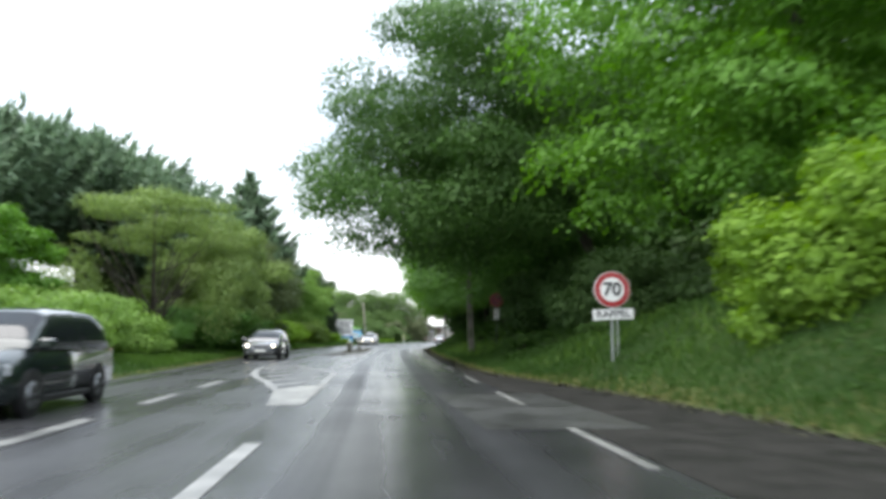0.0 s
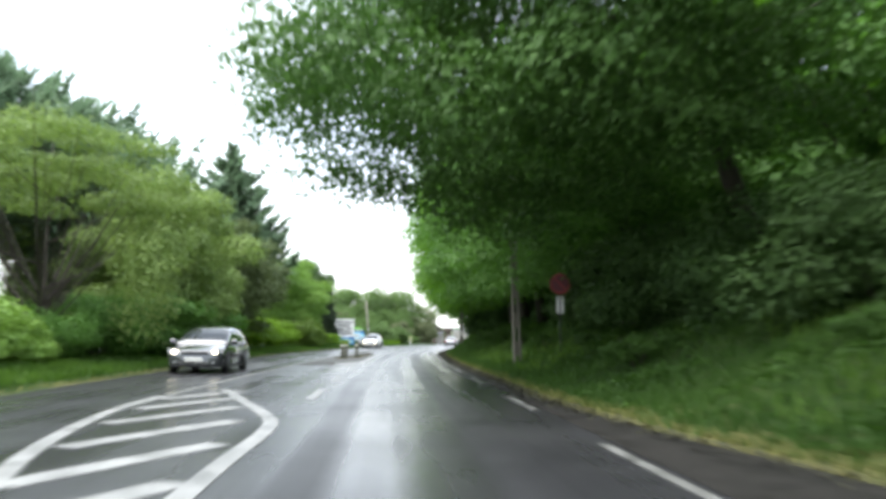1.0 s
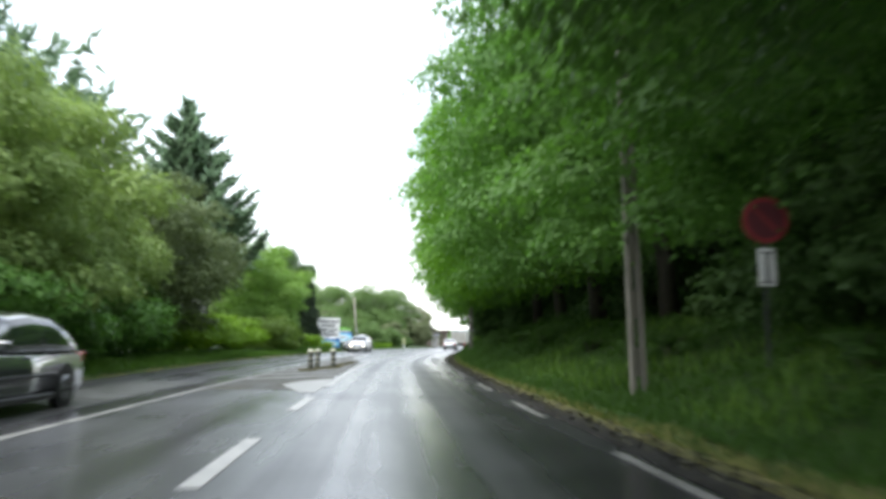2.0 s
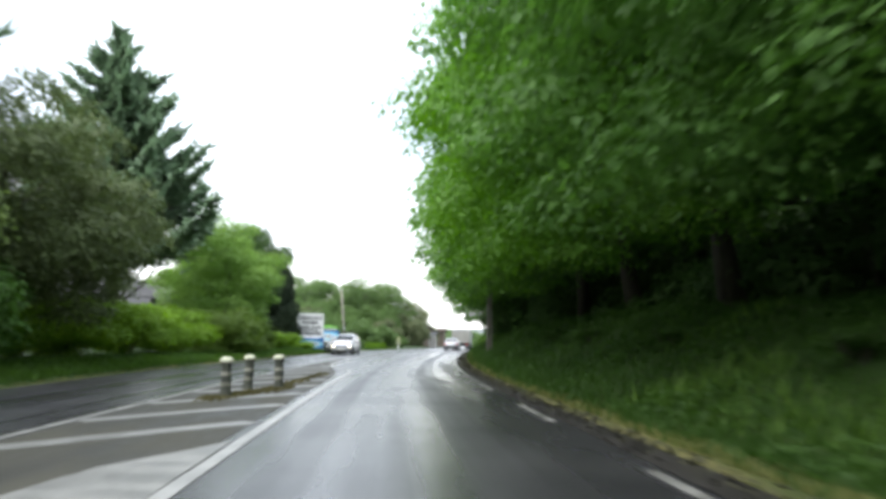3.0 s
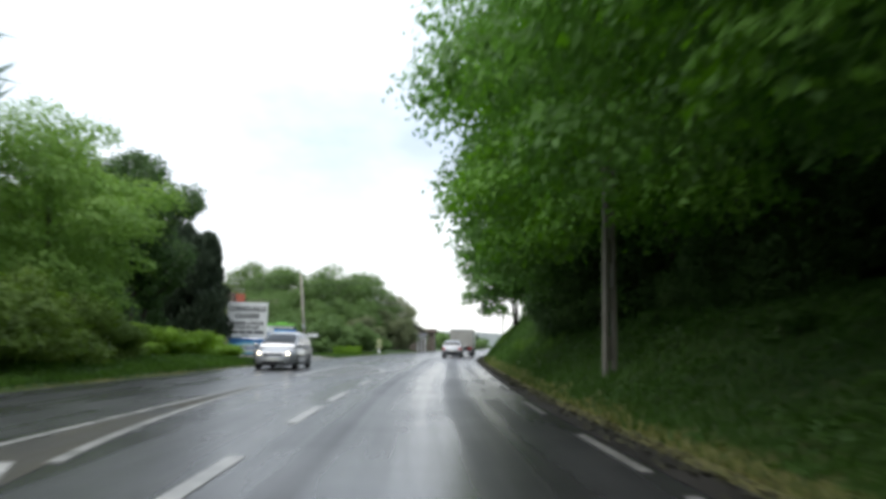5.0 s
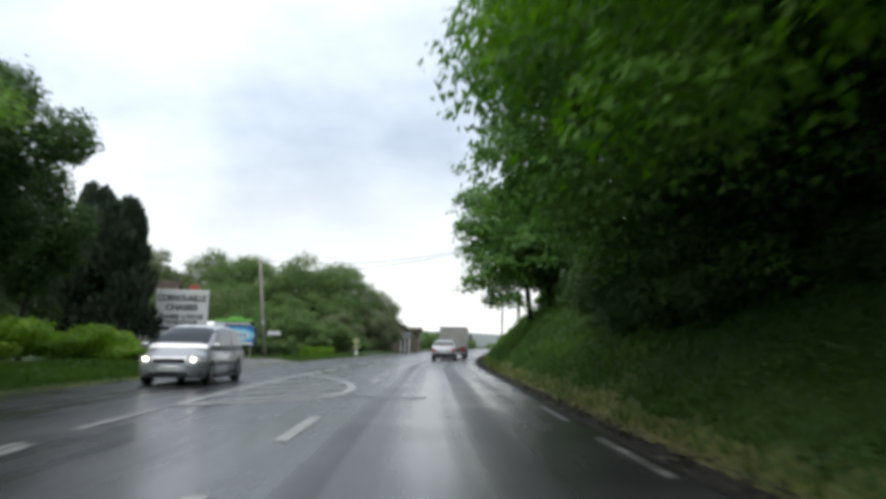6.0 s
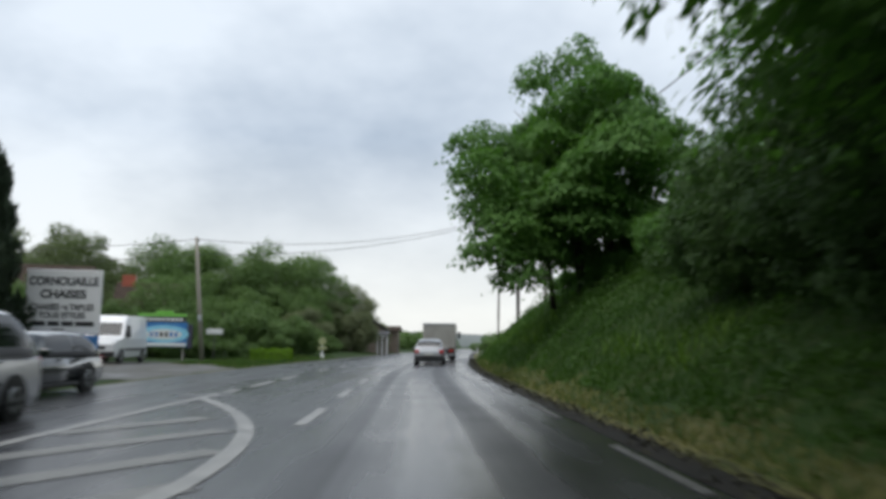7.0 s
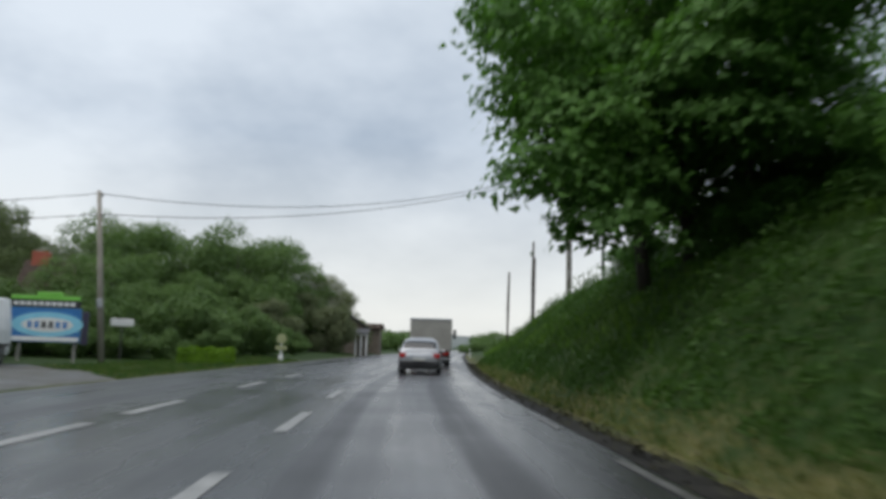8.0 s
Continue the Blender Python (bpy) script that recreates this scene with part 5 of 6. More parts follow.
# far hills, with the distance haze painted into their colour
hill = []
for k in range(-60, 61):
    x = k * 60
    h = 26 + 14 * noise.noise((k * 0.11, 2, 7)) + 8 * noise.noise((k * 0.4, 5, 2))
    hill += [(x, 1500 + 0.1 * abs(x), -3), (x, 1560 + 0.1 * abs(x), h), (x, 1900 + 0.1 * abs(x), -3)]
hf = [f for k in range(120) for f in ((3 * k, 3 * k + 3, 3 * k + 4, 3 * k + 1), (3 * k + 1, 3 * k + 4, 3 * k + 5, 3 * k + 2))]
tagged(shell("far_hills", faces_of("far_hills", hill, hf), M_HILL_HAZED, smooth=True), "low wooded hills on the horizon", "backdrop", kind="structure")


# ---- signs, poles and boards ----
def text_mesh(name, words, size, material, parent, m, squeeze=1.0, bold=0.02, wide=0.0):
    cu = bpy.data.curves.new(name, "FONT")
    cu.body, cu.size, cu.align_x, cu.align_y, cu.extrude = words, size, "CENTER", "CENTER", 0.002
    cu.offset = size * bold
    tmp = bpy.data.objects.new(name, cu)
    me = bpy.data.meshes.new_from_object(tmp)
    bpy.data.objects.remove(tmp)
    if wide:
        xs = [v.co.x for v in me.vertices]
        squeeze = wide / (max(xs) - min(xs))
    ob = shell(name, me, material, parent)
    ob.matrix_basis = m @ Matrix.Diagonal((squeeze, 1, 1, 1))
    return ob


FACE = pose(0, 0, 0, 90, 0, 0)   # stands upright and faces the traffic that comes along +y


def disc(r, t, y, z, bm=None, sides=40):
    return rod(r, r, t, Matrix.Translation((0, y, z)) @ pose(0, 0, 0, 90), sides, bm)


sign70 = thing("speed_limit_sign", 5.36, 17.85, ground_z(5.36, 17.85), -3, "round speed limit sign with a white plate on a steel post", "road sign")
SZ = 2.26 - ground_z(5.36, 17.85)
part("post", box(-0.025, -0.02, -0.3, 0.025, 0.02, SZ + 0.38, 0.008), M_GALV, sign70)
part("post", box(0.11, -0.02, -0.3, 0.145, 0.02, SZ - 0.45, 0.006), M_GALV, sign70)
part("rim", disc(0.425, 0.03, -0.05, SZ), M_SIGN_WHITE, sign70, "thin white rim")
part("red_ring", disc(0.41, 0.02, -0.062, SZ), M_SIGN_RED, sign70, "red border")
part("white_field", disc(0.285, 0.012, -0.072, SZ), M_SIGN_WHITE, sign70, "white centre")
text_mesh("number", "70", 0.43, M_INK, sign70, pose(0, -0.081, SZ - 0.005) @ FACE, bold=0.035)
plate = part("reminder_plate", box(-0.48, -0.062, -0.125, 0.48, -0.045, 0.125, 0.012), M_SIGN_WHITE, sign70, "white plate with black letters")
plate.matrix_basis = pose(0.02, 0, SZ - 0.585, 0, -2.5, 0)
text_mesh("word", "RAPPEL", 0.24, M_INK, plate, pose(0, -0.067, 0) @ FACE, bold=0.015, wide=0.80)

nopark = thing("no_parking_sign", 5.85, 40.04, ground_z(5.85, 40.04), -4, "faded round no-parking sign with a small plate", "road sign")
NZ = 3.08 - ground_z(5.85, 40.04)
# near-black, so the post hardly shows below the sign
part("post", box(-0.025, -0.02, -0.3, 0.025, 0.02, NZ + 0.3, 0.008), M_TRIM, nopark, "dark post")
part("red_ring", disc(0.36, 0.025, -0.04, NZ), M_SIGN_FADED, nopark, "faded red border")
part("blue_field", disc(0.28, 0.012, -0.056, NZ), M_SIGN_MAROON, nopark, "dulled dark field")
bar = part("red_bar", box(-0.30, -0.064, -0.03, 0.30, -0.058, 0.03), M_SIGN_FADED, nopark)
bar.matrix_basis = pose(0, -0.004, NZ, 0, 45, 0)
np_plate = part("plate", box(-0.13, -0.05, NZ - 1.02, 0.13, -0.035, NZ - 0.44, 0.01), M_SIGN_WHITE, nopark, "narrow white plate with a dark arrow bar")
part("arrow_bar", box(-0.025, -0.056, NZ - 0.95, 0.025, -0.051, NZ - 0.52), M_INK, np_plate)
part("frame_bar", box(-0.10, -0.056, NZ - 0.52, 0.10, -0.051, NZ - 0.49), M_INK, np_plate)
part("frame_bar", box(-0.10, -0.056, NZ - 0.98, 0.10, -0.051, NZ - 0.955), M_INK, np_plate)


def ladder_pole(x, y, high, rz, label, lean=0.0):
    """A cast concrete pole: two flanges with a web that has long openings."""
    p = thing("concrete_pole", x, y, ground_z(x, y), rz, label, "utility pole", "concrete poles")
    p.matrix_basis = pose(x, y, ground_z(x, y), 0, lean, rz)
    for sx in (-1, 1):
        fl = loft([[(sx * (w + a * 0.04), b * 0.08, z) for a, b in ((-1, -1), (1, -1), (1, 1), (-1, 1))] for z, w in ((-0.5, 0.115), (high, 0.060))])
        part("flange", fl, M_POLE, p)
    n = int(high / 1.1)
    for k in range(n):
        z = 0.35 + k * 1.1
        w = 0.115 - 0.055 * z / high
        part("web", box(-w, -0.03, z, w, 0.03, z + 0.55), M_POLE, p)
    return p


ladder_pole(4.90, 43.2, 7.4, 4, "weathered concrete pole with an open web on the bank", -2.2)
ladder_pole(6.86, 87.2, 7.0, 8, "grey concrete pole at the foot of the bank")
ladder_pole(20.2, 150, 12.3 - ground_z(20.2, 150), 10, "slim concrete pole on the far bank")

upole = thing("wooden_pole", -3.3, 142.6, ground_z(-3.3, 142.6), 0, "leaning grey wooden utility pole at the lot", "utility pole")
upole.matrix_basis = pose(-3.3, 142.6, ground_z(-3.3, 142.6), 0, -5.2, 0)
part("pole", tube([(0, 0, -0.5), (0, 0, 3.5), (0, 0, 7.5)], [0.14, 0.12, 0.09], 10), M_WOODPOLE, upole, smooth=True)
for z in (7.3, 6.4):
    part("insulator", rod(0.05, 0.04, 0.14, Matrix.Translation((0.12, 0, z)), 10), M_BAND, upole)
part("junction_box", box(-0.10, -0.2, 2.4, 0.10, -0.12, 2.8, 0.01), M_GALV, upole)
for x, y, h in ((16.7, 150.5, 5.6), (18.0, 150, 7.4), (18.4, 151, 6.6)):
    p = thing("post", x, y, ground_z(x, y), 0, "thin dark wooden post on top of the bank", "post", "posts on the bank")
    part("shaft", tube([(0, 0, -0.4), (0, 0, (h - ground_z(x, y)) * 0.5), (0.03, 0, h - ground_z(x, y))], [0.09, 0.08, 0.06], 8), M_BARK, p, smooth=True)

lamp = thing("street_lamp", 18.6, 141.0, ground_z(18.6, 141.0), 0, "grey street lamp whose arm shows beyond the tree", "street lamp")
part("pole", tube([(0, 0, -0.4), (0, 0, 6), (0, 0, 9.3), (-0.4, 0, 10.0), (-3.0, 0, 10.5)], [0.09, 0.08, 0.06, 0.05, 0.04], 8), M_GALV, lamp, smooth=True)
part("lamp_head", box(-3.75, -0.14, 10.42, -2.95, 0.14, 10.58, 0.05), M_GALV, lamp)


def cable(name, a, b, sag, r=0.018):
    a, b = Vector(a), Vector(b)
    pts = [a.lerp(b, k / 14) - Vector((0, 0, sag * 4 * (k / 14) * (1 - k / 14))) for k in range(15)]
    ob = part(name, tube(pts, [r] * 15, 5), M_WIRE)
    return tagged(ob, "thin dark overhead cable", "cable", "overhead cables")


cable("cable", (-3.95, 142.6, 7.35), (20.2, 150, 12.1), 1.4)
cable("cable", (-3.9, 142.6, 6.45), (20.2, 150, 11.9), 1.15)
cable("cable", (-3.95, 142.6, 7.35), (-26, 150, 7.0), 0.4)
cable("cable", (-3.9, 142.6, 6.45), (-26, 150, 6.2), 0.4)
cable("cable", (16.8, 141, 11.4), (23.5, 96, 18.5), 0.6, 0.03)
cable("cable", (17.2, 141, 9.0), (30, 100, 17.0), 0.5, 0.03)

# white board with dark lettering over a blue panel
board = thing("chair_shop_board", -6.58, 127.2, ground_z(-6.52, 127.2), -2, "large white shop board with dark lettering on posts", "sign board")
BG = ground_z(-6.52, 127.2)
part("panel", box(-1.42, -0.04, 1.42 - BG, 1.42, 0.04, 3.95 - BG, 0.015), M_BOARD, board, "white panel")
for x in (-1.3, 0.0, 1.3):
    part("post", box(x - 0.05, 0.045, -0.4, x + 0.05, 0.14, 3.9 - BG, 0.01), M_CONCRETE, board)
part("side_leaf", box(-1.95, 0.0, -0.1, -1.5, 0.06, 2.3 - BG, 0.012), M_BOARD, board, "narrow white side panel")
for words, z, s, q in (("CORNOUAILLE", 3.47, 0.46, 2.62), ("CHAISES", 2.96, 0.45, 1.72), ("CHAISES et TABLES", 2.45, 0.33, 2.36), ("TOUS STYLES", 2.13, 0.31, 1.74)):
    text_mesh("lettering", words, s, M_INK, board, pose(-0.02, -0.044, z - BG) @ FACE, bold=0.04, wide=q)
for x0, x1 in ((-1.22, -0.62), (-0.54, -0.10), (-0.02, 0.42), (0.50, 1.20)):
    part("text_bar", box(x0, -0.046, 1.72 - BG, x1, -0.041, 1.90 - BG), M_INK, board)
part("text_bar", box(-0.35, -0.046, 1.54 - BG, 0.1, -0.041, 1.60 - BG), M_INK, board)

low_board = thing("blue_shop_board", -6.42, 126.9, ground_z(-6.42, 126.9), -2, "low dark blue board with a pale blue oval", "sign board")
part("panel", box(-1.40, -0.03, 0.22, 1.32, 0.03, 1.36 - BG, 0.012), M_BLUE, low_board)


def oval(rx, rz, y, z, sides=40):
    bm = bmesh.new()
    bmesh.ops.create_cone(bm, cap_ends=True, segments=sides, radius1=1, radius2=1, depth=0.008, matrix=Matrix.Translation((0, y, z)) @ Matrix.Diagonal((rx, 1, rz, 1)) @ pose(0, 0, 0, 90))
    return bm


part("oval", oval(1.28, 0.42, -0.035, 0.68 - BG * 0.4), M_CYAN, low_board, "pale blue oval")
part("oval_centre", oval(0.9, 0.26, -0.043, 0.68 - BG * 0.4), M_SIGN_WHITE, low_board)
for k in range(7):
    part("text_bar", box(-0.72 + k * 0.21, -0.052, 0.58 - BG * 0.4, -0.60 + k * 0.21, -0.048, 0.78 - BG * 0.4), M_BLUE, low_board)
for x in (-1.2, 1.15):
    part("leg", box(x - 0.04, 0.03, -0.3, x + 0.04, 0.1, 0.4), M_CONCRETE, low_board)

small = thing("small_shop_board", -5.52, 142.5, ground_z(-5.52, 142.5), -2, "small blue board with a pale oval and green top", "sign board")
SG = ground_z(-5.52, 142.5)
part("panel", box(-1.62, -0.04, 0.88 - SG, 1.32, 0.04, 2.30 - SG, 0.012), M_BLUE, small)
part("top_strip", box(-1.56, -0.04, 2.33 - SG, 1.26, 0.04, 2.62 - SG, 0.012), M_INK, small, "black strip with pale lettering")
part("green_strip", box(-1.52, -0.04, 2.65 - SG, 1.22, 0.04, 2.82 - SG, 0.012), M_GREEN_BOARD, small, "bright green strip")
part("green_top", box(-0.5, -0.04, 2.825 - SG, 0.5, 0.04, 2.98 - SG, 0.012), M_GREEN_BOARD, small, "bright green top")
part("oval", oval(1.42, 0.52, -0.046, 1.62 - SG), M_CYAN, small, "pale blue oval")
part("oval_centre", oval(1.02, 0.30, -0.054, 1.60 - SG), M_SIGN_WHITE, small)
for k in range(6):
    part("text_bar", box(-0.78 + k * 0.28, -0.064, 1.46 - SG, -0.62 + k * 0.28, -0.060, 1.74 - SG), M_BLUE if k not in (2, 3) else M_INK, small)
part("white_strip", box(-1.58, -0.048, 0.92 - SG, 1.28, -0.042, 1.10 - SG), M_SIGN_WHITE, small)
for k in range(10):
    part("text_bar", box(-1.40 + k * 0.25, -0.050, 2.40 - SG, -1.21 + k * 0.25, -0.042, 2.56 - SG), M_SIGN_WHITE, small)
part("side_panel", box(1.36, -0.02, 0.8 - SG, 1.62, 0.04, 2.2 - SG, 0.012), M_SIGN_DARKBLUE, small, "dark blue side panel")
for x in (-1.1, 1.1):
    part("leg", box(x - 0.05, 0.045, -0.4, x + 0.05, 0.13, 2.6 - SG), M_CONCRETE, small)

for x, y in ((0, 196.0),):
    d = thing("delineator_post", right_edge(y) + 0.5, y, ground_z(right_edge(y) + 0.5, y), 0, "white plastic delineator post at the road edge", "post", "delineator posts")
    part("shaft", box(-0.06, -0.05, -0.1, 0.06, 0.05, 0.95, 0.02), M_SIGN_WHITE, d)
    part("band", box(-0.064, -0.054, 0.62, 0.064, 0.054, 0.78), M_BAND, d, "dark band")

plate_sign = thing("small_white_sign", -2.75, 143.4, ground_z(-2.75, 143.4), 0, "small white plate on a thin post beside the pole", "sign")
part("post", rod(0.03, 0.03, 2.2, Matrix.Translation((0, 0, 0.85)), 8), M_BAND, plate_sign)
part("plate", box(-0.48, -0.03, 1.62, 0.48, 0.0, 1.94, 0.015), M_SIGN_WHITE, plate_sign, "plain white plate")

# fence by the cypress
fence = thing("picket_fence", -7.9, 122.2, ground_z(-7.9, 122.2), 6, "grey-white slatted fence in front of the cypress", "fence")
for k in range(6):
    part("slat", box(-0.82 + k * 0.28, -0.012, 0.05, -0.68 + k * 0.28, 0.012, 1.35, 0.006), M_CONCRETE, fence)
for z in (0.35, 1.1):
    part("rail", box(-0.9, 0.014, z, 0.85, 0.05, z + 0.09, 0.006), M_CONCRETE, fence)

# bollards on the median, with weeds at their feet
bollard = thing("bollard", -2.7, 58.9, 0.0, 0, "dark round bollard with pale rings and a cream cap", "bollard", "bollards on the median")
part("base", rod(0.135, 0.12, 0.10, Matrix.Translation((0, 0, 0.05)), 18), M_BAND, bollard)
part("shaft", rod(0.105, 0.10, 0.52, Matrix.Translation((0, 0, 0.36)), 18), M_BAND, bollard, "dark weathered shaft", smooth=False)
for z in (0.24, 0.44):
    part("ring", rod(0.108, 0.107, 0.075, Matrix.Translation((0, 0, z)), 18), M_BOLLARD, bollard, "dirty pale ring")
part("neck", rod(0.108, 0.118, 0.05, Matrix.Translation((0, 0, 0.645)), 18), M_BAND, bollard)
part("cap", rod(0.135, 0.128, 0.055, Matrix.Translation((0, 0, 0.70)), 18), M_CAP, bollard, "cream cap")
part("cap_top", rod(0.128, 0.06, 0.04, Matrix.Translation((0, 0, 0.748)), 18), M_CAP, bollard)
copy_thing(bollard, pose(-2.62, 61.1, 0, 0, 3, 40))
copy_thing(bollard, pose(-1.98, 61.6, 0, -2, 0, 80))
weeds, rw = [], np.random.default_rng(51)
for k in range(1500):
    t = rw.random()
    x, y = -2.85 + 1.0 * t + rw.normal() * 0.13, 58.0 + 4.0 * t + rw.normal() * 0.3
    weeds.append((x, y, 0.005))
for k in range(420):
    t = rw.random()
    weeds.append((-2.1 + 0.75 * t + rw.normal() * 0.12, 62.0 + 8.0 * t + rw.normal() * 0.3, 0.005))
w = blades("weeds", weeds, 0.038, 0.034, 52, M_WEED, "brownish weeds growing round the bollards")
tagged(w, category="weeds")
# little yellow and white marker at the far roadside
marker = thing("roadside_marker", 3.9, 155.8, ground_z(3.9, 155.8), 0, "white and yellow roadside marker on a short post", "marker")
part("post", rod(0.05, 0.05, 1.2, Matrix.Translation((0, 0, 0.6)), 10), M_SIGN_WHITE, marker)
part("disc", disc(0.30, 0.03, -0.06, 1.35, None, 24), M_YELLOW, marker, "pale yellow-green disc")
part("foot", box(-0.14, -0.14, -0.1, 0.14, 0.14, 0.38, 0.03), M_SIGN_WHITE, marker)
part("lower_disc", box(-0.34, -0.07, 0.66, 0.34, -0.04, 0.92, 0.02), M_YELLOW, marker)


# ---- vehicles ----
def wheel(parent, x, y, r, w, material=None):
    side = 1 if x > 0 else -1
    m = Matrix.Translation((x, y, r)) @ pose(0, 0, 0, 0, 90, 0)
    bm = rod(r, r, w, m, 24)
    bmesh.ops.bevel(bm, geom=[e for e in bm.edges if len(e.link_faces) == 2 and any(len(f.verts) > 4 for f in e.link_faces)], offset=0.03, segments=2, affect="EDGES")
    t = part("wheel", bm, M_TYRE, parent, "black tyre with a grey rim")
    part("rim", rod(r * 0.64, r * 0.60, 0.02, Matrix.Translation((x + side * (w / 2 + 0.004), y, r)) @ pose(0, 0, 0, 0, 90 * side, 0), 18), M_RIM, t)
    for k in range(5):
        sp = box(-0.012, -0.03, 0.04, 0.012, 0.03, r * 0.58)
        o = part("spoke", sp, M_TRIM, t)
        o.matrix_basis = Matrix.Translation((x + side * (w / 2 + 0.014), y, r)) @ pose(0, 0, 0, 36 + 72 * k, 0, 0)
    return t


def pane(name, corners, out, parent, shrink=0.86, material=None):
    """A glass pane set just proud of the quad through four corners."""
    c = [Vector(p) for p in corners]
    mid = sum(c, Vector()) / 4
    n = (c[1] - c[0]).cross(c[3] - c[0]).normalized()
    if n.dot(Vector(out)) < 0:
        n = -n
    bm = bmesh.new()
    front = [bm.verts.new(mid + (p - mid) * shrink + n * 0.012) for p in c]
    rear = [bm.verts.new(mid + (p - mid) * shrink - n * 0.01) for p in c]
    bm.faces.new(front); bm.faces.new(rear[::-1])
    for k in range(4):
        bm.faces.new((front[k], rear[k], rear[(k + 1) % 4], front[(k + 1) % 4]))
    bmesh.ops.recalc_face_normals(bm, faces=bm.faces)
    return part(name, bm, material or M_GLASS, parent)


def car(name, label, category, paint, length, width, high, belt, deck, boot, screen, roof, rear, x, y, z, rz, lights_on=False, tail_on=False, wheel_r=0.31, nose=0.62):
    """A car that points along +y. deck: (front, at the screen) bonnet heights; boot: tail height;
    screen, roof, rear: lengthwise places, as shares from nose to tail, of the screen's foot, the roof's ends and the rear window's foot."""
    v = thing(name, x, y, z, rz, label, category)
    w, L = width / 2, length
    Y = lambda f: L / 2 - f * L
    # lower body: stations from nose to tail, each a ring of half widths and heights
    st = [(0.0, 0.80, 0.34, nose), (0.025, 0.92, 0.24, deck[0] - 0.04), (0.08, 0.985, 0.20, deck[0]), (screen[0], 1.0, 0.19, deck[1]),
          (0.5, 1.0, 0.19, belt), (rear[1], 1.0, 0.19, belt + 0.02), (0.94, 0.985, 0.21, boot), (0.985, 0.94, 0.26, boot - 0.05), (1.0, 0.84, 0.36, boot - 0.22)]
    rings = []
    for f, k, lo, top in st:
        a, yy = w * k, Y(f)
        rings.append([(-a * 0.90, yy, lo), (-a * 0.985, yy, lo + (top - lo) * 0.18), (-a, yy, lo + (top - lo) * 0.5), (-a * 0.965, yy, lo + (top - lo) * 0.85), (-a * 0.86, yy, top - 0.005), (-a * 0.45, yy, top + 0.02),
                      (a * 0.45, yy, top + 0.02), (a * 0.86, yy, top - 0.005), (a * 0.965, yy, lo + (top - lo) * 0.85), (a, yy, lo + (top - lo) * 0.5), (a * 0.985, yy, lo + (top - lo) * 0.18), (a * 0.90, yy, lo)])
    body = part("body", loft(rings), paint, v, smooth=True)
    # cabin: a rounded shell over the belt line, its glass laid on the same surface
    n_cab, wb = 5.5, w * 0.965
    knots_f = [screen[0] - 0.02, screen[0] + (screen[1] - screen[0]) * 0.5, screen[1], screen[1] + 0.10, (screen[1] + rear[0]) / 2, rear[0] - 0.05, rear[0] + (rear[1] - rear[0]) * 0.45, rear[1] + 0.005]
    knots_h = [deck[1] - 0.01, deck[1] + (high - deck[1]) * 0.54, high - 0.075, high - 0.02, high, high - 0.03, high - 0.03 - (high - belt) * 0.32, belt - 0.02]
    top_of = lambda f: float(np.interp(f, knots_f, knots_h))
    foot = lambda f: float(np.interp(f, [screen[0], rear[1]], [deck[1] - 0.05, belt - 0.03]))

    def skin(f, v, out=0.0):
        """A point on the cabin: v runs across, -1 to 1, by the angle round the shell."""
        a = v * math.pi / 2
        h, b0 = top_of(f), foot(f)
        x = math.copysign(abs(math.sin(a)) ** (2 / n_cab), a)
        q = abs(math.cos(a)) ** (2 / n_cab)
        lean = 1 - 0.17 * q * (h - b0) / (high - belt)
        ends = 1 - 0.06 * max(0.0, (f - rear[0]) / (1 - rear[0])) - 0.05 * max(0.0, (screen[1] - f) / screen[1])
        return (x * wb * lean * ends * (1 + out * 0.8), Y(f), b0 + (h - b0) * q + out)

    fs = sorted(set(list(np.linspace(knots_f[0], knots_f[-1], 15)) + knots_f))
    vs = np.linspace(-1, 1, 25)
    part("roof", loft([[skin(f, v) for v in vs] for f in fs]), paint, v, smooth=True)

    def glass(name, f0, f1, v0, v1, slope0=0.0, slope1=0.0):
        """Curved glass over a stretch of the cabin; slope0 and slope1 rake its two ends."""
        rows = []
        for i in range(7):
            t = i / 6
            q = v0 + (v1 - v0) * t
            if abs(v1) > 1:   # sides: v0 and v1 count up the wall, 1 at the foot and 2 at the roof
                q = math.copysign(2 / math.pi * math.acos((abs(q) - 1) ** (n_cab / 2)), q)
            rows.append([skin(f0 + slope0 * t + (f1 + slope1 * t - f0 - slope0 * t) * k / 8, q, 0.008) for k in range(9)])
        verts = [p for r in rows for p in r]
        faces = [(r * 9 + k, r * 9 + k + 1, r * 9 + k + 10, r * 9 + k + 9) for r in range(6) for k in range(8)]
        bm = bmesh.new()
        bv = [bm.verts.new(p) for p in verts]
        for q in faces:
            bm.faces.new([bv[k] for k in q])
        bmesh.ops.recalc_face_normals(bm, faces=bm.faces)
        return part(name, bm, M_GLASS, v, smooth=True)

    wf, rf = screen[1] - screen[0], rear[1] - rear[0]
    glass("windscreen", screen[0] + wf * 0.12, screen[1] - wf * 0.06, -0.56, 0.56)
    glass("rear_window", rear[0] + rf * 0.10, rear[1] - rf * 0.22, -0.54, 0.54)
    mid = (screen[1] + rear[0]) / 2 + 0.01
    for s in (-1, 1):
        glass("side_window", screen[0] + wf * 0.55, mid - 0.012, s * 1.16, s * 1.86, slope0=wf * 0.40)
        glass("side_window", mid + 0.012, rear[0] + rf * 0.28, s * 1.16, s * 1.86, slope1=-rf * 0.32)
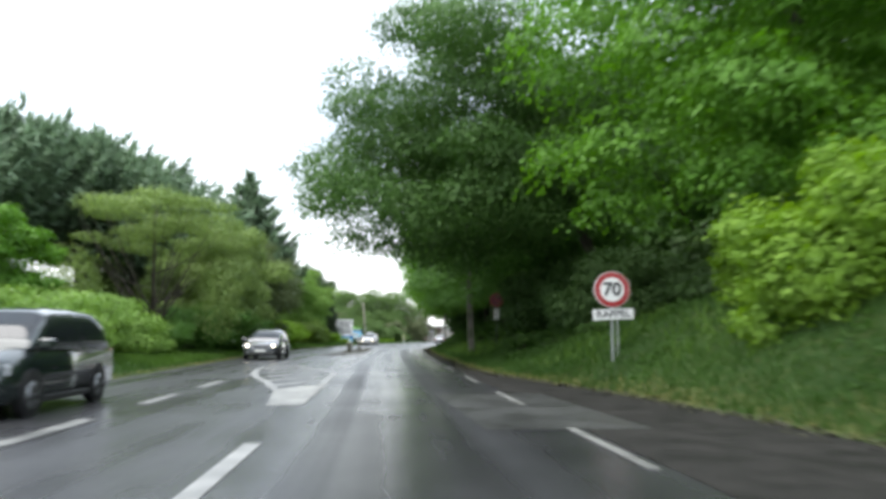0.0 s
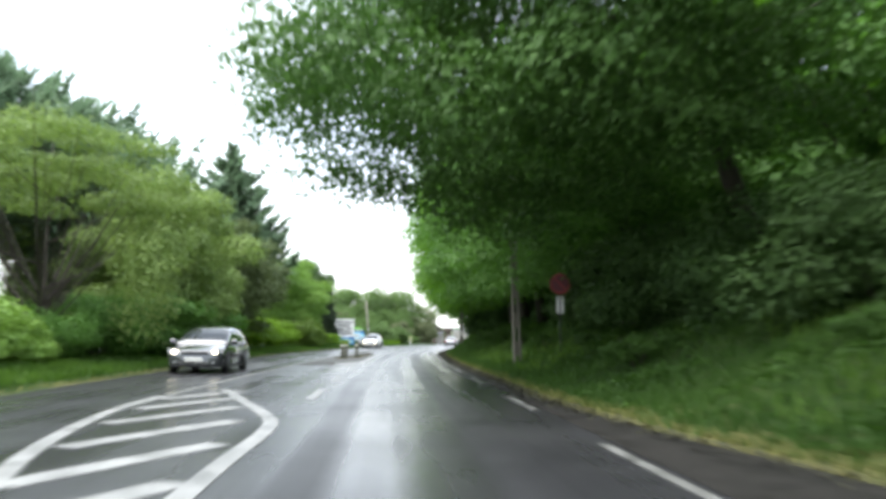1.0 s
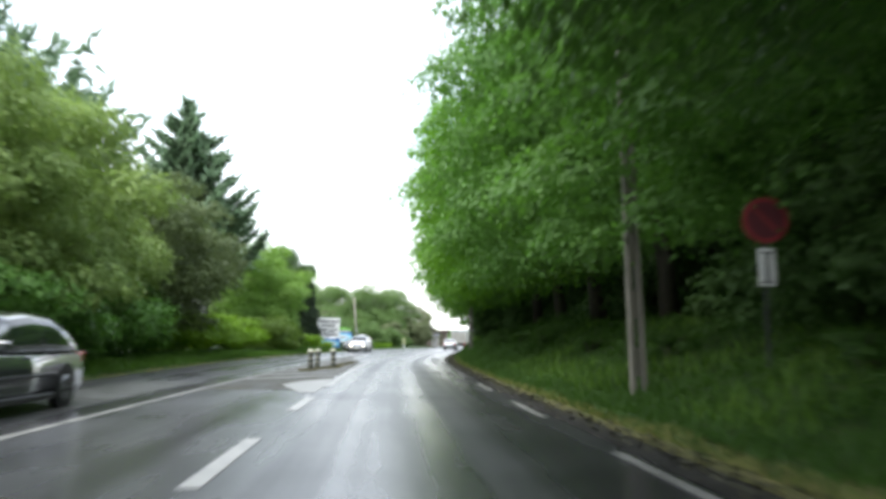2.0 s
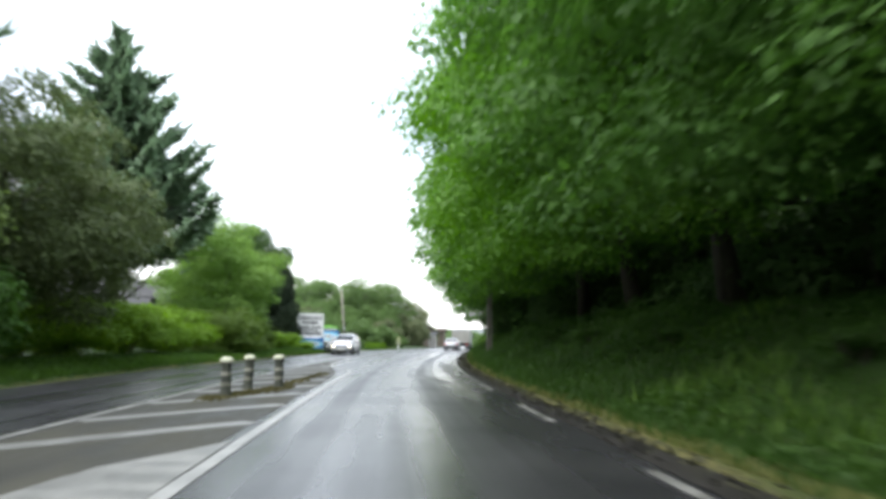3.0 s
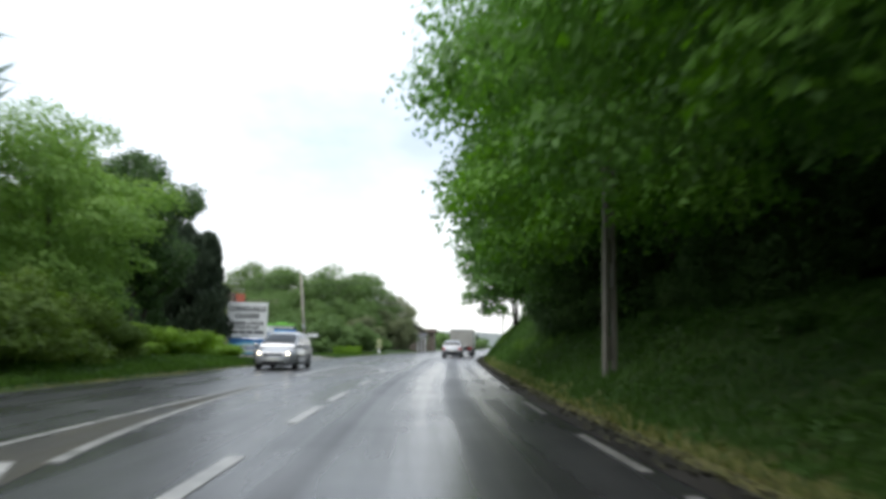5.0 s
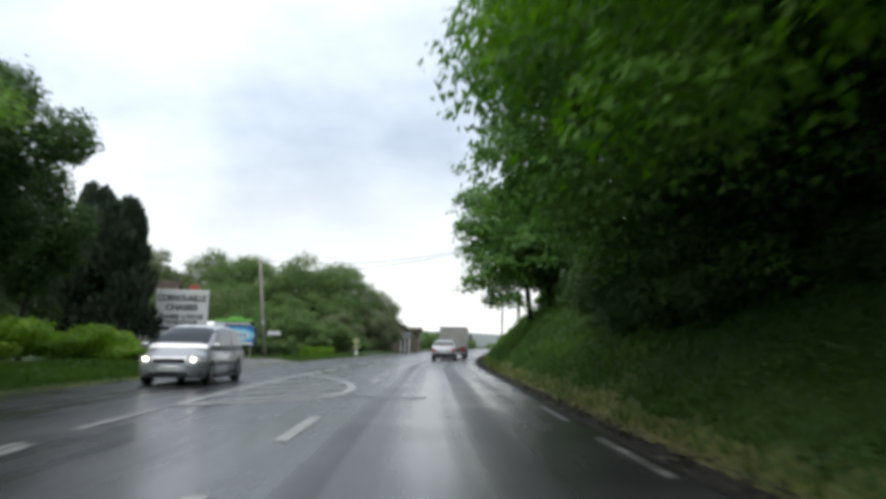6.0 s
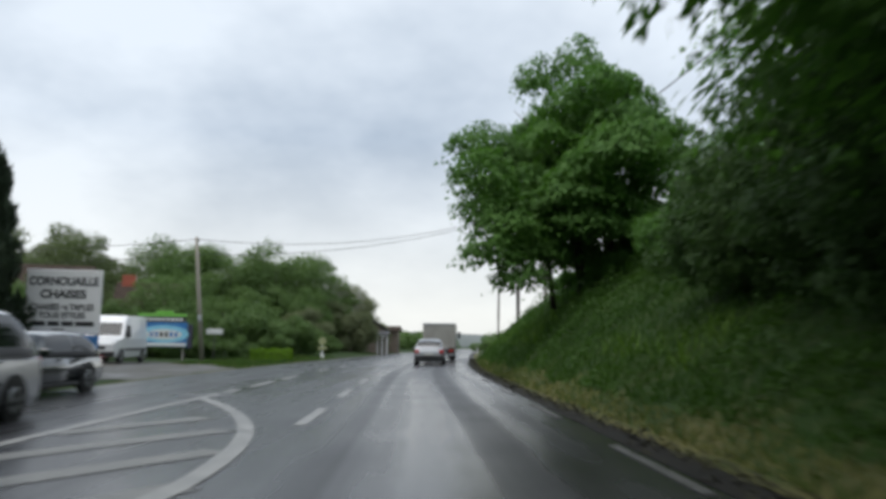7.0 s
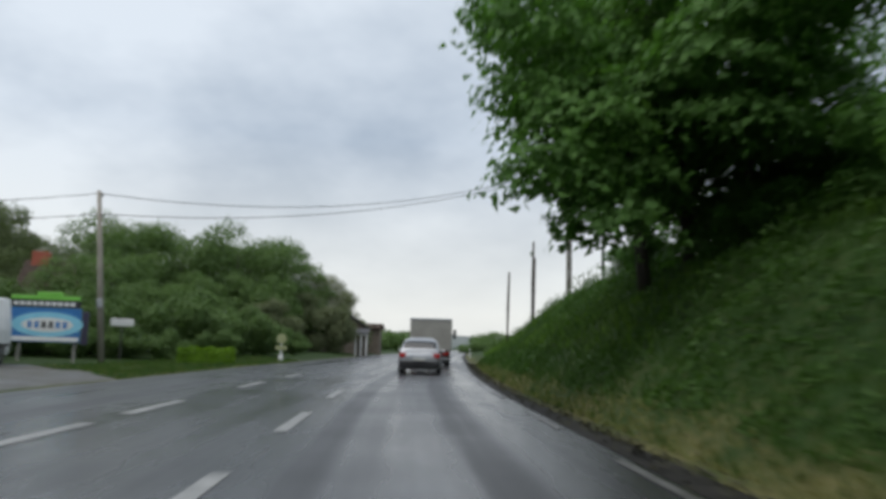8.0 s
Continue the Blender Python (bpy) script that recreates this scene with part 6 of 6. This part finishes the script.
    for s in (-1, 1):
        lamp_body = loft([[(s * w * 0.50, L / 2 - 0.03, nose - 0.01), (s * w * 0.93, L / 2 - 0.22, nose - 0.0), (s * w * 0.93, L / 2 - 0.30, nose + 0.14), (s * w * 0.54, L / 2 - 0.10, nose + 0.12)],
                          [(s * w * 0.50, L / 2 + 0.012, nose - 0.01), (s * w * 0.95, L / 2 - 0.14, nose - 0.0), (s * w * 0.93, L / 2 - 0.20, nose + 0.15), (s * w * 0.54, L / 2 - 0.03, nose + 0.13)]])
        hl = part("headlight", lamp_body, M_HEAD, v, "clear headlight with a lit bulb" if lights_on else "clear headlight")
        if lights_on:
            part("bulb", rod(0.055, 0.055, 0.03, Matrix.Translation((s * w * 0.70, L / 2 - 0.015, nose + 0.06)) @ pose(0, 0, 0, 90), 16), M_HEAD_ON, hl, "lit bulb")
        part("fog_lamp", rod(0.05, 0.05, 0.03, Matrix.Translation((s * w * 0.66, L / 2 + 0.03, 0.36)) @ pose(0, 0, 0, 90), 14), M_HEAD, v)
        part("sill", box(s * (w - 0.03), -L * 0.22, 0.17, s * (w + 0.012), L * 0.24, 0.27, 0.015), M_TRIM, v)
        part("side_moulding", box(s * (w - 0.01), -L * 0.22, 0.52, s * (w + 0.014), L * 0.22, 0.57, 0.008), M_TRIM, v)
        for f in (0.50, 0.72):
            part("door_handle", box(s * (w - 0.03), Y(f) - 0.08, belt - 0.13, s * (w + 0.012), Y(f) + 0.08, belt - 0.09, 0.01), paint, v)
        part("tail_lamp", box(s * w * 0.66, -L / 2 - 0.012, boot - 0.28, s * w * 0.95, -L / 2 + 0.16, boot - 0.08, 0.02), M_TAIL_ON if tail_on else M_TAIL, v, "red tail lamp")
        mirror = box(s * w * 0.98, Y(screen[0]) - 0.22, belt - 0.02, s * (w + 0.18), Y(screen[0]) - 0.08, belt + 0.13, 0.03)
        part("mirror", mirror, paint, v)
        for f in (0.185, 0.815):
            arch = rod(wheel_r * 1.16, wheel_r * 1.16, 0.02, Matrix.Translation((s * (w - 0.005), Y(f), wheel_r + 0.02)) @ pose(0, 0, 0, 0, 90, 0), 24)
            part("wheel_arch", arch, M_TRIM, v)
            wheel(v, s * (w - 0.085), Y(f), wheel_r, 0.20)
    part("grille", box(-w * 0.46, L / 2 - 0.05, nose - 0.03, w * 0.46, L / 2 + 0.018, nose + 0.08, 0.015), M_TRIM, v)
    part("front_bumper", loft([[(-w * 0.95, L / 2 - 0.30, z0), (-w * 0.80, L / 2 - 0.02 + g, z0), (0, L / 2 + 0.05 + g, z0), (w * 0.80, L / 2 - 0.02 + g, z0), (w * 0.95, L / 2 - 0.30, z0)] for z0, g in ((0.22, -0.03), (0.30, 0.0), (0.48, 0.0), (0.53, -0.04))]), paint, v, smooth=True)
    part("lower_grille", box(-w * 0.55, L / 2 - 0.02, 0.25, w * 0.55, L / 2 + 0.055, 0.36, 0.015), M_TRIM, v)
    for s in (-0.45, 0.25):
        part("wiper", tube([(s * w - 0.1, Y(screen[0]) - 0.02, deck[1] + 0.03), (s * w + 0.45, Y(screen[0]) - 0.07, deck[1] + 0.07)], [0.012, 0.008], 5), M_TRIM, v)
    part("rear_bumper", box(-w * 0.93, -L / 2 - 0.06, 0.28, w * 0.93, -L / 2 + 0.12, 0.55, 0.03), M_TRIM if tail_on else paint, v)
    part("number_plate", box(-0.26, L / 2 + 0.03, 0.385, 0.26, L / 2 + 0.062, 0.495), M_PLATE, v)
    part("number_plate", box(-0.26, -L / 2 - 0.075, boot - 0.38, 0.26, -L / 2 - 0.005, boot - 0.27), M_PLATE, v)
    return v


heading = lambda y: math.degrees(math.atan2(-(centre(y + 1) - centre(y - 1)), 2))
# the car ahead, waiting behind the lorry
ahead_car = car("hatchback", "silver compact hatchback with red tail lamps on the wet road", "car", M_SILVER, 4.1, 1.80, 1.56, 0.92, (0.80, 0.94), 0.97, (0.25, 0.42), 0.0, (0.86, 0.985), 10.38, 142.2, 0.0, heading(142), tail_on=True, wheel_r=0.33)
# oncoming cars
car("people_carrier", "black-green people carrier on the oncoming lane", "car", M_DARKCAR, 4.2, 1.74, 1.58, 0.96, (0.80, 0.97), 0.98, (0.20, 0.38), 0.0, (0.91, 0.985), -5.80, 12.6, 0.0, 180 + 1, lights_on=True, wheel_r=0.30, nose=0.60)
car("hatchback", "dark grey five-door hatchback with a wet shining bonnet", "car", M_GREYCAR, 4.25, 1.78, 1.50, 0.93, (0.76, 0.95), 0.96, (0.22, 0.44), 0.0, (0.80, 0.965), -6.0, 40.4, 0.0, 180 + heading(41), lights_on=True, wheel_r=0.32)
car("minivan", "silver minivan with lit headlights on the oncoming lane", "car", M_SILVER, 4.3, 1.74, 1.62, 0.96, (0.78, 0.98), 0.98, (0.17, 0.40), 0.0, (0.90, 0.985), -1.95, 105.4, 0.0, 180 + heading(105), lights_on=True, wheel_r=0.30, nose=0.62)
car("estate_car", "dark green estate car at the edge of the lot", "car", M_DARKCAR, 4.3, 1.70, 1.36, 0.86, (0.70, 0.87), 0.90, (0.27, 0.43), 0.0, (0.88, 0.97), -2.85, 112.3, 0.0, 180 + heading(113) - 2, wheel_r=0.31)

# white delivery van in the lot
van = thing("delivery_van", -6.9, 136.6, ground_z(-6.9, 136.6) + 0.035, 176, "white delivery van parked on the gravel lot", "van")
rings = []
for yy, lo, top, k in ((2.55, 0.42, 0.95, 0.82), (2.45, 0.32, 1.12, 0.94), (1.55, 0.30, 1.32, 1.0), (0.95, 0.30, 2.05, 1.0), (0.55, 0.30, 2.38, 1.0), (-2.5, 0.32, 2.42, 1.0), (-2.6, 0.36, 2.36, 0.98)):
    a = 0.98 * k
    b = a * (0.86 if top > 1.5 else 0.92)
    rings.append([(-a * 0.95, yy, lo), (-a, yy, lo + 0.25), (-a, yy, min(top - 0.05, 1.25)), (-b, yy, top - 0.04), (-b * 0.85, yy, top), (b * 0.85, yy, top), (b, yy, top - 0.04), (a, yy, min(top - 0.05, 1.25)), (a, yy, lo + 0.25), (a * 0.95, yy, lo)])
part("body", loft(rings), M_VANWHITE, van, smooth=False)
pane("windscreen", ((-0.86, 1.52, 1.36), (0.86, 1.52, 1.36), (0.78, 0.97, 2.02), (-0.78, 0.97, 2.02)), (0, 1, 0.5), van, 0.94)
for s in (-1, 1):
    pane("side_window", ((s * 0.985, 1.30, 1.32), (s * 0.985, 0.35, 1.32), (s * 0.93, 0.40, 1.92), (s * 0.93, 0.85, 1.92)), (s, 0, 0.1), van, 0.9)
    part("headlight", box(s * 0.56, 2.42, 0.82, s * 0.86, 2.52, 1.02, 0.03), M_HEAD, van)
    part("mirror", box(s * 1.0, 1.18, 1.28, s * 1.2, 1.30, 1.58, 0.03), M_TRIM, van)
    part("side_strip", box(s * 0.985, -2.4, 0.62, s * 1.0, 1.3, 0.74), M_TRIM, van)
    for yy in (1.75, -1.75):
        part("wheel_arch", rod(0.40, 0.40, 0.02, Matrix.Translation((s * 0.975, yy, 0.36)) @ pose(0, 0, 0, 0, 90, 0), 22), M_TRIM, van)
        wheel(van, s * 0.89, yy, 0.33, 0.2)
part("front_bumper", box(-0.86, 2.42, 0.34, 0.86, 2.60, 0.60, 0.04), M_TRIM, van)
part("grille", box(-0.45, 2.50, 0.70, 0.45, 2.575, 0.84, 0.02), M_TRIM, van)
part("number_plate", box(-0.26, 2.60, 0.44, 0.26, 2.615, 0.55), M_PLATE, van)

# lorry with a covered load, far ahead
truck = thing("lorry", 13.2, 155.6, 0, heading(156), "lorry with a grey-beige covered load seen from behind", "lorry")
part("load_box", box(-1.24, -2.9, 0.98, 1.24, 2.6, 2.82, 0.04), M_TARP, truck, "ribbed grey-beige cover")
for k in range(9):
    part("rib", box(-1.20 + k * 0.29, -2.945, 1.02, -1.12 + k * 0.29, -2.905, 2.78, 0.008), M_TARP, truck)
part("top_rail", box(-1.26, -2.96, 2.74, 1.26, -2.86, 2.86, 0.02), M_GALV, truck)
part("chassis", box(-0.9, -2.7, 0.55, 0.9, 4.6, 0.96), M_TRIM, truck)
part("cab", box(-1.15, 2.9, 0.7, 1.15, 4.7, 2.6, 0.12, seg=2), M_VANWHITE, truck)
part("under_bar", box(-1.15, -2.85, 0.42, 1.15, -2.75, 0.56, 0.02), M_GALV, truck)
for s in (-1, 1):
    part("tail_lamp", box(s * 0.72, -2.93, 0.70, s * 1.12, -2.86, 0.86, 0.02), M_TAIL, truck)
    part("mirror", box(s * 1.32, 3.4, 1.75, s * 1.52, 3.5, 2.35, 0.03), M_TRIM, truck)
    part("mirror_arm", box(s * 1.12, 3.43, 2.0, s * 1.34, 3.47, 2.04), M_TRIM, truck)
    part("mud_flap", box(s * 0.62, -2.35, 0.18, s * 1.12, -2.32, 0.6), M_TRIM, truck)
    for yy in (-1.7, -0.6, 3.7):
        wheel(truck, s * 0.98, yy, 0.46, 0.3)

# ---- houses ----
def house(x, y, rz, wide, deep, eaves, ridge, wall, roof, label, windows=(), chimney=False, hip=0.0):
    """A house with its ridge along its width: walls, gabled or hipped roof slopes, windows on the front."""
    h = thing("house", x, y, ground_z(x, y), rz, label, "house")
    w, d = wide / 2, deep / 2
    top = eaves + 0.05 if hip else ridge
    part("wall", loft([[(-w, -d, -0.5), (-w, d, -0.5), (-w, d, eaves), (-w, 0, top), (-w, -d, eaves)], [(w, -d, -0.5), (w, d, -0.5), (w, d, eaves), (w, 0, top), (w, -d, eaves)]]), wall, h)
    for s in (-1, 1):
        o = 0.35
        k = (ridge - eaves) / d
        a = [(-w - o, s * (d + o), eaves - k * o), (w + o, s * (d + o), eaves - k * o), (w + o - hip, 0, ridge), (-w - o + hip, 0, ridge)]
        part("roof", loft([[(p[0], p[1], p[2] + 0.02) for p in a], [(p[0], p[1], p[2] + 0.18) for p in a]]), roof, h)
        if hip:
            e = [(s * (w + o), -d - o, eaves - k * o), (s * (w + o), d + o, eaves - k * o), (s * (w + o - hip), 0, ridge)]
            part("hip_end", loft([[(p[0], p[1], p[2] + 0.02) for p in e], [(p[0], p[1], p[2] + 0.18) for p in e]]), roof, h)
    for px, pz, pw, ph in windows:
        win = part("window", box(px - pw / 2, -d - 0.05, pz, px + pw / 2, -d + 0.04, pz + ph, 0.02), M_WOODWHITE, h)
        for s in (-1, 1):
            part("pane", box(px + s * pw / 4 - pw / 5, -d - 0.06, pz + 0.08, px + s * pw / 4 + pw / 5, -d - 0.052, pz + ph - 0.08), M_GLASS, win)
    if chimney:
        part("chimney", box(-w + 0.1, -0.5, eaves, -w + 1.1, 0.5, ridge + 0.75, 0.03), M_TILE, h, "red brick chimney")
    return h


house(-27.0, 131, 12, 9.0, 7.0, 3.9, 7.0, M_WALL, M_SLATE, "pale rendered house with a slate roof behind the trees", ((-2.8, 1.0, 1.2, 1.4), (0.2, 1.0, 1.2, 1.4), (3.0, 1.0, 1.2, 1.4)))
house(-10.6, 163, 6, 4.6, 5.0, 3.6, 5.5, M_STONE, M_BROWN_ROOF, "dark-roofed house with a red brick chimney among the trees", ((-1.2, 1.2, 1.0, 1.2), (1.2, 1.2, 1.0, 1.2)), True)
house(-12.6, 144.6, 4, 4.2, 5.0, 3.6, 5.4, M_STONE, M_BROWN_ROOF, "brown stone house with a dark roof behind the board", ((-1.6, 0.9, 1.0, 1.2), (1.4, 0.9, 1.0, 1.2)))
hipped = house(-20.9, 105, 14, 7.2, 6.0, 3.75, 5.75, M_WALL, M_SLATE, "white rendered house with a hipped dark slate roof", ((-2.2, 0.9, 1.1, 1.3), (0.4, 0.9, 1.1, 1.3), (2.6, 0.9, 1.0, 1.3)), hip=2.4)
part("porch_roof", loft([[(0.6, -4.7, 3.0 + z), (3.7, -4.7, 3.0 + z), (3.7, -3.05, 3.62 + z), (0.6, -3.05, 3.62 + z)] for z in (0, 0.12)]), M_SLATE, hipped)
for x in (0.8, 2.1, 3.5):
    part("porch_post", box(x - 0.07, -4.62, -0.4, x + 0.07, -4.48, 3.02, 0.02), M_WOODWHITE, hipped)
# the white-fronted house at the bend
bend = house(8.8, 196.6, -72, 7.5, 5.2, 2.7, 4.25, M_STONE, M_SLATE, "low roadside house with a slate roof at the bend", ((-1.5, 0.7, 1.0, 1.3), (1.5, 0.7, 1.0, 1.3)))
porch = thing("white_porch", 11.3, 187.0, 0, -8, "white timber porch in front of the roadside house", "porch")
for x in (-0.56, -0.02, 0.54):
    part("post", box(x - 0.08, -0.09, -0.2, x + 0.08, 0.09, 2.1, 0.02), M_WOODWHITE, porch)
part("beam", box(-0.70, -0.14, 2.1, 0.68, 0.14, 2.32, 0.02), M_WOODWHITE, porch)
part("roof", loft([[(-0.8, -0.3, 2.32), (0.78, -0.3, 2.32), (0.78, 1.5, 2.75), (-0.8, 1.5, 2.75)], [(-0.8, -0.3, 2.40), (0.78, -0.3, 2.40), (0.78, 1.5, 2.83), (-0.8, 1.5, 2.83)]]), M_SLATE, porch)
part("back_wall", box(-0.68, 1.3, -0.2, 0.66, 1.5, 2.72), M_STONE, porch)
house(14.5, 207.6, -12, 1.9, 3.0, 3.15, 3.65, M_STONE, M_BROWN_ROOF, "small dark brown building beyond the porch", ())
